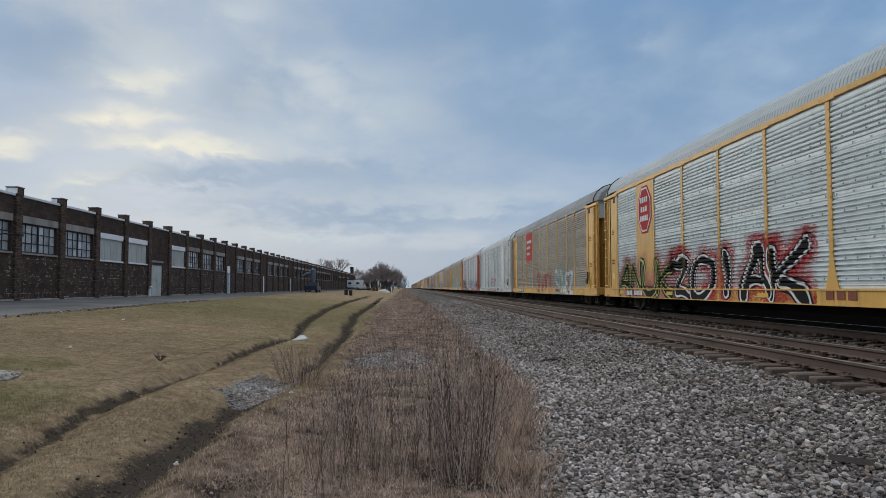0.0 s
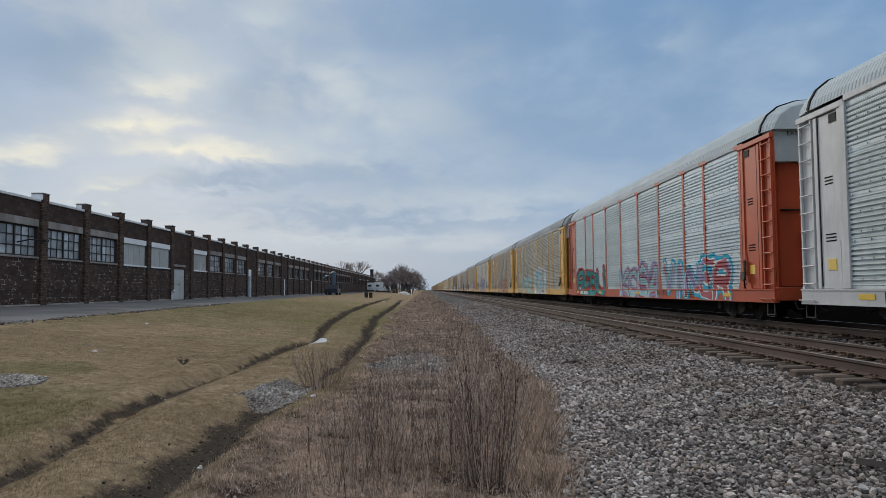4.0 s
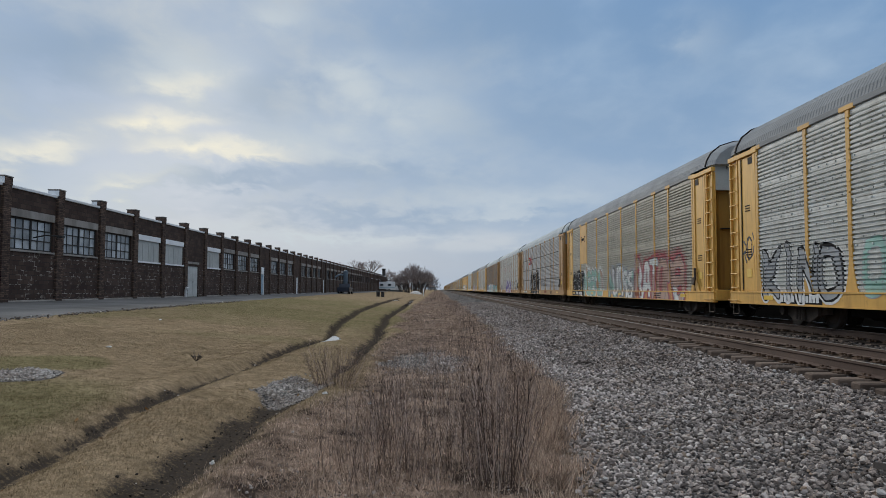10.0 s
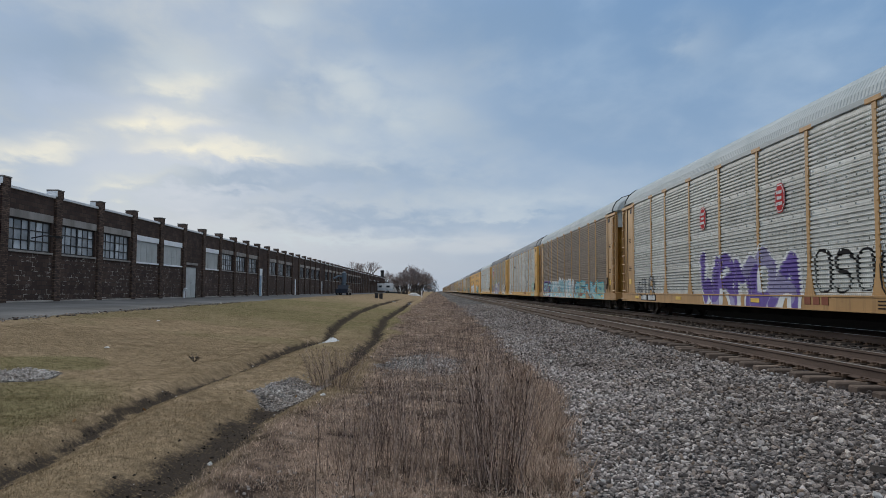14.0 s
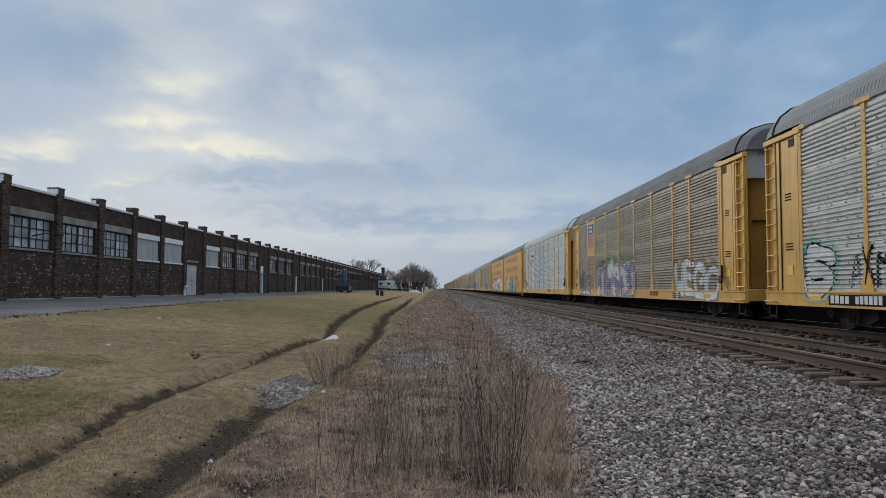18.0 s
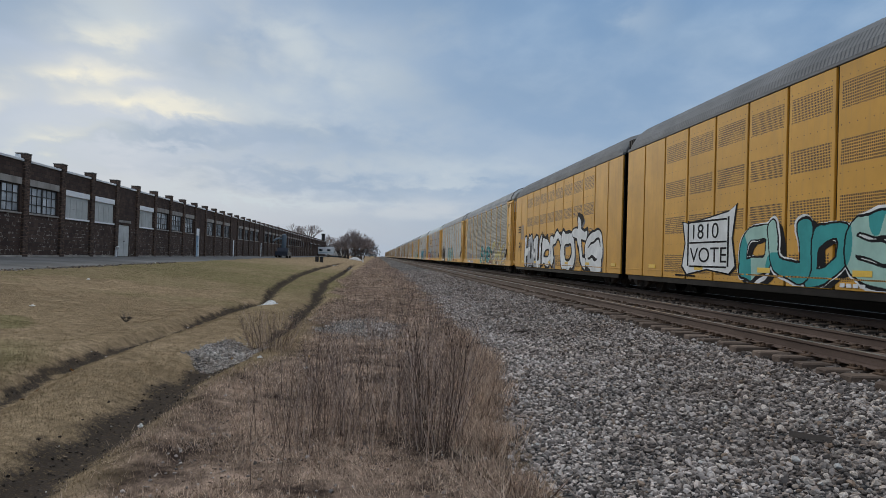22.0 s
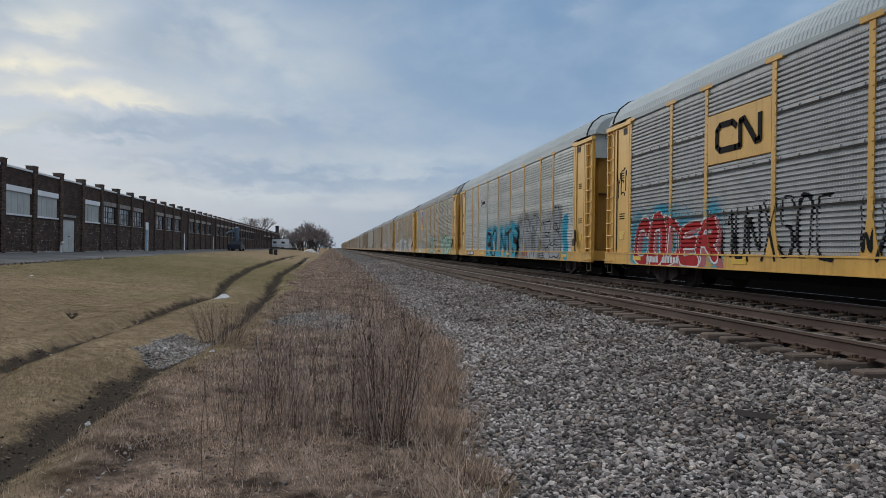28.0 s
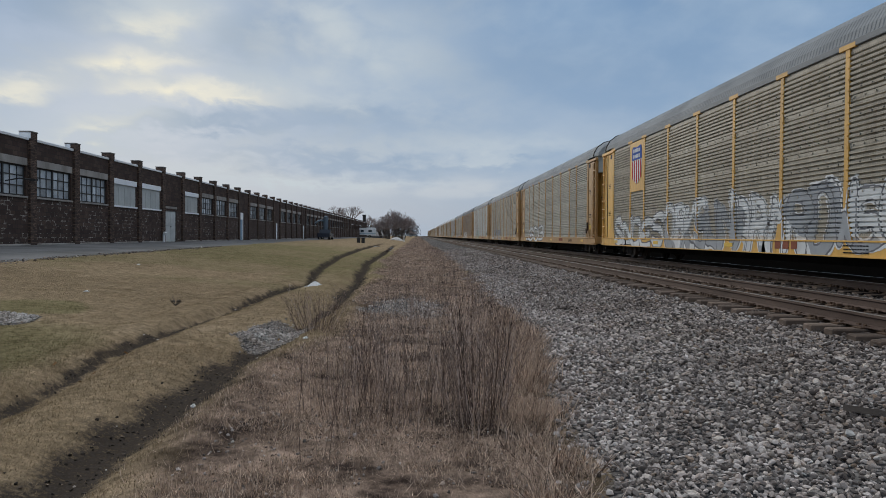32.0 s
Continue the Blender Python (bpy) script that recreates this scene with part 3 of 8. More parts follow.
def build_ground():
    xs = np.unique(np.concatenate([np.arange(-7.5, -4.7, 0.11), np.arange(-4.7, -1.5, 0.06), np.arange(-1.5, 6.0, 0.11), np.arange(-20, -7.5, 0.4), np.arange(6, 16, 0.35), -20 - np.geomspace(2, 1480, 30), 16 + np.geomspace(2, 1480, 30)]).round(3))
    ys = np.unique(np.concatenate([np.arange(3, 26, 0.13), np.arange(26, 60, 0.35), np.arange(60, 130, 1.2), 130 + np.geomspace(3, 2600, 50), np.arange(-30, 3, 1.5), -30 - np.geomspace(5, 300, 8)]).round(3))
    X, Y = np.meshgrid(xs, ys)
    Z = ground_z(X, Y)
    nx, ny = len(xs), len(ys)
    a = (np.arange(ny - 1)[:, None] * nx + np.arange(nx - 1)).ravel()
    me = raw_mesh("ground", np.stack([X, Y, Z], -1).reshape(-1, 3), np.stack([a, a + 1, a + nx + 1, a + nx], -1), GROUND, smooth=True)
    for key, val in (("mud_and_shade", mud_and_shade_of(X, Y)), ("stones", stones_of(X, Y)), ("straw", straw_of(X, Y)), ("green", green_of(X, Y)), ("train_shade", smooth(X, 8.9, 9.7) * (1 - smooth(X, 17, 22)))):
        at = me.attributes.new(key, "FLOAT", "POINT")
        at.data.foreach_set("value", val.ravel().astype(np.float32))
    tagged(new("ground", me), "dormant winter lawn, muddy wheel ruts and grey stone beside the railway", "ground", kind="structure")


build_ground()

ASPHALT = plain("weathered_grey_asphalt", (0.095, 0.093, 0.092), (0.165, 0.162, 0.16), 0.92, scale=0.35, fine=18, vary=0.02, strength=0.4)
CONCRETE = plain("pale_concrete", (0.36, 0.35, 0.33), (0.48, 0.47, 0.45), 0.85, vary=0.06)


def build_road():
    ys = np.concatenate([np.arange(10, 120, 0.8), np.arange(120, 262, 4)])
    near = lerp(ys, [(0, -11.6), (22, -11.85), (26, -12.05), (35, -12.4), (55, -13.2), (88, -14.6), (130, -15.2), (262, -15.6)]) + 0.16 * waves(ys, ys * 0, 31, ((0.6, 1), (1.7, 0.8)))
    v, f = [], []
    for k, (y, n) in enumerate(zip(ys, near)):
        for x in (n, n + 0.12 - 0.9, (n - 18) / 2, -17.78):
            v.append((x, y, float(lerp(x, PROFILE)) + (0.0 if x == n else 0.035)))
        if k:
            for q in range(3):
                i = 4 * (k - 1) + q
                f.append((i, i + 4, i + 5, i + 1))
    g = Geo()
    g.v, g.f, g.m = v, f, [0] * len(f)
    tagged(new("road", g.mesh("road", ASPHALT)), "worn grey asphalt service road along the brick factory", "road", kind="structure")


build_road()

# ---- the tracks ----
RAIL = plain("brown_rail_steel", (0.085, 0.057, 0.046), (0.145, 0.100, 0.080), 0.75, 0.1, scale=2.5, vary=0.02, stretch=(1, 0.2, 1))
RAIL_TOP = plain("worn_rail_head", (0.30, 0.27, 0.25), (0.42, 0.39, 0.37), 0.32, 0.85, vary=0.02, strength=0.05, stretch=(1, 0.1, 1))
TIE = plain("weathered_tie_wood", (0.075, 0.055, 0.044), (0.18, 0.135, 0.107), 0.9, scale=3, fine=26, vary=0.25, strength=0.6, stretch=(0.25, 1, 1))
PLATE = plain("rusty_tie_plate", (0.07, 0.045, 0.03), (0.12, 0.075, 0.05), 0.75, 0.4, vary=0.1)


def rail_geo(y0, y1):
    g = Geo()
    head = [(-0.036, 0), (0.036, 0), (0.036, -0.032), (0.01, -0.045), (0.01, -0.135), (0.07, -0.16), (0.07, -0.17), (-0.07, -0.17), (-0.07, -0.16), (-0.01, -0.135), (-0.01, -0.045), (-0.036, -0.032)]
    g.prism(head, y0, y1, 0, axis=1)
    g.box(-0.028, 0.028, y0, y1, -0.001, 0.0035, 1)
    return g


def tie_mesh(plates=True):
    g = Geo()
    g.box(-1.3, 1.3, -0.115, 0.115, -0.19, 0, 0, 0.018)
    for s in ((-1, 1) if plates else ()):
        x = s * 0.753
        g.box(x - 0.18, x + 0.18, -0.09, 0.09, 0.0, 0.02, 1, 0.004)
        for dx in (-0.1, 0.1):
            for dy in (-0.06, 0.06):
                g.box(x + dx - 0.016, x + dx + 0.016, dy - 0.016, dy + 0.016, 0.015, 0.055, 1)
        for dy in (-0.13, 0.13):                      # rail anchors
            g.box(x - 0.1, x + 0.1, dy - 0.018, dy + 0.018, 0.0, 0.045, 1)
    return g.mesh("tie", TIE, PLATE)


def build_track(name, cx, label, near):
    tr = thing(name, label, "railway track", pose(cx, 0, 0), group="railway tracks", kind="structure")
    for s in (-1, 1):
        for k, (y0, y1) in enumerate(((-60, 60), (60.006, 180), (180.006, 1500))):
            part("rail", rail_geo(y0, y1).mesh("rail", RAIL, RAIL_TOP), None, tr, at=pose(s * 0.753, 0, RAIL_Z))
    me, r = tie_mesh(), random.Random(5 if near else 6)
    top = RAIL_Z - 0.19
    for k in range(290 if near else 130):
        part("tie", me, None, tr, at=pose(r.uniform(-0.05, 0.05), 4 + 0.52 * k, top + r.uniform(-0.012, 0.006), 0, 0, r.uniform(-1.2, 1.2)))
    far = Geo()
    y = 4 + 0.52 * (290 if near else 130)
    while y < 420:
        far.box(-1.3, 1.3, y - 0.115, y + 0.115, -0.15, 0)
        y += 0.52
    y = 3.48
    while y > -40:
        far.box(-1.3, 1.3, y - 0.115, y + 0.115, -0.15, 0)
        y -= 0.52
    tagged(part("tie_row", far.mesh("tie_row", TIE), None, tr, at=pose(0, 0, top)), kind="stuff")


build_track("near_track", NEAR_X, "empty main track with brown rails on wooden ties", True)
build_track("far_track", FAR_X, "second main track that carries the train", False)

# ---- the brick factory ----
WALL_X, BAY, BAY_Y = -18.0, 4.32, 34.45
FLOOR_Z, COPING_Z = 0.95, 5.97
FIRST, LAST = -5, 51


def brick_material(name, a, b, flecks, bw=0.22, bh=0.075):
    m = Mat(name)
    sw = m.nt.nodes.new("ShaderNodeCombineXYZ")
    x, y, z = m.xyz()
    m.link(m.math("ADD", y, x), sw.inputs[0])
    m.link(z, sw.inputs[1])
    br = m.n("ShaderNodeTexBrick", Scale=1.0)
    br.inputs["Brick Width"].default_value, br.inputs["Row Height"].default_value = bw, bh
    br.inputs["Mortar Size"].default_value = 0.011 if bw < 0.3 else 0.014
    br.inputs["Color1"].default_value, br.inputs["Color2"].default_value = (*a, 1), (*b, 1)
    br.inputs["Mortar"].default_value = (0.055, 0.045, 0.04, 1)
    m.link(sw.outputs[0], br.inputs["Vector"])
    n1, n2 = m.noise(0.5, 6, 0.65), m.noise(35, 3, 0.6)
    streak = m.noise(1.4, 5, 0.6, (2, 2, 0.15))
    c = m.mix(0.65, br.outputs["Color"], m.ramp(n1, (0.3, 0.55), (0.7, 1.0)), "MULTIPLY")
    c = m.mix(m.math("MULTIPLY", m.ramp(streak, (0.5, 0.0), (0.75, 1.0)), 0.4), c, (0.035, 0.028, 0.026))
    if flecks:
        # old whitewash left in joints and on single bricks, below the sills only
        cell = m.n("ShaderNodeTexVoronoi", Scale=1.0)
        st = m.n("ShaderNodeMapping", Scale=(5.0, 12.0, 1))
        m.link(sw.outputs[0], st.inputs[0]); m.link(st.outputs[0], cell.inputs["Vector"])
        big = m.noise(0.75, 4, 0.6, off=(3, 9, 2))
        left = m.math("MULTIPLY", m.ramp(cell.outputs["Color"], (0.80, 0.0), (0.83, 1.0)), m.ramp(big, (0.50, 0.0), (0.66, 1.0)))
        mort = m.math("MULTIPLY", br.outputs["Fac"], m.ramp(m.noise(2.3, 5, 0.7, off=(1, 4, 8)), (0.53, 0.0), (0.60, 1.0)))
        f = m.math("MAXIMUM", m.math("MULTIPLY", left, 0.7), mort)
        f = m.math("MULTIPLY", f, m.math("LESS_THAN", z, 2.25))
        c = m.mix(m.math("MULTIPLY", f, 0.68), c, (0.52, 0.475, 0.42))
    c = m.varied(c, 0.07)
    return m.done(c, 0.88, 0.0, m.math("ADD", m.math("MULTIPLY", br.outputs["Fac"], -1.0), m.math("MULTIPLY", n2, 0.5)), 0.5, 0.01, 0.1)


BRICK = brick_material("dark_brown_brick", (0.060, 0.041, 0.035), (0.10, 0.067, 0.055), True, 0.41, 0.205)
BRICK_POST = brick_material("brown_pier_brick", (0.052, 0.036, 0.031), (0.19, 0.125, 0.095), False)
COPING = plain("white_coping", (0.70, 0.71, 0.72), (0.82, 0.82, 0.83), 0.6)
LINTEL = plain("stained_concrete_lintel", (0.22, 0.20, 0.185), (0.36, 0.335, 0.31), 0.85, stretch=(1, 1, 0.3))
SASH = plain("dark_steel_sash", (0.03, 0.03, 0.032), (0.06, 0.055, 0.05), 0.6)
PANE = plain("dusty_window_glass", (0.20, 0.225, 0.25), (0.46, 0.49, 0.52), 0.25, 0.0, scale=1.1, vary=0.5, strength=0.05)
FIBRE = plain("milky_fibreglass_panel", (0.38, 0.39, 0.38), (0.50, 0.51, 0.50), 0.6, scale=0.7, vary=0.05)
WHITE = plain("white_painted_board", (0.78, 0.79, 0.82), (0.86, 0.87, 0.89), 0.5, vary=0.03)
GREY_DOOR = plain("faded_grey_door_paint", (0.46, 0.47, 0.46), (0.60, 0.61, 0.60), 0.7)
BLUE_DOOR = plain("pale_blue_door_paint", (0.22, 0.32, 0.42), (0.30, 0.40, 0.50), 0.6)
# The unlit room's darkness is put into this floor colour.
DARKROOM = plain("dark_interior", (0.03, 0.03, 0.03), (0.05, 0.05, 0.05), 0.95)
TAR = plain("tar_roof", (0.04, 0.04, 0.042), (0.07, 0.07, 0.072), 0.95)


def bay_kind(i):
    special = {2: "milk", 3: "milk", 4: "door", 5: "milk", 9: "bluedoor", 13: "whitedoor", 18: "whitedoor"}
    if i in special:
        return special[i]
    return "window" if i < 32 else "vent"


def build_factory():
    fac = thing("factory", "long one-storey dark brown brick factory with piers and white coping", "building", pose(WALL_X, 0, FLOOR_Z))
    H = COPING_Z - FLOOR_Z - 0.12
    z0, z1 = 2.32, 3.72               # window sill and head
    w = 3.45                          # opening's width
    half = (BAY - 0.62) / 2           # half of the clear wall between piers
    cache = {}

    def wall_mesh(kind):
        if ("wall", kind) in cache:
            return cache["wall", kind]
        g = Geo()
        t = -0.32
        if kind in ("window", "milk", "vent"):
            ww = w / 2 if kind != "vent" else 1.1
            hole = (-ww, ww, z0, z1)
        else:
            dw, dh, oy = (1.14, 2.3, -0.37) if kind == "door" else ((0.68, 2.85, -1.0) if kind == "bluedoor" else (0.5, 2.1, 0.3))
            hole = (oy - dw, oy + dw, -1.0, dh)
        # one slab with an opening through it
        ring = [(-half - 0.31, -1.1), (half + 0.31, -1.1), (half + 0.31, H), (-half - 0.31, H)]
        inner = [(hole[0], hole[2]), (hole[1], hole[2]), (hole[1], hole[3]), (hole[0], hole[3])]
        g.v = [(x, y, z) for x in (0, t) for y, z in ring + inner]
        for k in range(4):
            n = (k + 1) % 4
            g.f += [(k, n, 4 + n, 4 + k), (8 + n, 8 + k, 12 + k, 12 + n), (4 + k, 4 + n, 12 + n, 12 + k), (n, k, 8 + k, 8 + n)]
        g.m = [0] * len(g.f)
        cache["wall", kind] = g.mesh("wall", BRICK)
        return cache["wall", kind]

    pier = Geo()
    pier.box(-0.05, 0.13, -0.28, 0.28, -1.1, H + 0.02, 0, 0.015)
    pier.box(-0.37, 0.145, -0.295, 0.295, H + 0.02, H + 0.38, 0, 0.015)
    pier_me = pier.mesh("pier", BRICK_POST)
    cap = Geo(); cap.box(-0.40, 0.17, -0.325, 0.325, 0, 0.055, 0, 0.012)
    cap_me = cap.mesh("pier_cap", LINTEL)
    cop = Geo(); cop.box(-0.40, 0.07, -BAY / 2 + 0.297, BAY / 2 - 0.297, 0, 0.12, 0, 0.012)
    cop_me = cop.mesh("coping", COPING)
    lint = Geo(); lint.box(-0.05, 0.03, -w / 2 - 0.06, w / 2 + 0.06, z1 + 0.002, z1 + 0.34, 0, 0.008)
    lint_me = lint.mesh("lintel", LINTEL)
    sill = Geo(); sill.box(-0.1, 0.07, -w / 2 - 0.05, w / 2 + 0.05, z0 - 0.09, z0 - 0.002, 0, 0.01)
    sill_me = sill.mesh("sill", LINTEL)
    # steel sash: two leaves of three by three panes
    cols, rows = 6, 3
    fr = Geo()
    x0, x1 = -0.16, -0.10
    fr.box(x0, x1, -w / 2, w / 2, z0, z0 + 0.07); fr.box(x0, x1, -w / 2, w / 2, z1 - 0.07, z1)
    for k in range(cols + 1):
        y = -w / 2 + w * k / cols
        b = 0.06 if k in (0, 3, 6) else 0.022
        fr.box(x0, x1 + (0.02 if k == 3 else 0), max(-w / 2, y - b), min(w / 2, y + b), z0 + 0.07, z1 - 0.07)
    for k in range(1, rows):
        z = z0 + (z1 - z0) * k / rows
        fr.box(x0, x1 + 0.006, -w / 2 + 0.06, w / 2 - 0.06, z - 0.024, z + 0.024)
    fr_me = fr.mesh("window_frame", SASH)
    pn = Geo(); pn.box(-0.135, -0.125, -w / 12 + 0.02, w / 12 - 0.02, 0.02, (z1 - z0) / 3 - 0.02)
    pn_me = pn.mesh("pane", PANE)
    pall = Geo()
    for k in range(cols):
        for j in range(rows):
            y, z = -w / 2 + w * (k + 0.5) / cols, z0 + (z1 - z0) * j / rows
            pall.box(-0.135, -0.125, y - w / 12 + 0.02, y + w / 12 - 0.02, z + 0.02, z + (z1 - z0) / 3 - 0.02)
    PANES = plain("dusty_window_glass_far", (0.17, 0.19, 0.21), (0.38, 0.40, 0.42), 0.25, 0.0, scale=1.1, vary=0.45, strength=0.05, island=True)
    pall_me = pall.mesh("glazing", PANES)
    milk = Geo(); milk.box(-0.08, -0.04, -w / 2, w / 2, z0, z1 - 0.002)
    for k in range(1, 4):
        milk.box(-0.04, -0.025, -w / 2 + w * k / 4 - 0.012, -w / 2 + w * k / 4 + 0.012, z0, z1 - 0.3)
    milk.box(-0.04, -0.025, -w / 2, w / 2, (z0 + z1) / 2 - 0.16, (z0 + z1) / 2 - 0.13)
    milk_me = milk.mesh("panel", FIBRE)
    board = Geo(); board.box(0.004, 0.05, -w / 2 - 0.04, w / 2 + 0.04, z1 - 0.12, z1 + 0.20, 0, 0.008)
    board_me = board.mesh("header_board", WHITE)
    wsill = Geo(); wsill.box(-0.05, 0.08, -w / 2 - 0.05, w / 2 + 0.05, z0 - 0.1, z0 - 0.002, 0, 0.01)
    wsill_me = wsill.mesh("sill", WHITE)
    foot = Geo(); foot.box(0.0, 0.11, -BAY / 2 + 0.002, BAY / 2 - 0.002, -0.3, 0.16, 0, 0.02)
    foot_me = foot.mesh("footing", LINTEL)

    for i in range(FIRST, LAST):
        y = BAY_Y + BAY * (i + 0.5)
        kind = bay_kind(i)
        part("wall", wall_mesh(kind), None, fac, at=pose(0, y, 0))
        part("coping", cop_me, None, fac, "white metal coping", at=pose(0, y, H))
        if kind not in ("door", "bluedoor", "whitedoor"):
            part("footing", foot_me, None, fac, at=pose(0, y, -0.02))
        if kind == "window":
            win = part("window", fr_me, None, fac, "steel sash window with dusty panes", at=pose(0, y, 0))
            part("lintel", lint_me, None, win, "stained concrete lintel")
            part("sill", sill_me, None, win)
            if i < 12:
                for k in range(cols):
                    for j in range(rows):
                        part("pane", pn_me, None, win, at=pose(0, -w / 2 + w * (k + 0.5) / cols, z0 + (z1 - z0) * j / rows))
            else:
                part("glazing", pall_me, None, win)
        elif kind == "milk":
            win = part("window", milk_me, None, fac, "window closed with milky fibreglass under a white board", at=pose(0, y, 0))
            part("header_board", board_me, None, win, "white board")
            part("sill", wsill_me, None, win, "white sill")
        elif kind == "vent":
            if "vent" not in cache:
                g = Geo()
                g.box(-0.2, -0.12, -1.1, 1.1, z0, z1)
                cache["vent"] = g.mesh("window", PANE)
                g = Geo()
                g.prism([(0.02, z1 - 0.05), (0.5, z1 - 0.3), (0.5, z1 - 0.35), (0.02, z1 - 0.12)], -0.8, 0.8, 0, axis=1)
                cache["awning"] = g.mesh("awning", COPING)
            win = part("window", cache["vent"], None, fac, "dark window", at=pose(0, y, 0))
            if i in (37, 40, 43):
                part("awning", cache["awning"], None, win, "small white awning")
        elif kind == "door":
            g = Geo()
            g.box(-0.12, -0.06, -1.41, 0.87, -0.02, 2.3, 0, 0.01)
            for a, b in ((-1.32, -0.34), (-0.20, 0.78)):
                g.box(-0.06, -0.045, a, b, 0.15, 1.0, 0, 0.006); g.box(-0.06, -0.045, a, b, 1.15, 2.15, 0, 0.006)
            d = part("door", g.mesh("door", GREY_DOOR), None, fac, "faded grey double door", at=pose(0, y - 0.10, 0.1))
            g = Geo(); g.tube((-0.04, -0.32, 1.05), (0.02, -0.32, 1.05), 0.03, n=8); g.box(0.0, 0.03, -0.34, -0.2, 1.03, 1.07)
            part("handle", g, BLACK_STEEL, d)
            g = Geo(); g.box(0.002, 0.04, -1.48, 0.94, 2.36, 2.52, 0, 0.008)
            part("door_head", g, LINTEL, d)
            g = Geo(); g.pipe([(0.36, -2.9, -0.15), (0.36, -2.9, 0.55), (0.40, -2.94, 0.68), (0.50, -3.04, 0.72), (0.56, -3.14, 0.64)], 0.085, 10)
            part("vent_pipe", g, WHITE, fac, "short white vent pipe", at=pose(0, y, 0))
        elif kind == "bluedoor":
            g = Geo(); g.box(-0.12, -0.06, -0.95, 0.15, 0.0, 2.1, 0, 0.01)
            g.box(-0.06, -0.045, -0.85, 0.05, 1.2, 1.95, 0, 0.006); g.box(-0.06, -0.045, -0.85, 0.05, 0.15, 1.05, 0, 0.006)
            d = part("door", g.mesh("door", BLUE_DOOR), None, fac, "pale blue door in a white frame", at=pose(0, y - 0.6, 0.05))
            g = Geo(); g.box(-0.14, 0.03, -1.08, -0.95, 0, 2.8, 0, 0.01); g.box(-0.14, 0.03, 0.15, 0.28, 0, 2.8, 0, 0.01); g.box(-0.14, 0.02, -0.95, 0.15, 2.1, 2.8, 0, 0.01)
            part("door_frame", g, WHITE, d, "white frame and transom board")
            g = Geo(); g.tube((-0.05, 0.02, 1.02), (0.01, 0.02, 1.02), 0.035, n=8)
            part("knob", g, SASH, d)
        else:
            g = Geo(); g.box(-0.1, -0.05, -1.0, 0.0, -0.02, 2.1, 0, 0.012); g.box(-0.05, -0.035, -0.85, -0.15, 0.2, 0.95, 0, 0.006); g.box(-0.05, -0.035, -0.85, -0.15, 1.1, 1.95, 0, 0.006)
            d = part("door", g.mesh("door", WHITE), None, fac, "white painted door", at=pose(0, y + 0.8, 0.02))
            g = Geo(); g.tube((-0.04, -0.9, 1.0), (0.01, -0.9, 1.0), 0.035, n=8)
            part("knob", g, SASH, d)
    for i in range(FIRST, LAST + 1):
        y = BAY_Y + BAY * i
        p = part("pier", pier_me, None, fac, at=pose(0, y, 0))
        part("pier_cap", cap_me, None, p, at=pose(0, 0, H + 0.38))
        if i in (-1, 0, 1):
            g = Geo(); g.box(-0.39, 0.14 if i < 1 else -0.1, -0.306, -0.297, H + 0.10, H + 0.36)
            part("flashing", g, COPING, p, "white metal flashing")
    # white flashing plate on one pier's side, roof, back and ends
    ya, yb = BAY_Y + BAY * FIRST - 0.3, BAY_Y + BAY * LAST + 0.3
    g = Geo(); g.box(-32, -0.33, ya, yb, H - 0.5, H - 0.3)
    part("roof", g, TAR, fac, "flat tar roof")
    g = Geo(); g.box(-32.3, -32, ya, yb, -1.1, H)
    part("back_wall", g, BRICK_POST, fac)
    for y in (ya, yb - 0.3):
        g = Geo(); g.box(-32, -0.33, y, y + 0.3, -1.1, H)
        part("end_wall", g, BRICK_POST, fac)
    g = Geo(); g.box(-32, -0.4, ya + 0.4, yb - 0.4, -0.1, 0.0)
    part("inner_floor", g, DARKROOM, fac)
    # steel brackets of an old lamp and a wall light
    g = Geo(); g.pipe([(0.02, 0, 0), (0.5, 0.15, 0.12), (1.0, 0.4, 0.1)], 0.03, 6); g.box(0.9, 1.15, 0.3, 0.55, 0.02, 0.12)
    part("lamp_bracket", g, SASH, fac, at=pose(0, BAY_Y - BAY * 0.5, 2.9))


build_factory()

# ---- the yard and the distance ----
TWIG = plain("grey_brown_twigs", (0.25, 0.20, 0.185), (0.34, 0.28, 0.26), 0.9, vary=0.1)
TRUNK = plain("grey_bark", (0.10, 0.085, 0.078), (0.15, 0.13, 0.12), 0.95, fine=20)
TIN = plain("grey_blue_sheet_metal", (0.075, 0.105, 0.14), (0.13, 0.17, 0.21), 0.5, 0.2)
DARK_BLUE = plain("dark_blue_vehicle_paint", (0.012, 0.016, 0.03), (0.02, 0.026, 0.045), 0.35)
VAN_WHITE = plain("white_vehicle_paint", (0.62, 0.64, 0.66), (0.74, 0.75, 0.76), 0.35)
GLASS = plain("tinted_glass", (0.03, 0.04, 0.05), (0.05, 0.06, 0.07), 0.1)
RUBBER = plain("black_rubber", (0.015, 0.015, 0.015), (0.025, 0.025, 0.025), 0.85)
BLUE_TRIM = plain("light_blue_trim", (0.25, 0.42, 0.52), (0.32, 0.5, 0.6), 0.5)


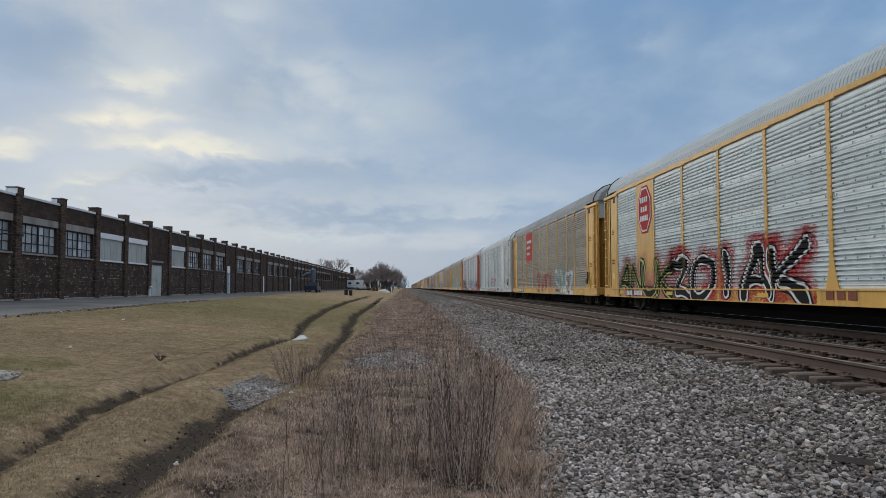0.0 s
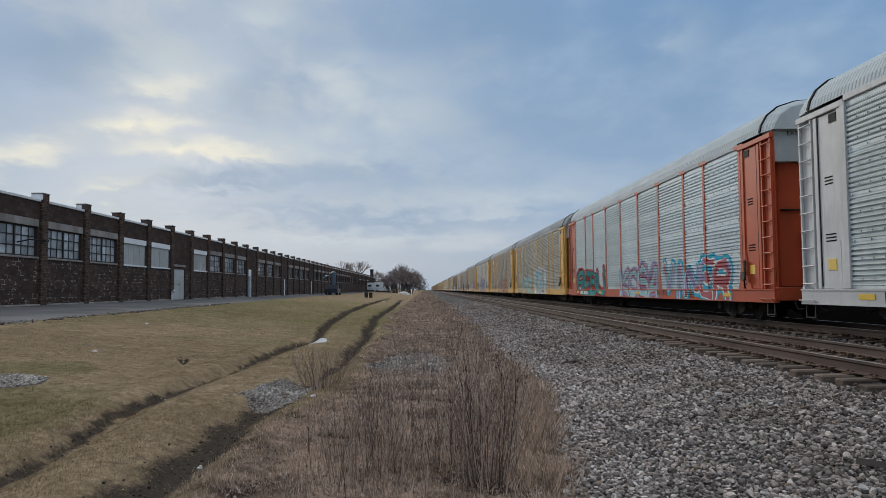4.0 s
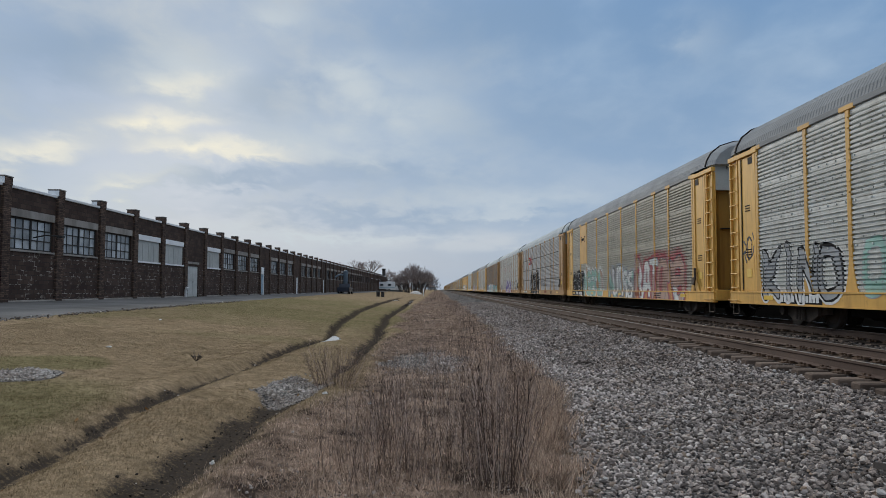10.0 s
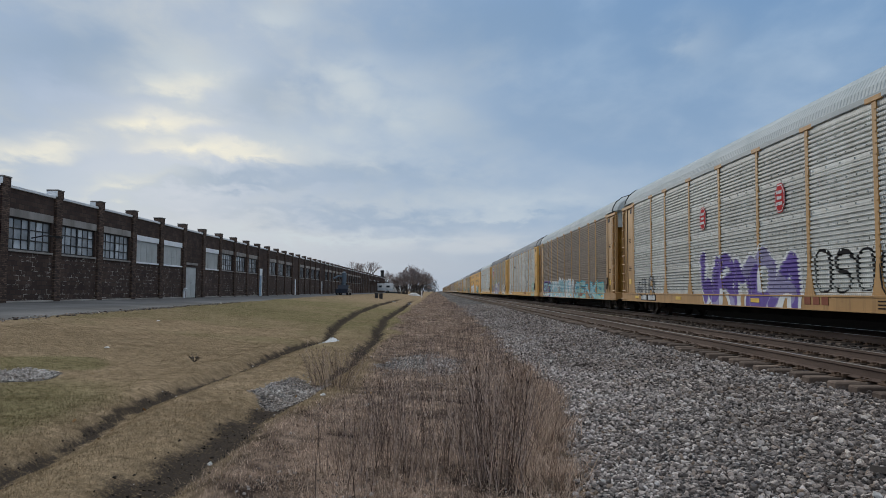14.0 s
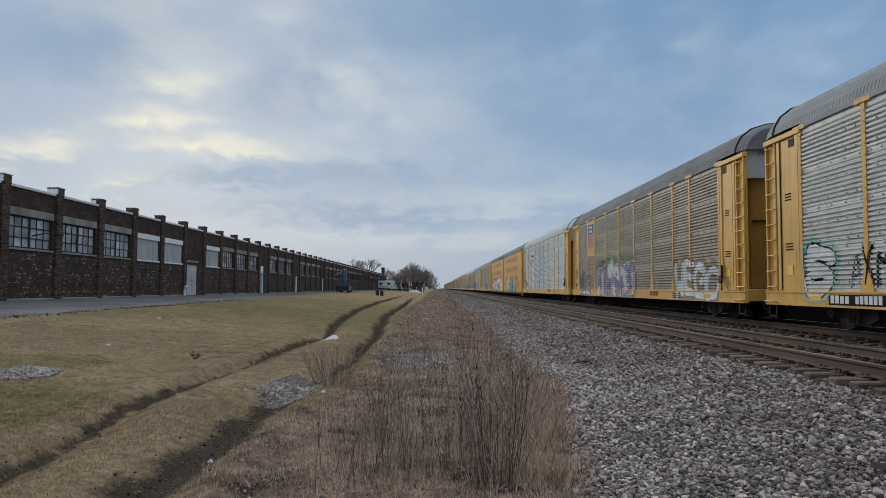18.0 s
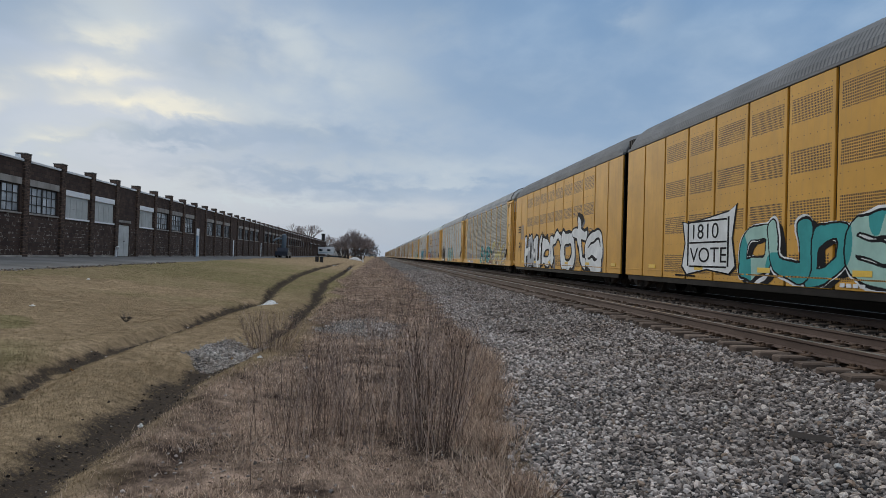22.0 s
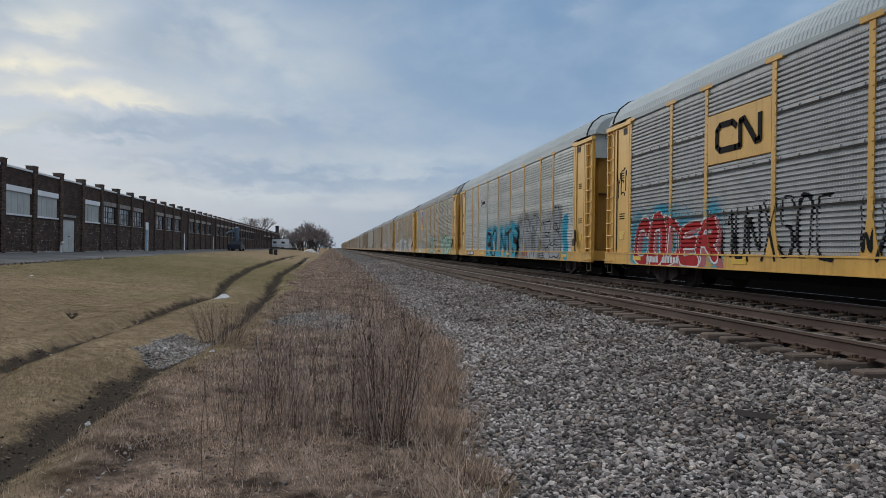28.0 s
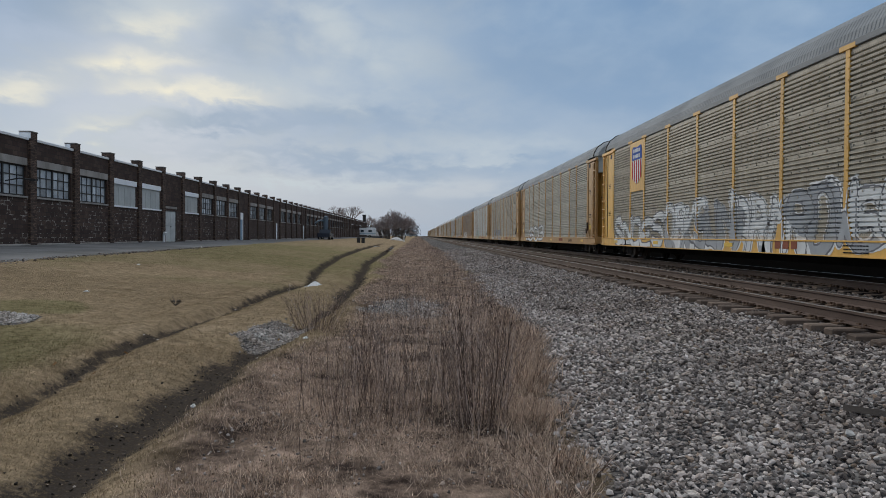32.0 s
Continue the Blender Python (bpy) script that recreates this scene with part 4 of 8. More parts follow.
def branch_out(gt, gc, p, d, length, rad, depth, r, spread):
    """Limbs into gt, twigs into gc."""
    q = p + d * length
    (gt if depth > 2 else gc).tube(p, q, rad, rad * 0.62, 5 if depth > 3 else 3, 0, False)
    if depth == 0:
        return
    for _ in range(3 if depth > 1 else 4):
        t = r.uniform(0, 6.28)
        side = d.orthogonal().normalized()
        side = side * math.cos(t) + d.cross(side) * math.sin(t)
        nd = (d + side * r.uniform(0.35, 1.0) * spread + Vector((0, 0, 0.12))).normalized()
        branch_out(gt, gc, p.lerp(q, r.uniform(0.6, 1.0)), nd, length * r.uniform(0.55, 0.82), max(rad * 0.62, 0.035), depth - 1, r, spread)


def bare_tree(x, y, z, h, seed, label, spread=0.75, thick=0.022):
    r = random.Random(seed)
    tree = thing("bare_tree", label, "tree", pose(x, y, z), "bare trees")
    gt, gc = Geo(), Geo()
    branch_out(gt, gc, Vector((0, 0, -0.3)), Vector((r.uniform(-0.06, 0.06), r.uniform(-0.06, 0.06), 1)).normalized(), h * 0.30, h * thick, 5, r, spread)
    part("trunk", gt, TRUNK, tree, "grey trunk and limbs")
    part("crown", gc, TWIG, tree, "leafless twigs")


def thicket(x, y, z, w, h, seed, label, n=54):
    """Many stems rising from the ground into a rounded mass of twigs."""
    r = random.Random(seed)
    bush = thing("thicket", label, "tree", pose(x, y, z), "bare trees")
    gt, gc = Geo(), Geo()
    for _ in range(n):
        t, q = r.uniform(0, 6.28), math.sqrt(r.random())
        b = Vector((q * w * 0.34 * math.cos(t), q * w * 0.34 * math.sin(t), -0.2))
        d = Vector((q * 0.5 * math.cos(t), q * 0.5 * math.sin(t), 1)).normalized()
        branch_out(gt, gc, b, d, h * r.uniform(0.30, 0.42) * (1 - 0.35 * q), 0.11, 4, r, 0.7)
    part("trunk", gt, TRUNK, bush, "grey stems")
    part("crown", gc, TWIG, bush, "dense leafless twigs")


def far_trees(x0, x1, y, h, n, seed, mat, label):
    g, r = Geo(), random.Random(seed)
    for _ in range(n):
        x, yy, hh, w = r.uniform(x0, x1), y + r.uniform(-30, 30), h * r.uniform(0.5, 1.1), r.uniform(3, 7)
        for _ in range(60):
            t, q, v = r.uniform(0, 6.28), math.sqrt(r.random()), r.random()
            c = Vector((x + w * q * math.cos(t) * (1 - 0.6 * v), yy + w * q * math.sin(t), hh * (0.15 + 0.75 * v)))
            d = Vector((r.uniform(-0.7, 0.7), r.uniform(-0.7, 0.7), 1)).normalized() * hh * 0.16
            g.tube(c, c + d, 0.35, 0.08, 3, 0, False)
        g.tube((x, yy, -1), (x, yy, hh * 0.5), 0.4, 0.2, 4, 0, False)
    tagged(new("far_trees", g.mesh("far_trees", mat)), label, "trees", kind="stuff")


def build_yard():
    gz = lambda x, y: float(ground_z(x, y))
    thicket(-7.9, 232, 0.3, 11.5, 10.6, 3, "dense rounded thicket of bare trees beyond the factory")
    thicket(-10.9, 246, 0.4, 3.0, 5.0, 4, "lower bare thicket beside the yard", 14)
    for k, (x, y, h) in enumerate(((-33.5, 290, 18), (-27.5, 300, 18.5), (-39, 285, 15), (-23, 320, 14), (-18.5, 330, 13), (-45, 300, 16), (-50, 310, 17), (-20.5, 300, 10.5), (-30.5, 310, 15))):
        bare_tree(x, y, 0.8, h, 20 + k, "tall leafless tree behind the factory" if k % 2 else "leafless spreading tree behind the factory", 0.8)
    for x, y, h, k in ((-5.2, 520, 8.5, 60), (-2.6, 560, 7.0, 61), (-7.0, 540, 7.5, 62)):
        bare_tree(x, y, 0.2, h, k, "small leafless tree far down the line", 0.9)
    # Distance haze is put into this blue-grey wood colour.
    haze = plain("hazy_far_wood", (0.12, 0.125, 0.135), (0.17, 0.175, 0.185), 0.95)
    far_trees(-120, 3, 760, 12, 60, 70, haze, "hazy leafless wood on the horizon")
    far_trees(-420, -60, 900, 16, 60, 71, haze, "hazy leafless wood on the horizon")
    far_trees(16, 260, 850, 14, 50, 72, haze, "hazy leafless wood behind the railway")
    # smokestack
    st = thing("smokestack", "dark steel smokestack above the factory's far end", "chimney", pose(-19.5, 262, 0.9))
    g = Geo(); g.tube((0, 0, 0), (0, 0, 8.0), 0.62, 0.58, 16)
    part("shaft", g, SASH, st)
    g = Geo(); g.tube((0, 0, 7.6), (0, 0, 8.1), 0.68, 0.68, 16)
    part("rim", g, BLACK_STEEL, st)
    # white camper and a flat trailer office
    v = thing("camper_truck", "white camper truck parked at the factory's end", "truck", pose(-16.4, 224, gz(-16.4, 224)))
    g = Geo(); g.prism([(-2.9, 0.75), (3.2, 0.75), (3.2, 2.7), (3.0, 2.95), (-3.4, 2.95), (-3.7, 2.6), (-3.5, 2.1), (-2.9, 1.95)], -1.15, 1.15, 0, axis=1)
    g.v = [(y, x, z) for x, y, z in [(q[1], q[0], q[2]) for q in g.v]]
    part("body", g, VAN_WHITE, v)
    g = Geo(); g.prism([(-5.0, 0.6), (-2.9, 0.6), (-2.9, 1.95), (-3.5, 1.95), (-4.0, 1.35), (-5.0, 1.2)], -0.95, 0.95, 0, axis=1)
    part("cab", g, VAN_WHITE, v)
    g = Geo(); g.prism([(-3.95, 1.38), (-3.5, 1.9), (-3.05, 1.9), (-3.05, 1.38)], -0.97, 0.97, 0, axis=1)
    part("cab_window", g, GLASS, v)
    for x in (-0.8, 1.6):
        g = Geo(); g.box(x - 0.5, x + 0.5, -1.17, -1.15, 1.7, 2.3); g.box(x - 0.5, x + 0.5, 1.15, 1.17, 1.7, 2.3)
        part("side_window", g, GLASS, v)
    g = Geo(); g.box(-2.9, 3.2, -1.17, -1.152, 1.15, 1.3); g.box(-2.9, 3.2, 1.152, 1.17, 1.15, 1.3)
    part("stripe", g, BLUE_TRIM, v, "light blue stripe")
    for x in (-4.1, 1.4):
        for y in (-0.85, 0.85):
            g = Geo(); g.tube((x, y - 0.12, 0.38), (x, y + 0.12, 0.38), 0.38, n=14)
            w = part("wheel", g, RUBBER, v)
            g = Geo(); g.tube((x, y - 0.13, 0.38), (x, y + 0.13, 0.38), 0.2, n=10)
            part("rim", g, TREAD, w)
    o = thing("office_trailer", "white trailer office with blue trim beside the camper", "trailer", pose(-14.3, 240, gz(-14.3, 240)))
    g = Geo(); g.box(-2.6, 2.6, -1.4, 1.4, 0.45, 3.1, 0, 0.05)
    part("body", g, VAN_WHITE, o)
    g = Geo(); g.box(-2.75, 2.75, -1.55, 1.55, 3.1, 3.3, 0, 0.04)
    part("roof", g, COPING, o)
    for x in (-1.6, 0.0, 1.6):
        g = Geo(); g.box(x - 0.45, x + 0.45, -1.43, -1.4, 1.4, 2.5)
        p = part("window", g, GLASS, o)
        g = Geo(); g.box(x - 0.55, x + 0.55, -1.46, -1.431, 2.52, 2.64)
        part("trim", g, BLUE_TRIM, p, "blue trim")
    g = Geo(); g.box(-2.5, 2.5, -1.2, 1.2, -0.3, 0.45)
    part("skirt", g, TIN, o, "blue skirting")
    # dust collector beside a dark skip
    y = 119.0
    d = thing("dust_collector", "grey-blue sheet metal dust collector by the factory wall", "machine", pose(-15.1, y, gz(-15.1, y)))
    g = Geo(); g.tube((0, 0, 1.6), (0, 0, 3.6), 0.40, 0.40, 14)
    part("drum", g, TIN, d)
    g = Geo(); g.tube((0, 0, 0.9), (0, 0, 1.6), 0.18, 0.40, 14)
    part("hopper", g, TIN, d)
    g = Geo(); g.tube((0, 0, 3.6), (0, 0, 3.85), 0.42, 0.12, 14)
    part("cap", g, TIN, d)
    for sx in (-1, 1):
        for sy in (-1, 1):
            g = Geo(); g.box(sx * 0.42 - 0.05, sx * 0.42 + 0.05, sy * 0.42 - 0.05, sy * 0.42 + 0.05, -0.3, 2.0)
            part("leg", g, SASH, d)
    g = Geo(); g.pipe([(-0.3, 0, 3.0), (-0.8, -0.3, 3.1), (-1.3, -0.6, 2.9), (-1.6, -0.8, 2.6)], 0.15, 10)
    part("duct", g, TIN, d)
    s = thing("pickup_truck", "dark blue pickup truck parked by the dust collector", "truck", pose(-14.75, y - 3.0, gz(-14.75, y - 3)))
    g = Geo(); g.prism([(-2.6, 0.36), (2.6, 0.36), (2.6, 0.9), (0.9, 0.98), (-2.6, 1.0)], -0.95, 0.95, 0, axis=0)
    part("body", g, DARK_BLUE, s)
    g = Geo(); g.prism([(-0.9, 0.98), (0.9, 0.98), (0.35, 1.6), (-0.75, 1.6)], -0.85, 0.85, 0, axis=0)
    part("cabin", g, DARK_BLUE, s)
    g = Geo(); g.prism([(-0.7, 1.04), (0.68, 1.04), (0.28, 1.52), (-0.62, 1.52)], -0.87, 0.87, 0, axis=0)
    part("side_window", g, GLASS, s)
    for yy in (-1.65, 1.65):
        for x in (-0.85, 0.85):
            g = Geo(); g.tube((x - 0.12, yy, 0.36), (x + 0.12, yy, 0.36), 0.36, n=14)
            w = part("wheel", g, RUBBER, s)
            g = Geo(); g.tube((x - 0.13, yy, 0.36), (x + 0.13, yy, 0.36), 0.2, n=10)
            part("rim", g, TREAD, w)
    # two bins, a marker post and a heap
    for x in (-8.7, -8.05):
        b = thing("waste_bin", "dark brown waste bin standing on the grass", "bin", pose(x, 106, gz(x, 106)), "waste bins")
        g = Geo(); g.box(-0.24, 0.24, -0.24, 0.24, -0.05, 0.66, 0, 0.03)
        part("body", g, SASH, b)
        g = Geo(); g.box(-0.27, 0.27, -0.27, 0.27, 0.66, 0.76, 0, 0.03)
        part("lid", g, BLACK_STEEL, b)
    p = thing("marker_post", "white marker post beside the worn track", "post", pose(-3.5, 176, gz(-3.5, 176)))
    g = Geo(); g.tube((0, 0, -0.2), (0, 0, 1.45), 0.11, 0.11, 10)
    part("post", g, WHITE, p)
    g = Geo(); g.tube((0, 0, 1.45), (0, 0, 1.55), 0.12, 0.04, 10)
    part("cap", g, WHITE, p)
    g, r = Geo(), random.Random(5)
    n = 18
    rings = [[(q * (1 + 0.2 * r.uniform(-1, 1)) * 1.9 * math.cos(6.283 * k / n), q * (1 + 0.2 * r.uniform(-1, 1)) * 2.6 * math.sin(6.283 * k / n), h) for k in range(n)] for q, h in ((1, -0.1), (0.75, 0.35), (0.4, 0.7), (0.1, 0.85))]
    for a, b in zip(rings, rings[1:]):
        for k in range(n):
            g.face([a[k], a[(k + 1) % n], b[(k + 1) % n], b[k]])
    g.face(rings[-1])
    thing("sand_heap", "heap of pale sand beyond the worn track", "heap", pose(-6.3, 205, gz(-6.3, 205)), data=g.mesh("sand_heap", CONCRETE))


build_yard()

# ---- the train ----
# In a car's own space y runs along it (its rear at +y), z is up from the rail's top, and x = -1.55 is the side towards the lawn.
HALF, SIDE = 13.70, 1.55
BAYS = [2.75, 1.9, 2.8, 2.8, 2.8, 2.8, 2.8, 1.9, 2.75]
POSTS = [-11.65]
for _w in BAYS:
    POSTS.append(POSTS[-1] + _w)
SILL0, SILL1, TOP = 0.56, 0.93, 5.02
SIDE_POSE = (pose(0, 0, 0), pose(0, 0, 0, 0, 0, 180))


def sheet_profile():
    """Rows of (z, depth behind the crest): four sheets of ridges with flat bolted laps between them."""
    rows, z = [(SILL1, 0.02)], SILL1 + 0.06
    for tier in range(4):
        rows.append((z, 0.02))
        for k in range(8):
            for dz, d in ((0.014, 0.0), (0.056, 0.0), (0.012, 0.052), (0.026, 0.052)):
                z += dz
                rows.append((z, d))
        z += 0.018
        rows.append((z, 0.02))
        z += 0.12
    rows.append((TOP, 0.02))
    return rows


PROFILE_Z = sheet_profile()
MESHES = {}


def sheet_mesh(w, slotted=False):
    """One bay of ridged sheet; slotted: dark slots between its tiers, else rows of punched dots."""
    key = ("sheet", w, slotted)
    if key not in MESHES:
        g = Geo()
        for (za, da), (zb, db) in zip(PROFILE_Z, PROFILE_Z[1:]):
            g.face([(-SIDE + da, w / 2, za), (-SIDE + da, -w / 2, za), (-SIDE + db, -w / 2, zb), (-SIDE + db, w / 2, zb)])
        g.box(-SIDE + 0.06, -SIDE + 0.09, -w / 2, w / 2, SILL1, TOP)
        for z in (SILL1 + 1.03, SILL1 + 2.02, SILL1 + 3.02):          # bolts on the laps
            for k in range(5):
                y = -w / 2 + 0.2 + (w - 0.4) * k / 4
                g.box(-SIDE + 0.0, -SIDE + 0.025, y - 0.02, y + 0.02, z - 0.02, z + 0.02)
        n = max(3, int(w / 0.36))                                      # dark punched slots, row over row
        for z in (SILL1 + 1.0, SILL1 + 2.0, SILL1 + 3.0) if slotted else ():
            g.box(-SIDE - 0.004, -SIDE + 0.03, -w / 2 + 0.1, w / 2 - 0.1, z - 0.055, z - 0.015, 1)
        for tier in range(0 if slotted else 4):
            for row in (1, 5):
                z = SILL1 + 0.06 + tier * 1.002 + 0.108 * row + 0.042
                for k in range(n):
                    y = -w / 2 + w * (k + 0.5 + 0.25 * (row % 2)) / n
                    if abs(y) < w / 2 - 0.1:
                        g.box(-SIDE - 0.006, -SIDE + 0.02, y - 0.015, y + 0.015, z - 0.017, z + 0.017, 1)
        MESHES[key] = g.mesh("side_sheet", None, BLACK_STEEL)
    return MESHES[key]


def plate_mesh(w, z0, z1, x=0.012):
    key = ("plate", w, z0, z1, x)
    if key not in MESHES:
        g = Geo()
        g.box(-SIDE - x, -SIDE + 0.05, -w / 2, w / 2, z0, z1, 0, 0.006)
        MESHES[key] = g.mesh("plate")
    return MESHES[key]


POST_OUT = 0.012


def post_half(z):
    """Half the width of a side post: it spreads into a gusset at its foot."""
    return 0.075 + 0.17 * np.clip((1.62 - z) / 0.69, 0, 1) ** 1.4


def post_mesh():
    if "post" not in MESHES:
        g = Geo()
        zs = [TOP, 1.62, 1.4, 1.2, 1.05, SILL1 + 0.003]
        poly = [(float(post_half(z)), z) for z in zs] + [(-float(post_half(z)), z) for z in reversed(zs)]
        g.prism(poly, -SIDE - POST_OUT, -SIDE + 0.03, 0, axis=0)
        g.box(-SIDE - POST_OUT - 0.02, -SIDE + 0.03, -0.30, 0.30, TOP - 0.02, TOP + 0.10, 0, 0.01)
        for k in range(14):
            z = 1.7 + k * 0.24
            g.box(-SIDE - POST_OUT - 0.012, -SIDE - POST_OUT, -0.05, -0.02, z, z + 0.03)
        MESHES["post"] = g.mesh("side_post")
    return MESHES["post"]


def flat_post_mesh():
    if "fpost" not in MESHES:
        g = Geo()
        g.box(-SIDE - 0.035, -SIDE + 0.03, -0.09, 0.09, SILL1 + 0.003, TOP, 0, 0.008)
        MESHES["fpost"] = g.mesh("side_post")
    return MESHES["fpost"]


def roof_mesh(half, pitch=0.135):
    key = ("roof", half, pitch)
    if key not in MESHES:
        arch = [(1.57, 5.16), (1.52, 5.36), (1.36, 5.64), (1.06, 5.88), (0.6, 6.03), (0.0, 6.08), (-0.6, 6.03), (-1.06, 5.88), (-1.36, 5.64), (-1.52, 5.36), (-1.57, 5.16)]
        n = int(half * 2 / pitch)
        g, k = Geo(), len(arch)
        ys, up = [], []
        for i in range(n):
            y = -half + 2 * half * i / n
            for f, d in ((0.0, 0.0), (0.35, 0.0), (0.5, 0.018), (0.85, 0.018)):
                ys.append(y + f * 2 * half / n); up.append(d)
        ys.append(half); up.append(0.0)
        for y, d in zip(ys, up):
            e = min(1.0, (half - abs(y)) / 0.55)          # the roof ends are rounded down
            for x, z in arch:
                s = 1 + d / 3
                g.v.append((x * s * (0.94 + 0.06 * e), y, (z - 5.16) * s * (0.80 + 0.20 * math.sqrt(max(e, 0))) + 5.16))
        for a in range(len(ys) - 1):
            for b in range(k - 1):
                i = a * k + b
                g.f.append((i, i + 1, i + k + 1, i + k)); g.m.append(0)
        for a, flip in ((0, 0), (len(ys) - 1, 1)):
            ring = [a * k + b for b in range(k)]
            g.f.append(tuple(ring if flip else reversed(ring))); g.m.append(0)
        MESHES[key] = g.mesh("roof", smooth=False)
    return MESHES[key]


def ladder_mesh():
    if "ladder" not in MESHES:
        g = Geo()
        for y in (-0.26, 0.26):
            g.box(-0.03, 0.03, y - 0.035, y + 0.035, 0.85, 4.95, 0, 0.006)
        for k in range(10):
            z = 1.05 + k * 0.42
            g.tube((-0.05, -0.25, z), (-0.05, 0.25, z), 0.02, n=5)
        MESHES["ladder"] = g.mesh("ladder")
    return MESHES["ladder"]


def cast(key, name, build):
    if key not in MESHES:
        g = Geo()
        build(g)
        MESHES[key] = g.mesh(name)
    return MESHES[key]


def end_frame(g):
    """Yellow plate, corner posts and eave beam of a car's end, for the end at -y."""
    g.box(-SIDE + 0.02, -SIDE + 0.09, -HALF + 0.95, -11.66, SILL1 + 0.003, 4.92, 0, 0.01)
    g.box(-SIDE - 0.012, -SIDE + 0.11, -11.90, -11.745, SILL1 + 0.003, 5.0, 0, 0.01)
    g.box(-SIDE - 0.006, -SIDE + 0.10, -HALF + 0.80, -HALF + 0.95, SILL1 + 0.003, 4.92, 0, 0.01)
    g.prism([(-11.90, SILL1 + 0.003), (-12.25, SILL1 + 0.003), (-12.05, 1.35), (-11.92, 2.0)], -SIDE - 0.008, -SIDE + 0.01, 0, axis=0)
    g.box(-SIDE - 0.04, -SIDE + 0.10, -HALF + 0.08, -11.6, 4.94, 5.08, 0, 0.012)
    g.box(-SIDE + 0.06, -SIDE + 0.12, -HALF + 0.13, -HALF + 0.70, SILL1 + 0.003, 4.92, 0, 0.01)


def end_door(g):
    """One curved leaf of a car's end, for the end at -y and the side at -x."""
    pts = [(-0.02, -HALF + 0.30), (-0.75, -HALF + 0.34), (-1.2, -HALF + 0.46), (-1.42, -HALF + 0.62)]
    for (xa, ya), (xb, yb) in zip(pts, pts[1:]):
        g.face([(xb, yb, 1.0), (xa, ya, 1.0), (xa, ya, 4.31), (xb, yb, 4.31)])
    g.box(-1.4, -0.01, -HALF + 0.64, -HALF + 0.7, 1.0, 4.31)


def end_cowl(g):
    """The grey cap over the end doors."""
    g.prism([(1.46, 4.32), (1.46, 5.2), (1.2, 5.62), (0.8, 5.84), (0.0, 5.93), (-0.8, 5.84), (-1.2, 5.62), (-1.46, 5.2), (-1.46, 4.32)], -HALF + 0.22, -HALF + 0.75, 0, axis=1)


def access_panel(g):
    """A raised frame low on an end door."""
    for x0, x1, z0, z1 in ((-0.72, -0.68, 1.25, 2.45), (-0.16, -0.12, 1.25, 2.45), (-0.68, -0.16, 1.25, 1.29), (-0.68, -0.16, 2.41, 2.45)):
        g.box(x0, x1, -HALF + 0.27, -HALF + 0.35, z0, z1)


def door_seam(g):
    g.box(-1.19, -0.03, -HALF + 0.285, -HALF + 0.46, 3.02, 3.05)


def words_mesh(key, text, size):
    """Painted words, as a flat mesh."""
    if key not in MESHES:
        cu = bpy.data.curves.new("words", "FONT")
        cu.body, cu.size, cu.align_x = text, size, "LEFT"
        ob = bpy.data.objects.new("words", cu)
        me = bpy.data.meshes.new_from_object(ob)
        bpy.data.objects.remove(ob)
        MESHES[key] = me
    return MESHES[key]


def roof_rim(g):
    arch = [(1.57, 5.16), (1.52, 5.36), (1.36, 5.64), (1.06, 5.88), (0.6, 6.03), (0.0, 6.08)]
    arch = arch + [(-x, z) for x, z in reversed(arch[:-1])]
    for (xa, za), (xb, zb) in zip(arch, arch[1:]):
        q = [(x * s, z0 + (s - 1) * 2.2) for x, z0, s in ((xa, za, 0.985), (xb, zb, 0.985), (xb, zb, 1.016), (xa, za, 1.016))]
        g.prism([(x, z) for x, z in q], -HALF + 0.62, -HALF + 0.70, 0, axis=1)


def door_slot(g):
    # Thin black strip stands for the recess's shade; the upper box is a slot.
    g.box(-SIDE - 0.002, -SIDE + 0.06, -HALF + 0.955, -HALF + 0.985, SILL1 + 0.05, 4.9)
    g.box(-SIDE + 0.005, -SIDE + 0.06, -12.25, -11.95, 4.68, 4.88)


def end_step(g):
    """The corner stirrup."""
    for y in (-HALF + 0.2, -HALF + 0.6):
        g.box(-SIDE + 0.01, -SIDE + 0.03, y - 0.012, y + 0.012, 0.26, SILL0 + 0.05)
    g.box(-SIDE + 0.0, -SIDE + 0.06, -HALF + 0.188, -HALF + 0.612, 0.24, 0.262)


def grab_iron(g):
    g.pipe([(-SIDE - 0.02, -HALF + 0.1, 0.62), (-SIDE - 0.1, -HALF + 0.1, 0.66), (-SIDE - 0.1, -HALF + 0.75, 0.66), (-SIDE - 0.02, -HALF + 0.75, 0.62)], 0.014, 5)


def end_beam(g):
    g.box(-SIDE + 0.02, -0.3, -HALF + 0.02, -HALF + 0.2, 0.62, 0.98, 0, 0.015)


def coupler(g):
    g.box(-0.22, 0.22, -HALF + 0.0, -HALF + 1.2, 0.6, 0.95)
    g.box(-0.11, 0.11, -HALF - 0.45, -HALF, 0.7, 0.86, 0, 0.02)
    g.box(-0.17, 0.15, -HALF - 0.60, -HALF - 0.30, 0.66, 0.94, 0, 0.05)
    g.pipe([(-0.45, -HALF, 0.62), (-0.5, -HALF - 0.2, 0.42), (-0.45, -HALF - 0.45, 0.34), (-0.35, -HALF - 0.6, 0.4)], 0.028, 6)


def brake_gear(g):
    g.pipe([(-1.1, -HALF - 0.02, 0.6), (-1.15, -HALF - 0.25, 0.4), (-1.12, -HALF - 0.5, 0.42)], 0.022, 6)


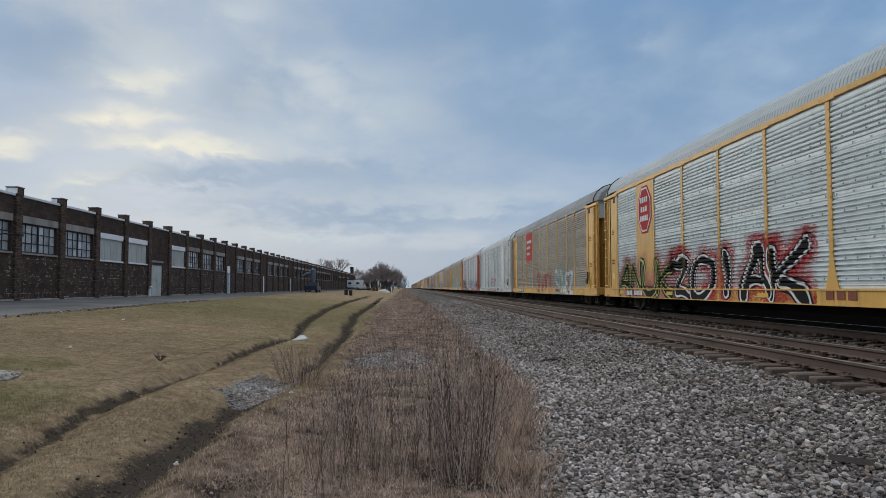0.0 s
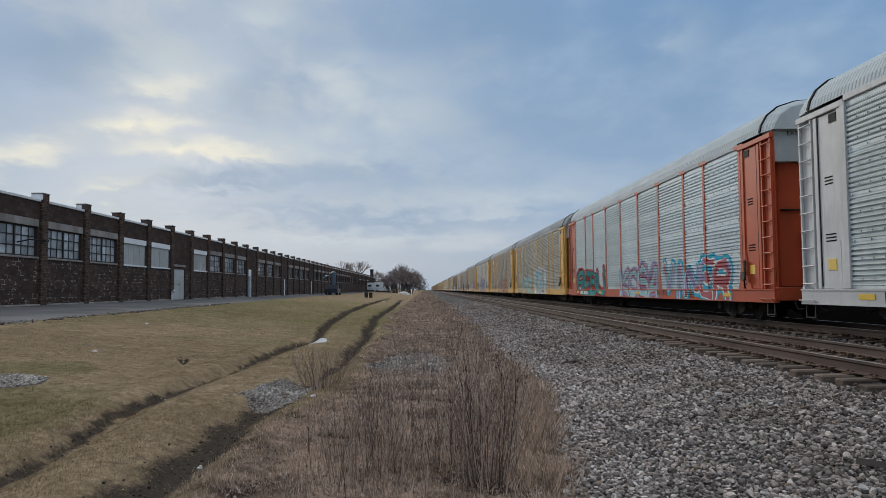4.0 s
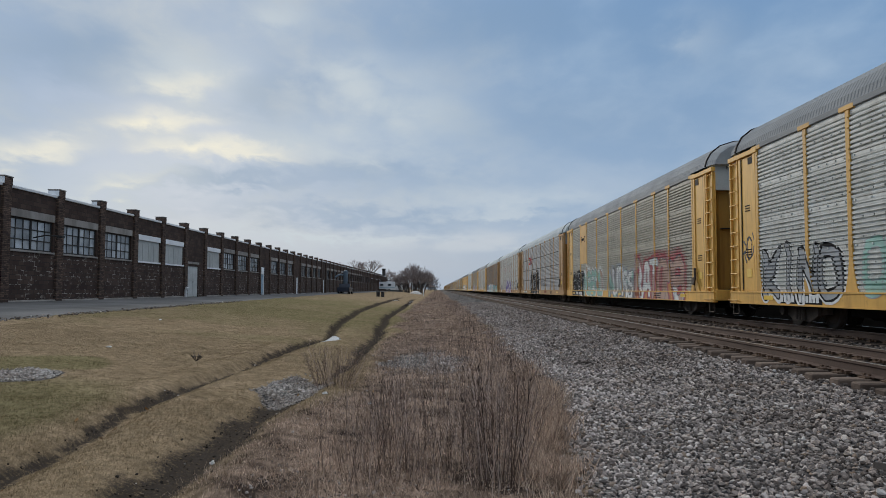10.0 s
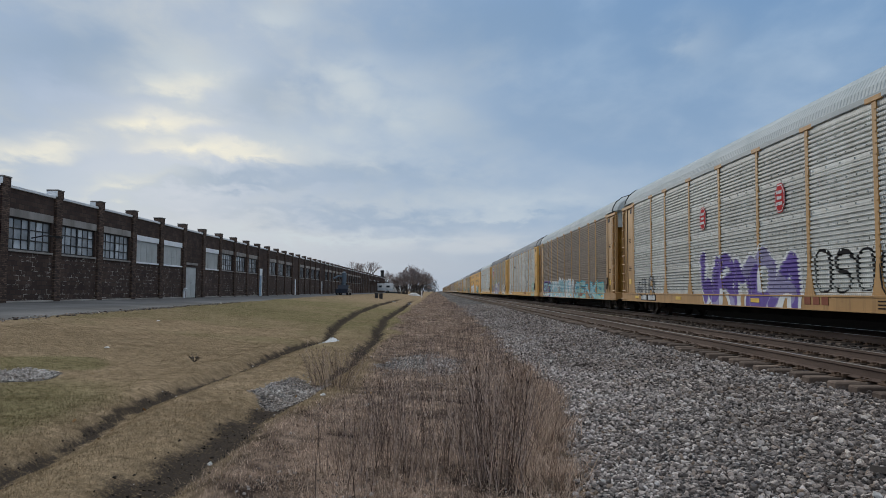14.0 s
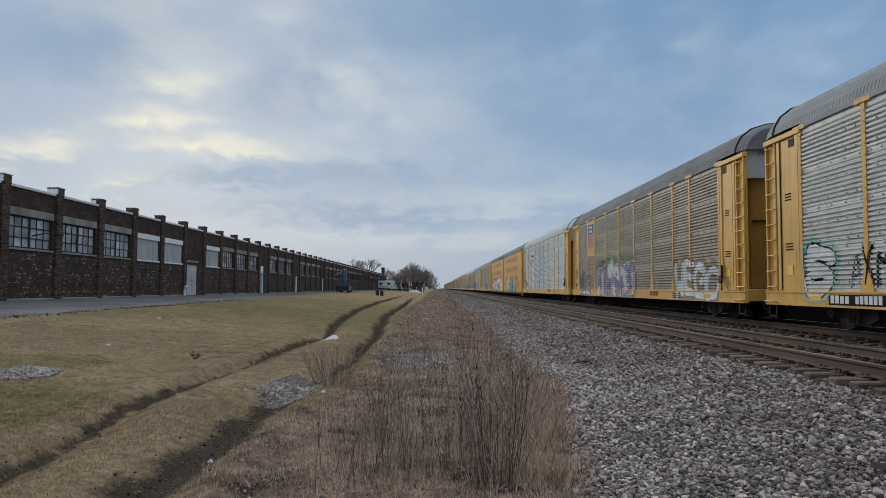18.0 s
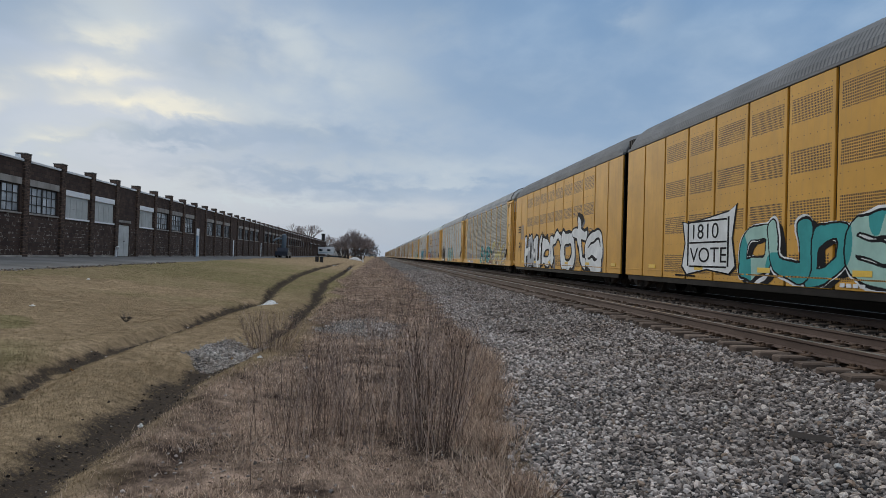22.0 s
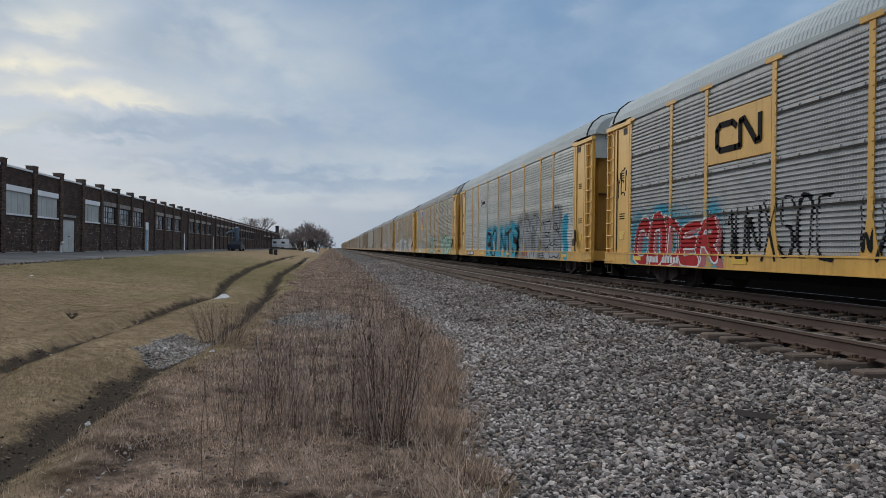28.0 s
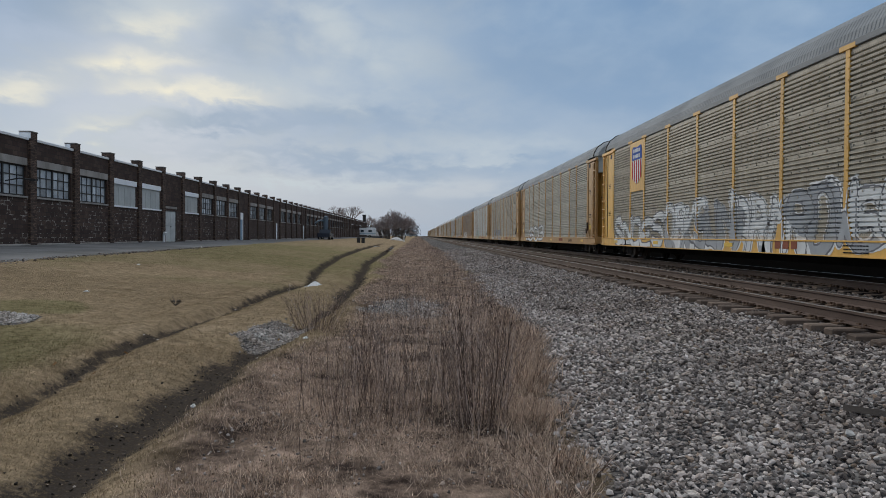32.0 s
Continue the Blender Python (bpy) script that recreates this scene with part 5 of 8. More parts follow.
def hand_brake(g):
    g.box(-SIDE - 0.09, -SIDE - 0.02, -11.98, -11.9, 1.3, 1.75, 0, 0.02)
    g.box(-SIDE - 0.12, -SIDE - 0.06, -12.02, -11.86, 1.15, 1.42, 0, 0.02)
    g.tube((-SIDE - 0.14, -11.94, 1.28), (-SIDE - 0.10, -11.94, 1.28), 0.13, n=14)


def side_frame(g):
    g.prism([(-1.25, 0.36), (-1.25, 0.56), (-0.75, 0.60), (-0.35, 0.72), (0.35, 0.72), (0.75, 0.60), (1.25, 0.56), (1.25, 0.36), (0.85, 0.34), (0.42, 0.16), (-0.42, 0.16), (-0.85, 0.34)], -1.14, -1.0, 0, axis=0)
    for y in (-0.16, 0.0, 0.16):
        g.tube((-1.17, y, 0.2), (-1.17, y, 0.52), 0.065, n=8)
    for y in (-0.89, 0.89):
        g.tube((-1.24, y, 0.42), (-1.0, y, 0.42), 0.13, n=10)


def wheel_geo(g):
    g.wheel((-0.753, 0, 0.42), 0.42, 1.0, 24, 0, ((-0.075, 0.35), (-0.075, 0.55), (-0.05, 0.72), (-0.065, 0.88), (-0.065, 0.985), (0.04, 1.0), (0.045, 1.06), (0.075, 1.06), (0.075, 0.3)))


def underframe(half):
    def build(g):
        g.box(-0.28, 0.28, -half + 0.4, half - 0.4, 0.55, 1.0)
        g.box(-SIDE + 0.08, SIDE - 0.08, -half + 0.3, half - 0.3, 0.90, 1.0)
        k = -half + 1.2
        while k < half - 1:
            g.box(-SIDE + 0.1, SIDE - 0.1, k - 0.06, k + 0.06, 0.62, 0.9)
            k += 1.6
        g.tube((-0.75, -2.2, 0.62), (-0.75, -0.9, 0.62), 0.19, n=10)
        g.box(-1.0, -0.6, 1.0, 1.7, 0.45, 0.9)
        g.tube((-0.5, -half + 3, 0.45), (-0.5, half - 3, 0.45), 0.025, n=5)
        g.box(-0.9, -0.35, -half + 5.5, half - 5.5, 0.34, 0.52)
    return build


def truck(car, y):
    t = part("truck", cast("bolster", "truck", lambda g: (g.box(-1.1, 1.1, -0.2, 0.2, 0.3, 0.62), g.tube((-0.95, 0.89, 0.42), (0.95, 0.89, 0.42), 0.09, n=8), g.tube((-0.95, -0.89, 0.42), (0.95, -0.89, 0.42), 0.09, n=8))), UNDER, car, "cast four-wheel truck", at=pose(0, y, 0))
    for m in SIDE_POSE:
        part("side_frame", cast("sframe", "side_frame", side_frame), WHEEL, t, at=m)
    for dy in (-0.89, 0.89):
        for k, m in enumerate(SIDE_POSE):
            part("wheel", cast("wheel", "wheel", wheel_geo), WHEEL, t, at=pose(0, dy, 0) @ m)
    return t


# ---- sprayed pictures on the cars ----
# Letters as strokes on a grid 4 wide and 6 high; a bar parts two strokes.
STROKES = dict(A="00263640|1232", B="00063635231323302000", C="4536260501104030", D="00063645412000", E="4000036006064", G="45362605011030414323", I="2026", K="0006|0346|1240", M="0006234640",
               N="00064046", O="10010516364541301", P="0006364433230", R="000636443303|2340", S="4536160504133342411001", T="2026|0646", U="06011030414", V="062046", W="0610234046", Z="06460040", X="0046|0640", Y="0623|46232", H="0006|4046|0343")
STROKES["E"] = "46060040|0333"
STROKES["O"] = "1001051636454130"+"10"
STROKES["C"] = "453616050110304"+"1"
STROKES["P"] = "0006364433"+"03"
STROKES["B"] = "00063645343303|34413000"
STROKES["U"] = "060110304146"
STROKES["Y"] = "0623|4623|2320"
STROKES["S"] = "4536160504133342413010"+"01"
STROKES.update(o="100103143443413010", r="0004|03143443", a="100103143443413010|4440", t="262140|0444", e="02424334140301103041")


PLATED = {}                      # where plates lie over the sheets, car by car


def strokes_of(ch, r):
    out = []
    for piece in STROKES.get(ch, STROKES["O"]).split("|"):
        p = [(int(piece[k]) / 4, int(piece[k + 1]) / 6) for k in range(0, len(piece) - 1, 2)]
        for _ in range(2):                       # rounded by the swing of the arm
            q = [p[0]]
            for (ua, va), (ub, vb) in zip(p, p[1:]):
                q += [(0.8 * ua + 0.2 * ub, 0.8 * va + 0.2 * vb), (0.2 * ua + 0.8 * ub, 0.2 * va + 0.8 * vb)]
            p = q + [p[-1]]
        out.append(p)
    return out


def graffiti(car, y0, y1, z0, z1, text, fill, line="black", halo=None, fat=0.13, seed=1, posts=True, flat=False, line_w=0.055, halo_w=0.12, second=None, shadow=None, mist=None):
    """Letters sprayed on a car's side from y0 (towards its rear) to y1, lying on ridges, posts and sill."""
    r = random.Random(seed * 7 + len(text))
    n = len(text)
    wide = (y0 - y1) / n
    segs, letter = [], []
    for k, ch in enumerate(text):
        lift, tall, lean, grow = r.uniform(-0.04, 0.04) * (z1 - z0), r.uniform(0.88, 1.06), r.uniform(-0.14, 0.14), (r.uniform(0.98, 1.16) if fat > 0.05 else r.uniform(0.82, 0.98))
        for st in strokes_of(ch, r):
            pts = []
            for u, v in st:
                uu = (k + 0.5 + (u - 0.5) * grow * 0.80) * wide + lean * (v - 0.5) * wide + r.uniform(-0.02, 0.02) * wide
                pts.append((y0 - uu, z0 + lift + (0.10 + 0.80 * v) * tall * (z1 - z0)))
            segs += list(zip(pts, pts[1:]))
            letter += [k] * (len(pts) - 1)
    zr = [z for z, _ in PROFILE_Z]
    rows = [(SILL0 + 0.01 + 0.03 * k, SILL0 + 0.01 + 0.03 * (k + 1)) for k in range(12)] if not flat else []
    if flat:
        zz = np.arange(SILL0 + 0.02, TOP, 0.028)
        rows = list(zip(zz, zz[1:]))
    else:
        rows += list(zip(zr, zr[1:]))
    fine = []                                     # rows no taller than two centimetres
    for a, b in rows:
        k = max(1, math.ceil((b - a) / 0.02))
        fine += [(a + (b - a) * q / k, a + (b - a) * (q + 1) / k) for q in range(k)]
    rows = [q for q in fine if z0 - 0.3 < (q[0] + q[1]) / 2 < z1 + 0.35]
    deep = lambda z: np.interp(z, *np.array(PROFILE_Z).T)
    dy = 0.017
    ys = np.arange(y1 - 0.35, y0 + 0.35, dy)
    ys = ys[np.abs(ys) < (11.6 if not flat else 10.4)]
    zm = np.array([(a + b) / 2 for a, b in rows])
    Y, Z = np.meshgrid(ys + dy / 2, zm)
    d, d2 = np.full(Y.shape, 9.0), np.full(Y.shape, 9.0)
    wob = 0.03 * waves(Y, Z, seed, ((3, 1), (8, 0.6)))
    bend = 0.11 * (z1 - z0) if fat > 0.05 else 0.04
    Y, Z = Y + bend * waves(Y, Z, seed + 11, ((2.2, 1), (5.5, 0.5))), Z + bend * waves(Y, Z, seed + 13, ((2.2, 1), (5.5, 0.5)))
    per = [np.full(Y.shape, 9.0) for _ in text]
    for ((ya, za), (yb, zb)), own in zip(segs, letter):
        c0, c1 = np.searchsorted(ys, (min(ya, yb) - 0.95, max(ya, yb) + 0.95))       # only the columns near the stroke
        if c1 <= c0:
            continue
        P, Q = Y[:, c0:c1], Z[:, c0:c1]
        vy, vz = yb - ya, zb - za
        L2 = vy * vy + vz * vz + 1e-9
        t = np.clip(((P - ya) * vy + (Q - za) * vz) / L2, 0, 1)
        per[own][:, c0:c1] = np.minimum(per[own][:, c0:c1], np.hypot(P - ya - t * vy, Q - za - t * vz))
        for e in (0.35, 0.7, 1.0) if shadow else ():
            sy, sz = P + 0.26 * e, Q + 0.10 * e
            t = np.clip(((sy - ya) * vy + (sz - za) * vz) / L2, 0, 1)
            d2[:, c0:c1] = np.minimum(d2[:, c0:c1], np.hypot(sy - ya - t * vy, sz - za - t * vz))
    per = [q + wob for q in per]
    d = np.minimum.reduce(per)
    f = fat * (z1 - z0) / 1.6 if fat > 0.05 else fat
    cls = np.full(Y.shape, -1)
    names = [fill, line] + ([halo] if halo else []) + ([second] if second else []) + ([shadow] if shadow else []) + ([mist] if mist else [])
    if mist:                                      # a thin cloud of overspray round the letters
        dice = np.random.RandomState(seed).uniform(0, 1, Y.shape)
        cls[dice < 0.85 * np.exp(-(np.maximum(d - f - line_w, 0) / 0.30) ** 2) * np.clip(0.75 + 0.8 * waves(Y, Z, seed + 8, ((1.5, 1), (4, 0.6))), 0, 1)] = len(names) - 1
    if shadow:
        cls[d2 < f + 0.03] = len(names) - 1 - bool(mist)
    if halo:
        cls[d < f + line_w + halo_w + 0.05 * waves(Y, Z, seed + 3, ((2, 1), (5, 0.7)))] = 2
    for q in per[::2] + per[1::2]:                # every letter over its neighbours, outlined
        cls[q < f + line_w] = 1
        cls[q < f] = 0
    if second:
        cls[(cls == 0) & (waves(Y, Z, seed + 5, ((1.6, 1), (4, 0.6))) > 0.12)] = len(names) - 1 - bool(shadow) - bool(mist)
    # what each cell lies on: sheet, sill, or a post or plate that stands proud of the sheet
    low = np.array([b <= SILL1 + 1e-6 for _, b in rows])
    proud = np.zeros(cls.shape, bool)
    if posts and not flat:
        mid = ys + dy / 2
        gap = np.min(np.abs(mid[:, None] - np.array(POSTS)[None]), 1)
        proud = gap[None] < post_half(zm)[:, None]
        for pa, pb, pz0, pz1 in PLATED.get(car.name, ()):
            proud |= ((mid > pa) & (mid < pb))[None] & ((zm > pz0) & (zm < pz1))[:, None]
        proud &= ~low[:, None]
    key = np.where(cls >= 0, cls * 2 + proud, -1)
    if key.max() < 0:
        return
    edge = np.ones(key.shape, bool)
    edge[:, 1:] = key[:, 1:] != key[:, :-1]
    ri, ci = np.nonzero(edge)                     # runs of like cells become one face
    last = np.where(np.append(ri[1:] != ri[:-1], True), key.shape[1], np.append(ci[1:], 0))
    keep = key[ri, ci] >= 0
    ri, ci, last = ri[keep], ci[keep], last[keep]
    za = np.array([a for a, _ in rows])[ri]; zb = np.array([b for _, b in rows])[ri]
    ya, yb = ys[ci], ys[last - 1] + dy
    if flat:
        xa = xb = np.full(len(ri), -SIDE - 0.006)
    else:
        xa = np.where(low[ri], -SIDE - 0.035, -SIDE + deep(za) - 0.005); xb = np.where(low[ri], -SIDE - 0.035, -SIDE + deep(zb) - 0.005)
        xa = np.where(proud[ri, ci], -SIDE - POST_OUT - 0.004, xa); xb = np.where(proud[ri, ci], -SIDE - POST_OUT - 0.004, xb)
    v = np.stack([np.stack([xa, yb, za], -1), np.stack([xa, ya, za], -1), np.stack([xb, ya, zb], -1), np.stack([xb, yb, zb], -1)], 1).reshape(-1, 3)
    me = raw_mesh("graffiti", v, np.arange(len(v)).reshape(-1, 4), *[spray(q, SPRAY[q]) for q in names], index=cls[ri, ci])
    part("graffiti", me, None, car, f"sprayed graffiti in {fill} and {line}")


def banner(car, y0, y1, z0, z1):
    """A sprayed white banner with torn black edges and two lines of block letters."""
    g, w, h = Geo(), y0 - y1, z1 - z0
    x = -SIDE - 0.006
    edge = [(0.0, 0.1), (0.06, 0.5), (0.0, 0.88), (0.12, 0.84), (0.5, 0.9), (0.88, 0.97), (1.0, 1.06), (0.94, 0.55), (1.0, 0.12), (0.9, 0.0), (0.5, 0.06), (0.1, -0.04)]
    for grow, m, dx in ((1.06, 0, 0.0), (1.0, 1, 0.003)):
        g.prism([(y0 - w * (0.5 + (u - 0.5) * grow), z0 + h * (0.5 + (q - 0.5) * grow)) for u, q in edge], x - dx - 0.002, x - dx, m, axis=0)
    for a, b, c, d in ((0.14, 0.86, 0.49, 0.52), (0.14, 0.86, 0.85, 0.88), (0.10, 0.13, 0.1, 0.9), (0.87, 0.90, 0.1, 0.9), (0.14, 0.86, 0.08, 0.11)):
        g.box(x - 0.008, x - 0.006, y0 - w * b, y0 - w * a, z0 + h * c, z0 + h * d, 0)
    sign = part("graffiti", g.mesh("graffiti", spray("black", SPRAY["black"]), spray("white", SPRAY["white"])), None, car, "sprayed white banner with black letters")
    for text, q in (("1810", 0.57), ("VOTE", 0.17)):
        part("words", words_mesh("banner" + text, text, h * 0.36), spray("black", SPRAY["black"]), sign, "black sprayed block letters", at=pose(x - 0.009, y0 - w * 0.16, z0 + h * q) @ pose(0, 0, 0, 90, 0, -90) @ Matrix.Diagonal((w * 0.66 / (h * 0.36 * 2.35), 1, 1, 1)))


def end_tag(car, side, text, z0, size, colour="black", seed=1):
    """A quick tag in thin lines on the yellow plate at a car's end; side is +1 for its rear."""
    g, r = Geo(), random.Random(seed)
    x = -SIDE + 0.014
    wide = 1.05 / len(text)
    for k, ch in enumerate(text):
        for st in strokes_of(ch, r):
            pts = [(side * 12.28 + 0.52 - (k + 0.1 + 0.85 * u) * wide + r.uniform(-0.03, 0.03), z0 + v * size + r.uniform(-0.06, 0.06) + 0.1 * k) for u, v in st]
            for (ya, za), (yb, zb) in zip(pts, pts[1:]):
                d = math.hypot(yb - ya, zb - za) + 1e-6
                ny, nz = -(zb - za) / d * 0.022, (yb - ya) / d * 0.022
                g.prism([(ya + ny, za + nz), (ya - ny, za - nz), (yb - ny, zb - nz), (yb + ny, zb + nz)], x, x + 0.004, 0, axis=0)
    part("tag", g.mesh("tag", spray(colour, SPRAY[colour])), None, car, f"thin {colour} graffiti tag")


def bars(g, y0, y1, z, n, h, m, r, x=-SIDE - 0.04):
    """A line of unreadable lettering."""
    y = y0
    for _ in range(n):
        w = (y0 - y1) / n
        g.box(x, x + 0.012, y - w * 0.72, y, z, z + h * r.choice((1, 1, 0.92)), m)
        y -= w


def lettering(car, seed, roomy=True):
    """Stencilled data, car marks and yellow tabs on the sill: plain bars."""
    r = random.Random(seed)
    xs = -SIDE - 0.042
    paints = [spray(q, SPRAY[q]) for q in ("black", "white", "rust")]
    g = Geo()
    g.box(-SIDE - 0.034, -SIDE - 0.03, 8.2, 10.4, SILL0 + 0.06, SILL1 - 0.07, 0)
    bars(g, 10.3, 9.5, SILL0 + 0.1, 4, 0.18, 1, r, xs)
    bars(g, 9.3, 8.3, SILL0 + 0.1, 6, 0.18, 1, r, xs)
    part("car_mark", g.mesh("car_mark", *paints), None, car, "white marks on a black field")
    g = Geo()
    bars(g, -4.0, -5.2, SILL0 + 0.14, 3, 0.2, 2, r, xs)
    part("owner_mark", g.mesh("owner_mark", *paints), None, car, "rust-red stencilled mark")
    g = Geo()
    for k in range(3):
        bars(g, -7.0, -7.9, SILL0 + 0.09 + 0.075 * k, 9, 0.026, 0, r, xs)
    tagged(part("data_block", g.mesh("data_block", *paints), None, car, "small black stencilled lines"), kind="stuff")
    for y in (11.0, 5.4, -1.2, -10.6):
        part("reflector", cast("reflector", "reflector", lambda q: q.box(-SIDE - 0.044, -SIDE - 0.03, -0.28, 0.28, SILL0 + 0.14, SILL0 + 0.26, 0, 0.004)), TAB, car, "yellow reflector tab", at=pose(0, y, 0))
    x = -SIDE + 0.01
    for s in (1, -1):
        y = s * 12.3
        g = Geo()
        for k in range(3):
            bars(g, y + 0.22, y - 0.2, 2.0 + 0.075 * k, 7, 0.03, 0, r, x)
            bars(g, y + 0.2, y - 0.14, 3.3 + 0.075 * k, 5, 0.03, 0, r, x)
        part("notice", g.mesh("notice", *paints), None, car, "small black stencilled notice")
        part("reflector", cast("endtab", "reflector", lambda q: q.box(-SIDE + 0.008, -SIDE + 0.02, -0.16, 0.16, 1.35, 1.6)), TAB, car, "yellow reflector tab", at=pose(0, y, 0))


TAB = plain("yellow_reflector", (0.75, 0.45, 0.02), (0.8, 0.52, 0.05), 0.4)


def emblem(car, kind, y, w, z0, z1):
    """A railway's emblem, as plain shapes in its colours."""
    g, x = Geo(), -SIDE - 0.02
    cols = {"red": 0, "white": 1, "blue": 2, "black": 3, "green": 4, "yellow": 5}
    mats = [spray(c, SPRAY[c]) for c in cols]
    cy, cz, h = y, (z0 + z1) / 2, z1 - z0

    def disc(r0y, r0z, m, sides=8, turn=math.pi / 8, dx=0.0):
        g.prism([(cy + r0y * math.cos(turn + 2 * math.pi * k / sides), cz + r0z * math.sin(turn + 2 * math.pi * k / sides)) for k in range(sides)], x - dx - 0.004, x - dx, m, axis=0)

    if kind == "octagon":
        disc(w * 0.44, h * 0.47, 0)
        disc(w * 0.40, h * 0.435, 1, dx=0.005)
        disc(w * 0.36, h * 0.40, 0, dx=0.010)
        for k, (n, ww) in enumerate(((4, 0.46), (3, 0.40), (5, 0.50))):
            bars(g, cy + w * ww / 2, cy - w * ww / 2, cz + h * (0.13 - 0.17 * k), n, h * 0.10, 1, random.Random(k), x - 0.022)
    elif kind == "shield":
        top, mid = [(-0.36, 0.46), (-0.30, 0.5), (0, 0.46), (0.30, 0.5), (0.36, 0.46), (0.40, 0.14), (-0.40, 0.14)], [(-0.40, 0.13), (0.40, 0.13), (0.36, -0.25), (0.2, -0.42), (0, -0.5), (-0.2, -0.42), (-0.36, -0.25)]
        g.prism([(cy + a * w, cz + b * h * 0.8) for a, b in top], x - 0.006, x - 0.002, 2, axis=0)
        g.prism([(cy + a * w, cz + b * h * 0.8) for a, b in mid], x - 0.006, x - 0.002, 1, axis=0)
        for k in range(5):
            a = -0.32 + 0.16 * k
            b0 = -0.5 + 0.55 * abs(a) ** 1.2
            g.box(x - 0.011, x - 0.007, cy + (a - 0.035) * w, cy + (a + 0.035) * w, cz + b0 * h * 0.8 + 0.02, cz + 0.12 * h * 0.8, 0)
        for k in range(2):
            bars(g, cy + w * 0.27, cy - w * 0.27, cz + h * (0.27 - 0.12 * k), 5, h * 0.075, 1, random.Random(k), x - 0.012)
    elif kind == "lines":
        g.box(x, x + 0.006, cy - w / 2, cy + w / 2, z0, z1, 0)
        for k in range(3):
            bars(g, cy + w * 0.38, cy - w * (0.42 if k == 0 else 0.2), z1 - h * (0.35 + 0.22 * k), (8, 7, 7)[k], h * 0.10, 1, random.Random(k), x - 0.012)
    elif kind in ("redblocks", "blackblocks"):
        m = 0 if kind == "redblocks" else 3
        bend = [(0.02, 0.16), (0.08, 0.25), (0.30, 0.25), (0.36, 0.16), (0.36, -0.16), (0.30, -0.25), (0.02, -0.25)]
        turn = [(-0.06, -0.25), (-0.06, 0.22), (-0.12, 0.24), (-0.32, -0.23), (-0.38, -0.21), (-0.38, 0.25)]
        for line in (bend + turn,):                    # one bent ribbon
            for (ua, va), (ub, vb) in zip(line, line[1:]):
                ya, za, yb, zb = cy + ua * w, cz + va * h, cy + ub * w, cz + vb * h
                q = math.hypot(yb - ya, zb - za)
                ny, nz = -(zb - za) / q * 0.07, (yb - ya) / q * 0.07
                ey, ez = (yb - ya) / q * 0.03, (zb - za) / q * 0.03
                g.prism([(ya + ny - ey, za + nz - ez), (ya - ny - ey, za - nz - ez), (yb - ny + ey, zb - nz + ez), (yb + ny + ey, zb + nz + ez)], x - 0.01, x, m, axis=0)
    elif kind == "diamond":
        disc(w * 0.48, h * 0.42, 1, 4, 0)
        g.prism([(cy - w * 0.4, cz - h * 0.1), (cy - w * 0.02, cz - h * 0.38), (cy + w * 0.3, cz - h * 0.14), (cy + w * 0.12, cz + h * 0.16), (cy - w * 0.1, cz - h * 0.02)], x - 0.01, x - 0.006, 4, axis=0)
    elif kind == "boxed":                              # a white field with dark lines and a small mark in it
        g.box(x - 0.004, x + 0.004, cy - w / 2, cy + w / 2, z0 + h * 0.1, z1 - h * 0.1, 1)
        for k in range(4):
            for a, b in ((w * 0.5, w * 0.32), (-w * 0.32, -w * 0.5)):
                g.box(x - 0.010, x - 0.004, cy + b, cy + a, z0 + h * (0.25 + 0.16 * k), z0 + h * (0.29 + 0.16 * k), 3)
        bars(g, cy + w * 0.24, cy - w * 0.24, cz - h * 0.08, 3, h * 0.24, 3, random.Random(3), x - 0.018)
        bars(g, cy + w * 0.35, cy - w * 0.35, z0 + h * 0.13, 6, h * 0.05, 3, random.Random(4), x - 0.018)
    else:                                              # three small marks between brackets
        m = 5 if kind == "small_yellow" else 3
        for sd in (1, -1):
            g.box(x - 0.01, x, cy + sd * w * 0.34 - 0.02, cy + sd * w * 0.34 + 0.02, cz - h * 0.14, cz + h * 0.2, m)
            for zz in (-0.14, 0.17):
                g.box(x - 0.01, x, cy + sd * w * 0.34 - (0.12 if sd > 0 else 0), cy + sd * w * 0.34 + (0 if sd > 0 else 0.12), cz + h * zz, cz + h * (zz + 0.03), m)
        bars(g, cy + w * 0.22, cy - w * 0.22, cz - h * 0.05, 3, h * 0.16, m, random.Random(3), x - 0.012)
    part("emblem", g.mesh("emblem", *mats), None, car, "painted railway emblem")


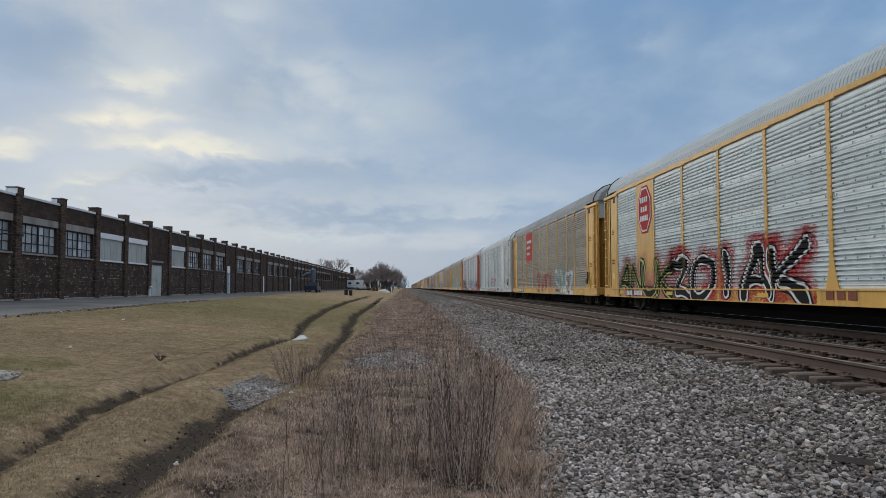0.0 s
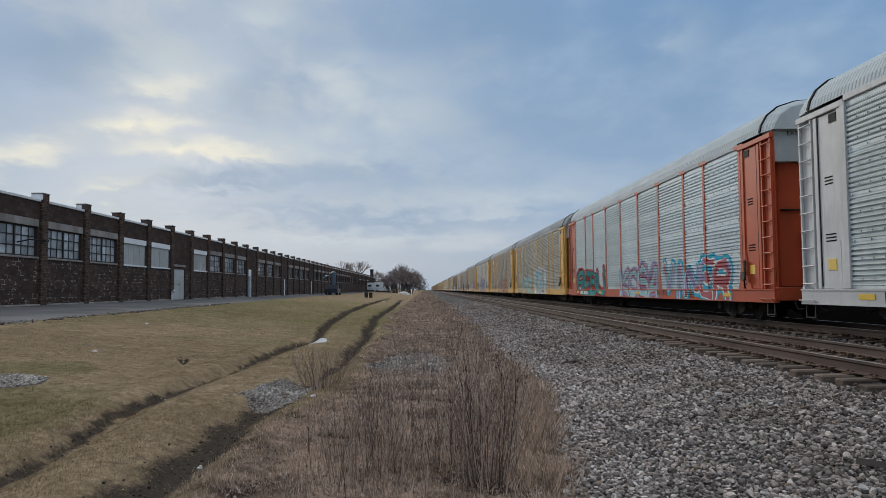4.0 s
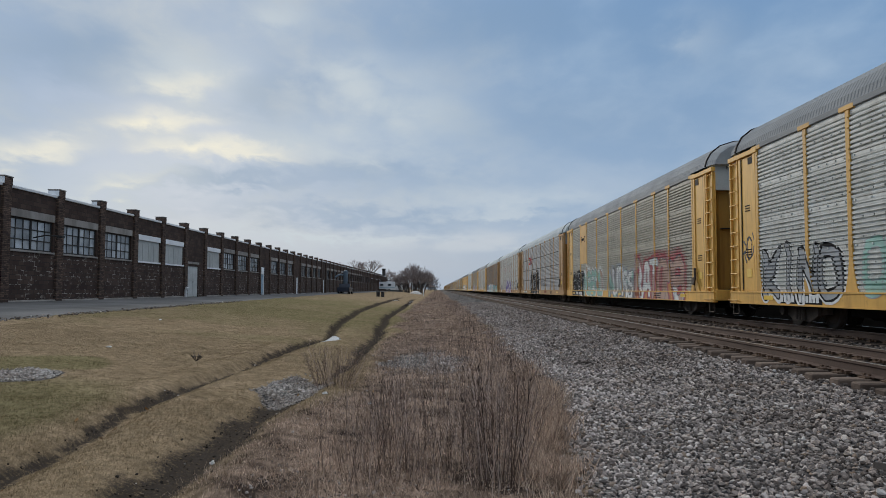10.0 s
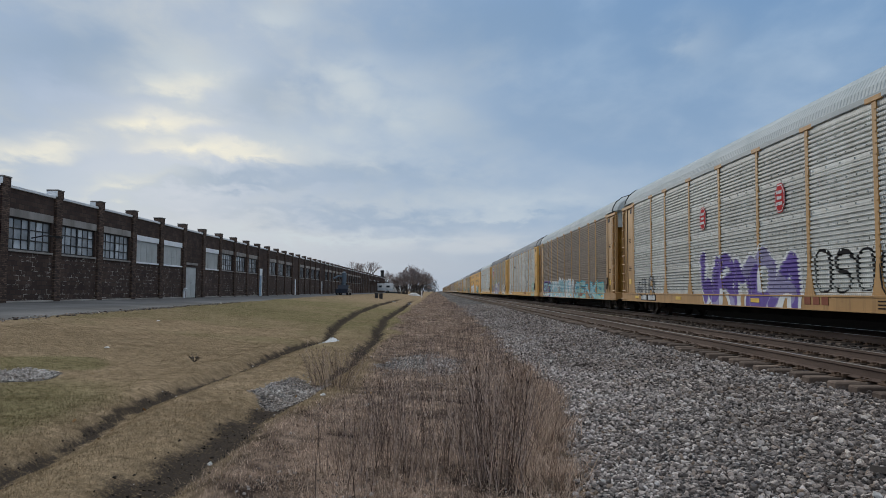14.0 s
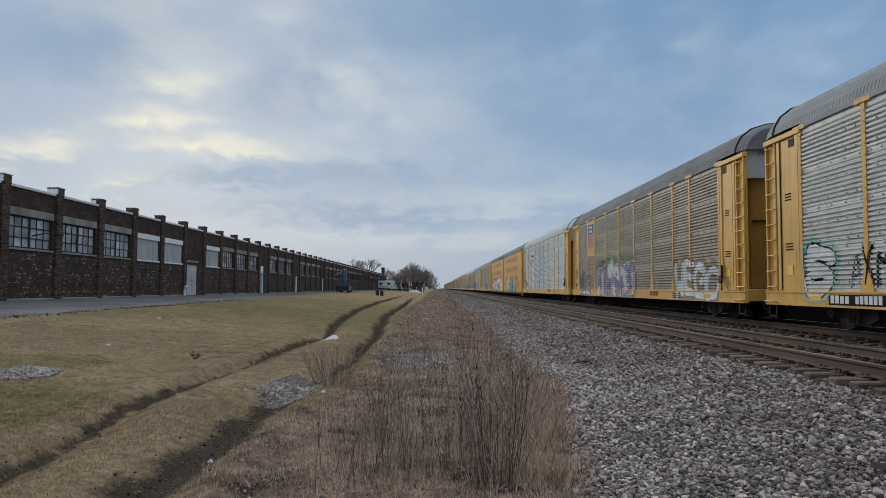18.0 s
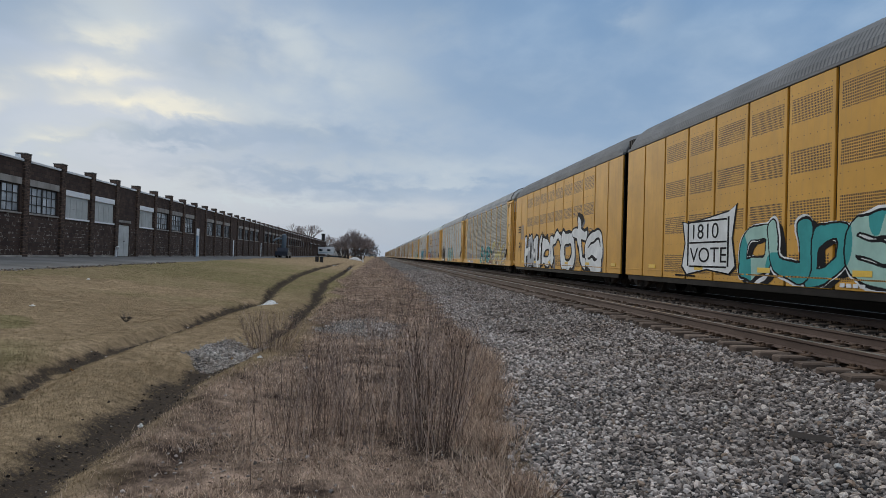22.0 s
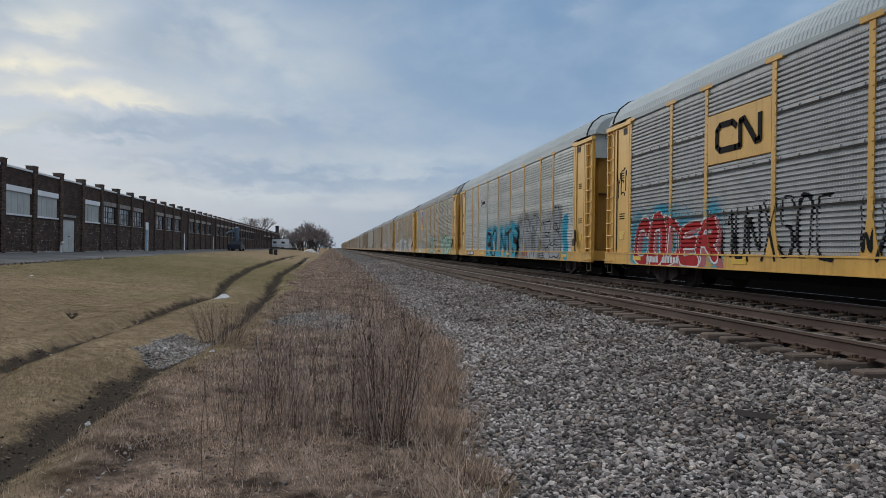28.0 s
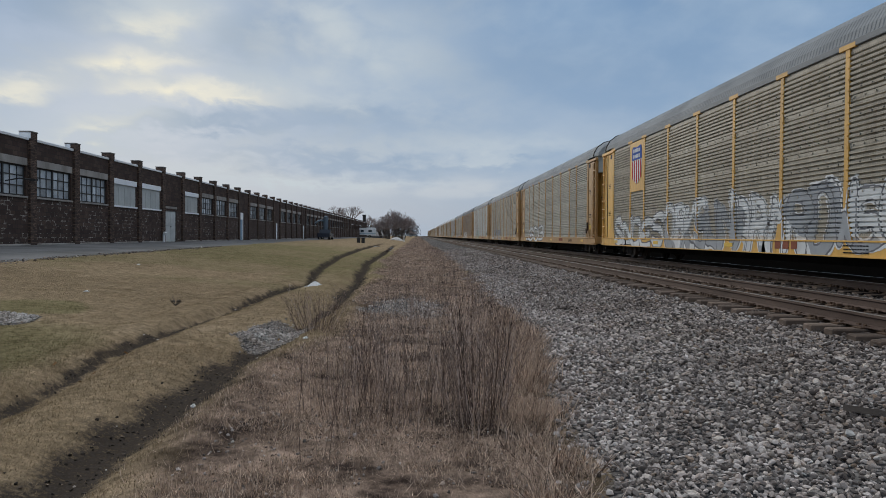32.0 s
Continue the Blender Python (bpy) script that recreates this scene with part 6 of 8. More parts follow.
def rack_car(label, sheet="tan", frame="yellow", roof="g", style="posts", plates=(), seed=1, near=True):
    """A covered rack car for automobiles, with all its parts."""
    car = thing("autorack_car", label, "rail car", group="cars of the freight train")
    paint = {"yellow": YELLOW, "old": YELLOW_OLD, "white": WHITE_CAR, "orange": ORANGE_CAR}[frame]
    worn = YELLOW_WORN if frame == "yellow" else paint          # the ends and the sill are dirtier than the posts
    plated = dict(plates)
    for si, sp in enumerate(SIDE_POSE if near else SIDE_POSE[:1]):
        for k, w in enumerate(BAYS):
            y = (POSTS[k] + POSTS[k + 1]) / 2
            if style == "white" and k in (1, 7):
                part("blank_panel", plate_mesh(w, SILL1 + 0.003, TOP, 0.02), paint, car, at=sp @ pose(0, y, 0))
                continue
            part("side_sheet", sheet_mesh(w, sheet == "grey"), SHEETS[sheet], car, at=sp @ pose(0, y, 0))
            if si == 0 and k in plated:
                z0, z1, pm = plated[k]
                PLATED.setdefault(car.name, []).append((y - w / 2, y + w / 2, z0, z1))
                part("sign_plate", plate_mesh(round(w - 0.17, 3), z0, z1), pm, car, at=pose(0, y, 0))
        pm = flat_post_mesh() if style == "white" else post_mesh()
        for k, y in enumerate(POSTS):
            part("side_post", pm, paint, car, at=sp @ pose(0, y, 0))
    if not near:
        part("far_side", cast("farside", "far_side", lambda g: g.box(SIDE - 0.08, SIDE, -11.6, 11.6, SILL1, TOP)), SHEETS[sheet], car)
    turn = pose(0, 0, 0, 0, 0, 180)

    def flipped(key, name, build):
        """The same part for the other hand."""
        def other(g):
            build(g)
            g.v = [(-x, y, z) for x, y, z in g.v]
            g.f = [tuple(reversed(f)) for f in g.f]
        return cast(key + "_other", name, other)

    for ends, ep in ((0, pose(0, 0, 0)), (1, turn)):
        part("end_frame", cast("eframe", "end_frame", end_frame), worn, car, at=ep)
        part("end_frame", flipped("eframe", "end_frame", end_frame), worn, car, at=ep)
        part("end_door", cast("edoor", "end_door", end_door), SHADED_END_PAINT if worn is not paint or frame == "old" else paint, car, at=ep)
        part("end_door", flipped("edoor", "end_door", end_door), SHADED_END_PAINT if worn is not paint or frame == "old" else paint, car, at=ep)
        cowl = part("end_cowl", cast("ecowl", "end_cowl", end_cowl), ROOFS["g" if seed % 3 == 0 else "w"], car, "grey end cowl", at=ep)
        if near:
            part("words", words_mesh("excess", "EXCESS HEIGHT CAR", 0.17), spray("black", SPRAY["black"]), cowl, "black words on the cowl", at=pose(-1.05, -HALF + 0.214, 5.02, 90, 0, 0))
            part("access_panel", cast("apanel", "access_panel", access_panel), SHADED_END_PAINT if worn is not paint or frame == "old" else paint, car, at=ep)
            part("door_seam", cast("dseam", "door_seam", door_seam), BLACK_STEEL, car, "dark seam of an end door", at=ep)
        if near:
            part("corner_step", cast("estep", "corner_step", end_step), WHEEL, car, at=ep)
            part("corner_step", flipped("estep", "corner_step", end_step), WHEEL, car, at=ep)
            for q, fn in (("grab_iron", grab_iron), ("end_beam", end_beam)):
                part(q, cast(q, q, fn), worn, car, at=ep)
                part(q, flipped(q, q, fn), worn, car, at=ep)
            part("coupler", cast("coupler", "coupler", coupler), UNDER, car, at=ep)
            for x in (-1, 1):
                part("ladder", ladder_mesh(), worn, car, at=ep @ pose(x * (SIDE - 0.02), -HALF + 0.42, 0, 0, 0, 0 if x < 0 else 180))
        part("roof_rim", cast("rim", "roof_rim", roof_rim), BLACK_STEEL, car, "black roof edge", at=ep)
        for q in ("door_slot",):
            part(q, cast(q, q, door_slot), BLACK_STEEL, car, "dark door slot and recess shade", at=ep)
            part(q, flipped(q, q, door_slot), BLACK_STEEL, car, "dark door slot and recess shade", at=ep)
    if near:
        part("brake_hose", cast("brake", "brake_hose", brake_gear), UNDER, car)
        part("hand_brake", cast("handbrake", "hand_brake", hand_brake), WHEEL, car)
    part("roof", roof_mesh(HALF - 0.05, 0.135 if near else 0.6), ROOFS[roof], car, "ribbed galvanised roof")
    for sp in SIDE_POSE:
        part("eave_rail", cast("eave", "eave_rail", lambda g: g.box(-SIDE - 0.03, -SIDE + 0.08, -11.6, 11.6, TOP + 0.003, 5.17, 0, 0.012)), paint if sheet == "light" else ROOFS[roof], car, at=sp)
        part("side_sill", cast("sill", "side_sill", lambda g: (g.box(-SIDE - 0.03, -SIDE + 0.10, -HALF + 0.08, HALF - 0.08, SILL0, SILL1, 0, 0.012), g.box(-SIDE - 0.05, -SIDE - 0.031, -HALF + 0.08, HALF - 0.08, SILL1 - 0.04, SILL1 - 0.005), g.box(-SIDE - 0.05, -SIDE - 0.031, -HALF + 0.08, HALF - 0.08, SILL0 + 0.005, SILL0 + 0.03))), worn, car, at=sp)
    part("underframe", cast("under", "underframe", underframe(HALF)), UNDER, car)
    for y in (-10.06, 10.06):
        truck(car, y)
    lettering(car, seed)
    return car


MAX_HALF, MAX_W = 10.6, 1.765
HOLES = None


def holed_paint():
    """Golden paint with punched ventilation fields."""
    m = Mat("punched_golden_paint")
    x, y, z = m.xyz()
    n1, n2 = m.noise(0.9, 6, 0.6), m.noise(40, 3, 0.6)
    streak = m.noise(3.2, 5, 0.62, (2.2, 2.2, 0.16))
    a = (0.56, 0.285, 0.040)
    c = m.mix(m.ramp(n1, (0.3, 0.0), (0.7, 1.0)), tuple(v * 0.86 for v in a), tuple(v * 1.1 for v in a))
    c = m.mix(m.math("MULTIPLY", m.ramp(streak, (0.52, 0.0), (0.75, 1.0)), 0.35), c, (0.33, 0.2, 0.07))

    def stripe(v, f, part_):
        return m.math("LESS_THAN", m.math("FRACT", m.math("MULTIPLY", v, f)), part_)

    hole = m.math("MULTIPLY", stripe(y, 19.0, 0.64), stripe(z, 17.0, 0.66))
    field = m.math("MULTIPLY", m.math("LESS_THAN", m.math("ABSOLUTE", y), 0.72), 1.0)
    zone = None
    for zc in (1.0, 2.2, 3.32, 4.46):
        b = m.math("LESS_THAN", m.math("ABSOLUTE", m.math("SUBTRACT", z, zc)), 0.27)
        zone = b if zone is None else m.math("MAXIMUM", zone, b)
    c = m.mix(m.math("MULTIPLY", m.math("MULTIPLY", hole, field), zone), c, (0.03, 0.02, 0.012))
    dots = m.math("MULTIPLY", stripe(y, 4.2, 0.10), stripe(m.math("ADD", z, 0.02), 3.1, 0.075))
    c = m.mix(dots, c, (0.05, 0.035, 0.02))
    return m.done(m.varied(c, 0.05), 0.62, 0.0, n2, 0.1, 0.004, 0.12)


def max_panel(g):
    g.box(-SIDE, -SIDE + 0.06, -MAX_W / 2 + 0.045, MAX_W / 2 - 0.045, SILL0, 5.08, 0, 0.012)
    g.box(-SIDE - 0.008, -SIDE, -MAX_W / 2 + 0.05, MAX_W / 2 - 0.05, SILL0 + 0.20, SILL0 + 0.235, 0, 0.003)


def max_unit(label, front, seed):
    """One unit of an articulated rack car: flat punched panels between dark slots."""
    global HOLES
    HOLES = HOLES or holed_paint()
    car = thing("articulated_autorack_car", label, "rail car", group="cars of the freight train")
    for sp in SIDE_POSE:
        part("inner_wall", cast("maxin", "inner_wall", lambda g: g.box(-SIDE + 0.07, -SIDE + 0.12, -MAX_HALF + 0.1, MAX_HALF - 0.1, SILL0 + 0.02, 5.1)), BLACK_STEEL, car, at=sp)
        part("lower_beam", cast("maxbeam", "lower_beam", lambda g: g.box(-SIDE + 0.02, -SIDE + 0.14, -MAX_HALF + 0.3, MAX_HALF - 0.3, SILL0 - 0.16, SILL0 - 0.005)), UNDER, car, at=sp)
        for k in range(12):
            y = -MAX_W * 5.5 + MAX_W * k
            part("side_panel", cast("maxp", "side_panel", max_panel), YELLOW_MAX if k < 2 or k > 9 else HOLES, car, at=sp @ pose(0, y, 0))
        part("eave_rail", cast("maxeave", "eave_rail", lambda g: g.box(-SIDE - 0.02, -SIDE + 0.1, -MAX_HALF + 0.05, MAX_HALF - 0.05, 5.09, 5.18, 0, 0.01)), ROOFS["d"], car, at=sp)
    part("roof", roof_mesh(MAX_HALF - 0.04), ROOFS["d"], car, "ribbed grey roof")
    part("underframe", cast("maxunder", "underframe", underframe(MAX_HALF)), UNDER, car)
    joint = 1 if front else -1
    for s in (-1, 1):
        ep = pose(0, 0, 0) if s < 0 else pose(0, 0, 0, 0, 0, 180)
        if s == joint:
            part("bellows", cast("bellows", "bellows", lambda g: [g.box(-1.35 + 0.03 * (k % 2), 1.35 - 0.03 * (k % 2), -MAX_HALF - 0.24 + 0.08 * k, -MAX_HALF - 0.17 + 0.08 * k, 0.9, 5.6) for k in range(4)]), BLACK_STEEL, car, "black bellows", at=ep)
        else:
            part("end_wall", cast("maxend", "end_wall", lambda g: (g.box(-1.45, 1.45, -MAX_HALF + 0.0, -MAX_HALF + 0.08, 0.95, 5.1, 0, 0.02), g.box(-1.2, 1.2, -MAX_HALF - 0.05, -MAX_HALF, 1.1, 4.7, 0, 0.02))), YELLOW_MAX, car, at=ep)
            for x in (-1, 1):
                part("ladder", ladder_mesh(), YELLOW_MAX, car, at=ep @ pose(x * (SIDE - 0.04), -MAX_HALF - 0.28, 0, 0, 0, 0 if x < 0 else 180))
            part("coupler", cast("maxcoup", "coupler", lambda g: (g.box(-0.22, 0.22, -MAX_HALF - 0.2, -MAX_HALF + 1, 0.55, 0.9), g.box(-0.13, 0.13, -MAX_HALF - 0.8, -MAX_HALF - 0.2, 0.66, 0.9, 0, 0.04))), UNDER, car, at=ep)
            part("corner_step", cast("maxstep", "corner_step", lambda g: (g.box(-SIDE, -SIDE + 0.05, -MAX_HALF - 0.55, -MAX_HALF, 0.2, 0.9), g.box(-SIDE, SIDE, -MAX_HALF - 0.55, -MAX_HALF - 0.02, 0.75, 0.92))), YELLOW_MAX, car, at=ep)
    for y in (-8.0, 10.0):
        truck(car, y)
    g, r = Geo(), random.Random(seed)
    for k in range(12):
        y = -MAX_W * 5.5 + MAX_W * k
        if k % 2 == 0:
            g.box(-SIDE - 0.014, -SIDE - 0.002, y - 0.28, y + 0.28, SILL0 + 0.28, SILL0 + 0.40, 1)
    bars(g, 6.0, 4.6, SILL0 + 0.08, 9, 0.05, 0, r, -SIDE - 0.022)
    bars(g, -2.0, -2.8, SILL0 + 0.06, 4, 0.08, 2, r, -SIDE - 0.022)
    part("stencil", g.mesh("stencil", spray("black", SPRAY["black"]), TAB, spray("white", SPRAY["white"])), None, car, "stencilled marks and yellow reflector tabs")
    return car


YP = YELLOW
RED_PLATE = car_paint("red_sign_plate", (0.46, 0.085, 0.055), amount=0.5)
CARS = []


def build_train():
    """The cars in the order in which they pass."""
    def rack(label, **kw):
        c = rack_car(label, seed=len(CARS) + 1, **kw)
        CARS.append(c)
        return c

    c = rack("autorack with pale silver sheets and yellow posts, black and red graffiti", sheet="light", roof="w", plates=((7, (SILL1 + 0.1, TOP - 0.02, YP)),))
    emblem(c, "octagon", POSTS[7] + 0.95, 1.9, 2.9, 5.0)
    graffiti(c, 11.4, 5.2, 0.58, 2.05, "ANUK", "black", "lime", "black", 0.12, 2, halo_w=0.05, line_w=0.07, mist="pink")
    graffiti(c, 5.2, -3.3, 0.58, 2.05, "ZOIAK", "black", "white", "black", 0.14, 3, halo_w=0.04, line_w=0.07, mist="red")
    c = rack("autorack with dusty tan sheets, yellow posts and a red sign", sheet="tan", plates=((6, (2.85, TOP - 0.02, RED_PLATE)),))
    emblem(c, "lines", POSTS[6] + 1.4, 2.5, 2.95, 4.95)
    graffiti(c, 2.7, -3.2, 0.7, 1.95, "GNARR", "flesh", "rust", None, 0.15, 4, line_w=0.05, second="pink")
    graffiti(c, -3.8, -8.4, 0.62, 1.95, "SOXEZ", "mint", "grey", "silver", 0.15, 5, line_w=0.035, second="white")
    c = rack("white autorack with silver sheets", sheet="light", frame="white", roof="w", style="white")
    graffiti(c, 1.8, -2.7, 1.1, 2.0, "SROM", "flesh", "pink", None, 0.06, 6, posts=False, line_w=0.03)
    graffiti(c, -6.2, -8.0, 1.1, 2.0, "BA", "white", "white", None, 0.015, 66, posts=False, line_w=0.01)
    graffiti(c, 4.5, -3.5, 0.58, 0.92, "UNSOWA", "rust", "white", None, 0.05, 67, posts=False, line_w=0.02)
    c = rack("autorack with orange-red frame and pale sheets, teal graffiti", sheet="pale", frame="orange", roof="w")
    graffiti(c, 11.2, 4.6, 0.6, 2.0, "REBU", "teal", "black", "red", 0.16, 7)
    graffiti(c, 1.5, -4.0, 0.6, 1.9, "KOSA", "ice", "red", "lilac", 0.17, 8, line_w=0.05)
    graffiti(c, -4.6, -10.8, 0.6, 1.9, "VINER", "pink", "white", "cyan", 0.14, 68, second="lilac")
    c = rack("autorack with grey-brown sheets, yellow posts and ice-blue graffiti", sheet="dust", roof="g")
    emblem(c, "small_yellow", POSTS[6] + 1.3, 1.8, 3.0, 4.1)
    graffiti(c, 7.2, 1.4, 0.62, 2.0, "SMOE", "mint", "ice", "silver", 0.20, 9, line_w=0.04, second="ice")
    graffiti(c, 0.0, -5.6, 0.58, 2.5, "OKSBR", "ice", "grey", "white", 0.19, 10, line_w=0.035, halo_w=0.10, second="white", shadow="ice")
    c = rack("autorack with dusty tan sheets and a green emblem", sheet="tan", roof="g", plates=((7, (3.2, TOP - 0.02, YP)),))
    emblem(c, "diamond", POSTS[7] + 0.95, 1.8, 3.6, 4.9)
    graffiti(c, 10.9, 7.4, 0.97, 1.75, "TRUK", "mint", "mint", None, 0.02, 11, line_w=0.012)
    graffiti(c, 4.4, 2.5, 1.45, 2.05, "MINK", "white", "white", None, 0.02, 111, line_w=0.012)
    graffiti(c, 7.0, 5.2, 0.6, 1.5, "SE", "rust", "pink", None, 0.05, 112)
    graffiti(c, 1.9, -8.4, 0.58, 2.15, "CHONOGO", "flesh", "rust", "rust", 0.17, 12, line_w=0.05, halo_w=0.05, shadow="rust")
    c = rack("autorack with silver sheets and purple and teal graffiti", sheet="silver", roof="g")
    graffiti(c, 11.3, 7.4, 0.75, 2.1, "KINO", "silver", "black", "white", 0.12, 13, line_w=0.06, halo_w=0.05)
    graffiti(c, 6.5, 4.2, 0.95, 2.1, "OBO", "mint", "silver", None, 0.16, 113, line_w=0.02)
    graffiti(c, 3.2, -4.9, 0.58, 2.35, "CNRNAS", "cyan", "white", "purple", 0.15, 14, halo_w=0.16, second="lilac", line_w=0.03, shadow="purple", mist="pink")
    graffiti(c, -7.05, -8.85, 0.97, 2.1, "TB", "teal", "black", None, 0.13, 15)
    c = rack("autorack with grey-brown sheets, a yellow sign plate and mint graffiti", sheet="dust", roof="g", plates=((7, (2.6, TOP - 0.02, YP)),))
    emblem(c, "small", POSTS[7] + 0.95, 1.5, 3.6, 4.6)
    graffiti(c, 11.5, 8.0, 0.6, 2.0, "GASE", "black", "white", "black", 0.2, 16, line_w=0.04)
    graffiti(c, 7.8, 2.8, 0.6, 2.2, "NSERO", "mint", "grey", "white", 0.15, 17, second="flesh", line_w=0.035)
    graffiti(c, 1.2, -3.6, 0.58, 2.1, "NUTRS", "white", "black", "silver", 0.15, 18, second="mint", line_w=0.04, shadow="grey")
    graffiti(c, -4.0, -10.6, 0.58, 2.3, "RATOMB", "flesh", "grey", "pink", 0.15, 118, second="white", line_w=0.04, mist="pink")
    c = rack("autorack with dark grey sheets and red painted shapes", sheet="grey", frame="old", roof="w")
    emblem(c, "redblocks", POSTS[6] + 1.4, 2.5, 3.2, 4.35)
    graffiti(c, 5.4, -0.2, 0.58, 2.5, "OOUR", "black", "white", "black", 0.26, 19, line_w=0.05, halo_w=0.10)
    graffiti(c, -2.0, -5.0, 1.3, 1.9, "MIGO", "black", "grey", None, 0.02, 20, line_w=0.01)
    c = rack("autorack with silver sheets, small red marks and purple graffiti", sheet="silver", frame="old", roof="w")
    for q in (5, 3):
        emblem(c, "octagon", POSTS[q] + 1.4, 0.7, 3.05, 3.95)
    graffiti(c, 3.0, -3.6, 0.58, 2.2, "WRMOA", "purple", "lilac", "white", 0.19, 21, line_w=0.04, halo_w=0.10, shadow="white", second="lilac")
    graffiti(c, -4.4, -10.4, 0.9, 2.1, "OSOOVOO", "black", "black", None, 0.022, 22, line_w=0.012)
    graffiti(c, 11.0, 8.5, 0.7, 1.7, "NIR", "silver", "black", None, 0.08, 23)
    c = rack("autorack with rust-brown sheets and light blue graffiti along its foot", sheet="brown", frame="old", roof="w")
    graffiti(c, 11.3, 7.6, 0.6, 1.7, "BOO", "ice", "black", "purple", 0.17, 24)
    graffiti(c, 7.4, -2.0, 0.58, 1.75, "KBSORMEX", "ice", "cyan", "white", 0.18, 25, second="white", line_w=0.03)
    graffiti(c, -2.5, -11.0, 0.58, 1.6, "SENKB", "ice", "cyan", None, 0.18, 26, second="mint")
    c = rack("autorack with silver sheets and small black tags", sheet="silver", roof="g")
    emblem(c, "small", POSTS[6] + 1.0, 1.7, 3.3, 4.2)
    graffiti(c, 11.4, 10.2, 0.95, 2.0, "S", "white", "black", "mint", 0.28, 27, line_w=0.04)
    graffiti(c, 9.6, 8.1, 0.95, 1.9, "AXM", "black", "black", None, 0.016, 127, line_w=0.01)
    graffiti(c, -9.4, -11.5, 0.6, 1.9, "SO", "mint", "white", None, 0.2, 128, line_w=0.04)
    graffiti(c, -4.8, -6.3, 0.95, 2.1, "AXS", "black", "black", None, 0.02, 28, line_w=0.01)
    c = rack("dusty tan autorack with a shield emblem and purple and green graffiti", sheet="tan", roof="d", plates=((7, (2.9, TOP - 0.02, YP)),))
    emblem(c, "shield", POSTS[7] + 0.95, 1.75, 3.0, 5.0)
    graffiti(c, 11.3, 8.2, 0.6, 1.9, "WORE", "silver", "teal", "pink", 0.12, 29, second="teal", line_w=0.04)
    graffiti(c, -7.2, -11.4, 0.6, 2.0, "WEGO", "white", "grey", "tan", 0.17, 129, line_w=0.04)
    graffiti(c, 5.9, 4.1, 1.2, 2.6, "O", "black", "black", None, 0.015, 130, line_w=0.012)
    graffiti(c, 6.2, -1.5, 0.6, 2.35, "LEMORAGS", "lilac", "black", "white", 0.17, 30, second="white", line_w=0.03, halo_w=0.07, mist="green", shadow="purple")
    c = rack("autorack with clean pale blue sheets and yellow posts", sheet="pale", roof="w")
    emblem(c, "boxed", POSTS[6] + 1.4, 2.5, 3.5, 4.5)
    graffiti(c, 11.5, 9.5, 0.97, 1.9, "WH", "silver", "black", None, 0.07, 31, line_w=0.05)
    # the articulated pair
    c = max_unit("front unit of a golden yellow articulated autorack with teal graffiti", True, 32)
    CARS.append(c)
    banner(c, 5.5, 2.3, 0.78, 2.45)
    graffiti(c, 1.9, -3.6, 0.75, 2.0, "DUDE", "teal", "black", "white", 0.24, 34, flat=True, line_w=0.05, halo_w=0.03, second="mint", shadow="black")
    graffiti(c, -5.4, -8.2, 1.2, 2.0, "UNB", "black", "black", None, 0.02, 35, flat=True, line_w=0.01)
    c = max_unit("rear unit of a golden yellow articulated autorack with tall white graffiti", False, 36)
    CARS.append(c)
    g = Geo()
    g.box(-SIDE - 0.006, -SIDE - 0.001, 7.95, 8.75, 2.3, 3.2, 0)
    for k in range(3):
        g.box(-SIDE - 0.010, -SIDE - 0.002, 8.85, 9.6, 2.75 + 0.16 * k, 2.83 + 0.16 * k, 1)
    part("faded_emblem", g.mesh("faded_emblem", spray("tan", SPRAY["tan"]), spray("black", SPRAY["black"])), None, c, "faded painted patch with dark bars")
    graffiti(c, 7.2, 3.0, 0.6, 2.3, "HOBU", "white", "black", "black", 0.20, 37, flat=True, line_w=0.05, halo_w=0.1, shadow="black", second="silver")
    graffiti(c, 2.7, -8.2, 0.58, 3.05, "orate", "white", "black", "black", 0.155, 38, flat=True, line_w=0.07, halo_w=0.08, shadow="grey")
    graffiti(c, 9.4, 8.4, 1.5, 2.1, "PB", "black", "black", None, 0.02, 39, flat=True, line_w=0.012)
    c = rack("autorack with grey-brown sheets and teal and pale yellow graffiti", sheet="dust", roof="g")
    graffiti(c, 1.4, -4.8, 0.6, 2.2, "SINEC", "teal", "black", "white", 0.15, 40, line_w=0.05, halo_w=0.05, second="mint", shadow="black")
    graffiti(c, -5.1, -10.8, 0.58, 2.25, "CHRE", "yellow", "grey", "white", 0.18, 41, line_w=0.035, halo_w=0.05, shadow="grey", second="tan")
    graffiti(c, 10.5, 6.0, 0.6, 1.6, "SBO", "lilac", "yellow", None, 0.12, 42)
    c = rack("autorack with silver sheets and a block of black graffiti", sheet="silver", roof="g")
    graffiti(c, 10.9, 6.9, 0.62, 2.3, "SRAKE", "black", "silver", "black", 0.2, 43, line_w=0.03)
    graffiti(c, 3.2, -2.6, 0.58, 2.3, "KENCR", "mint", "teal", "black", 0.15, 44, line_w=0.05, halo_w=0.06, shadow="black", second="ice")
    c = rack("dark grey autorack with a yellow sign plate and red graffiti", sheet="grey", roof="w", plates=((6, (3.1, 4.3, YP)),))
    emblem(c, "blackblocks", POSTS[6] + 1.4, 2.4, 3.1, 4.3)
    graffiti(c, 11.2, 6.4, 0.6, 1.95, "CODER", "red", "white", None, 0.17, 45, line_w=0.05, shadow="pink", mist="cyan")
    graffiti(c, 6.3, 2.3, 0.7, 2.3, "MUNXSOE", "black", "black", None, 0.022, 46, line_w=0.015)
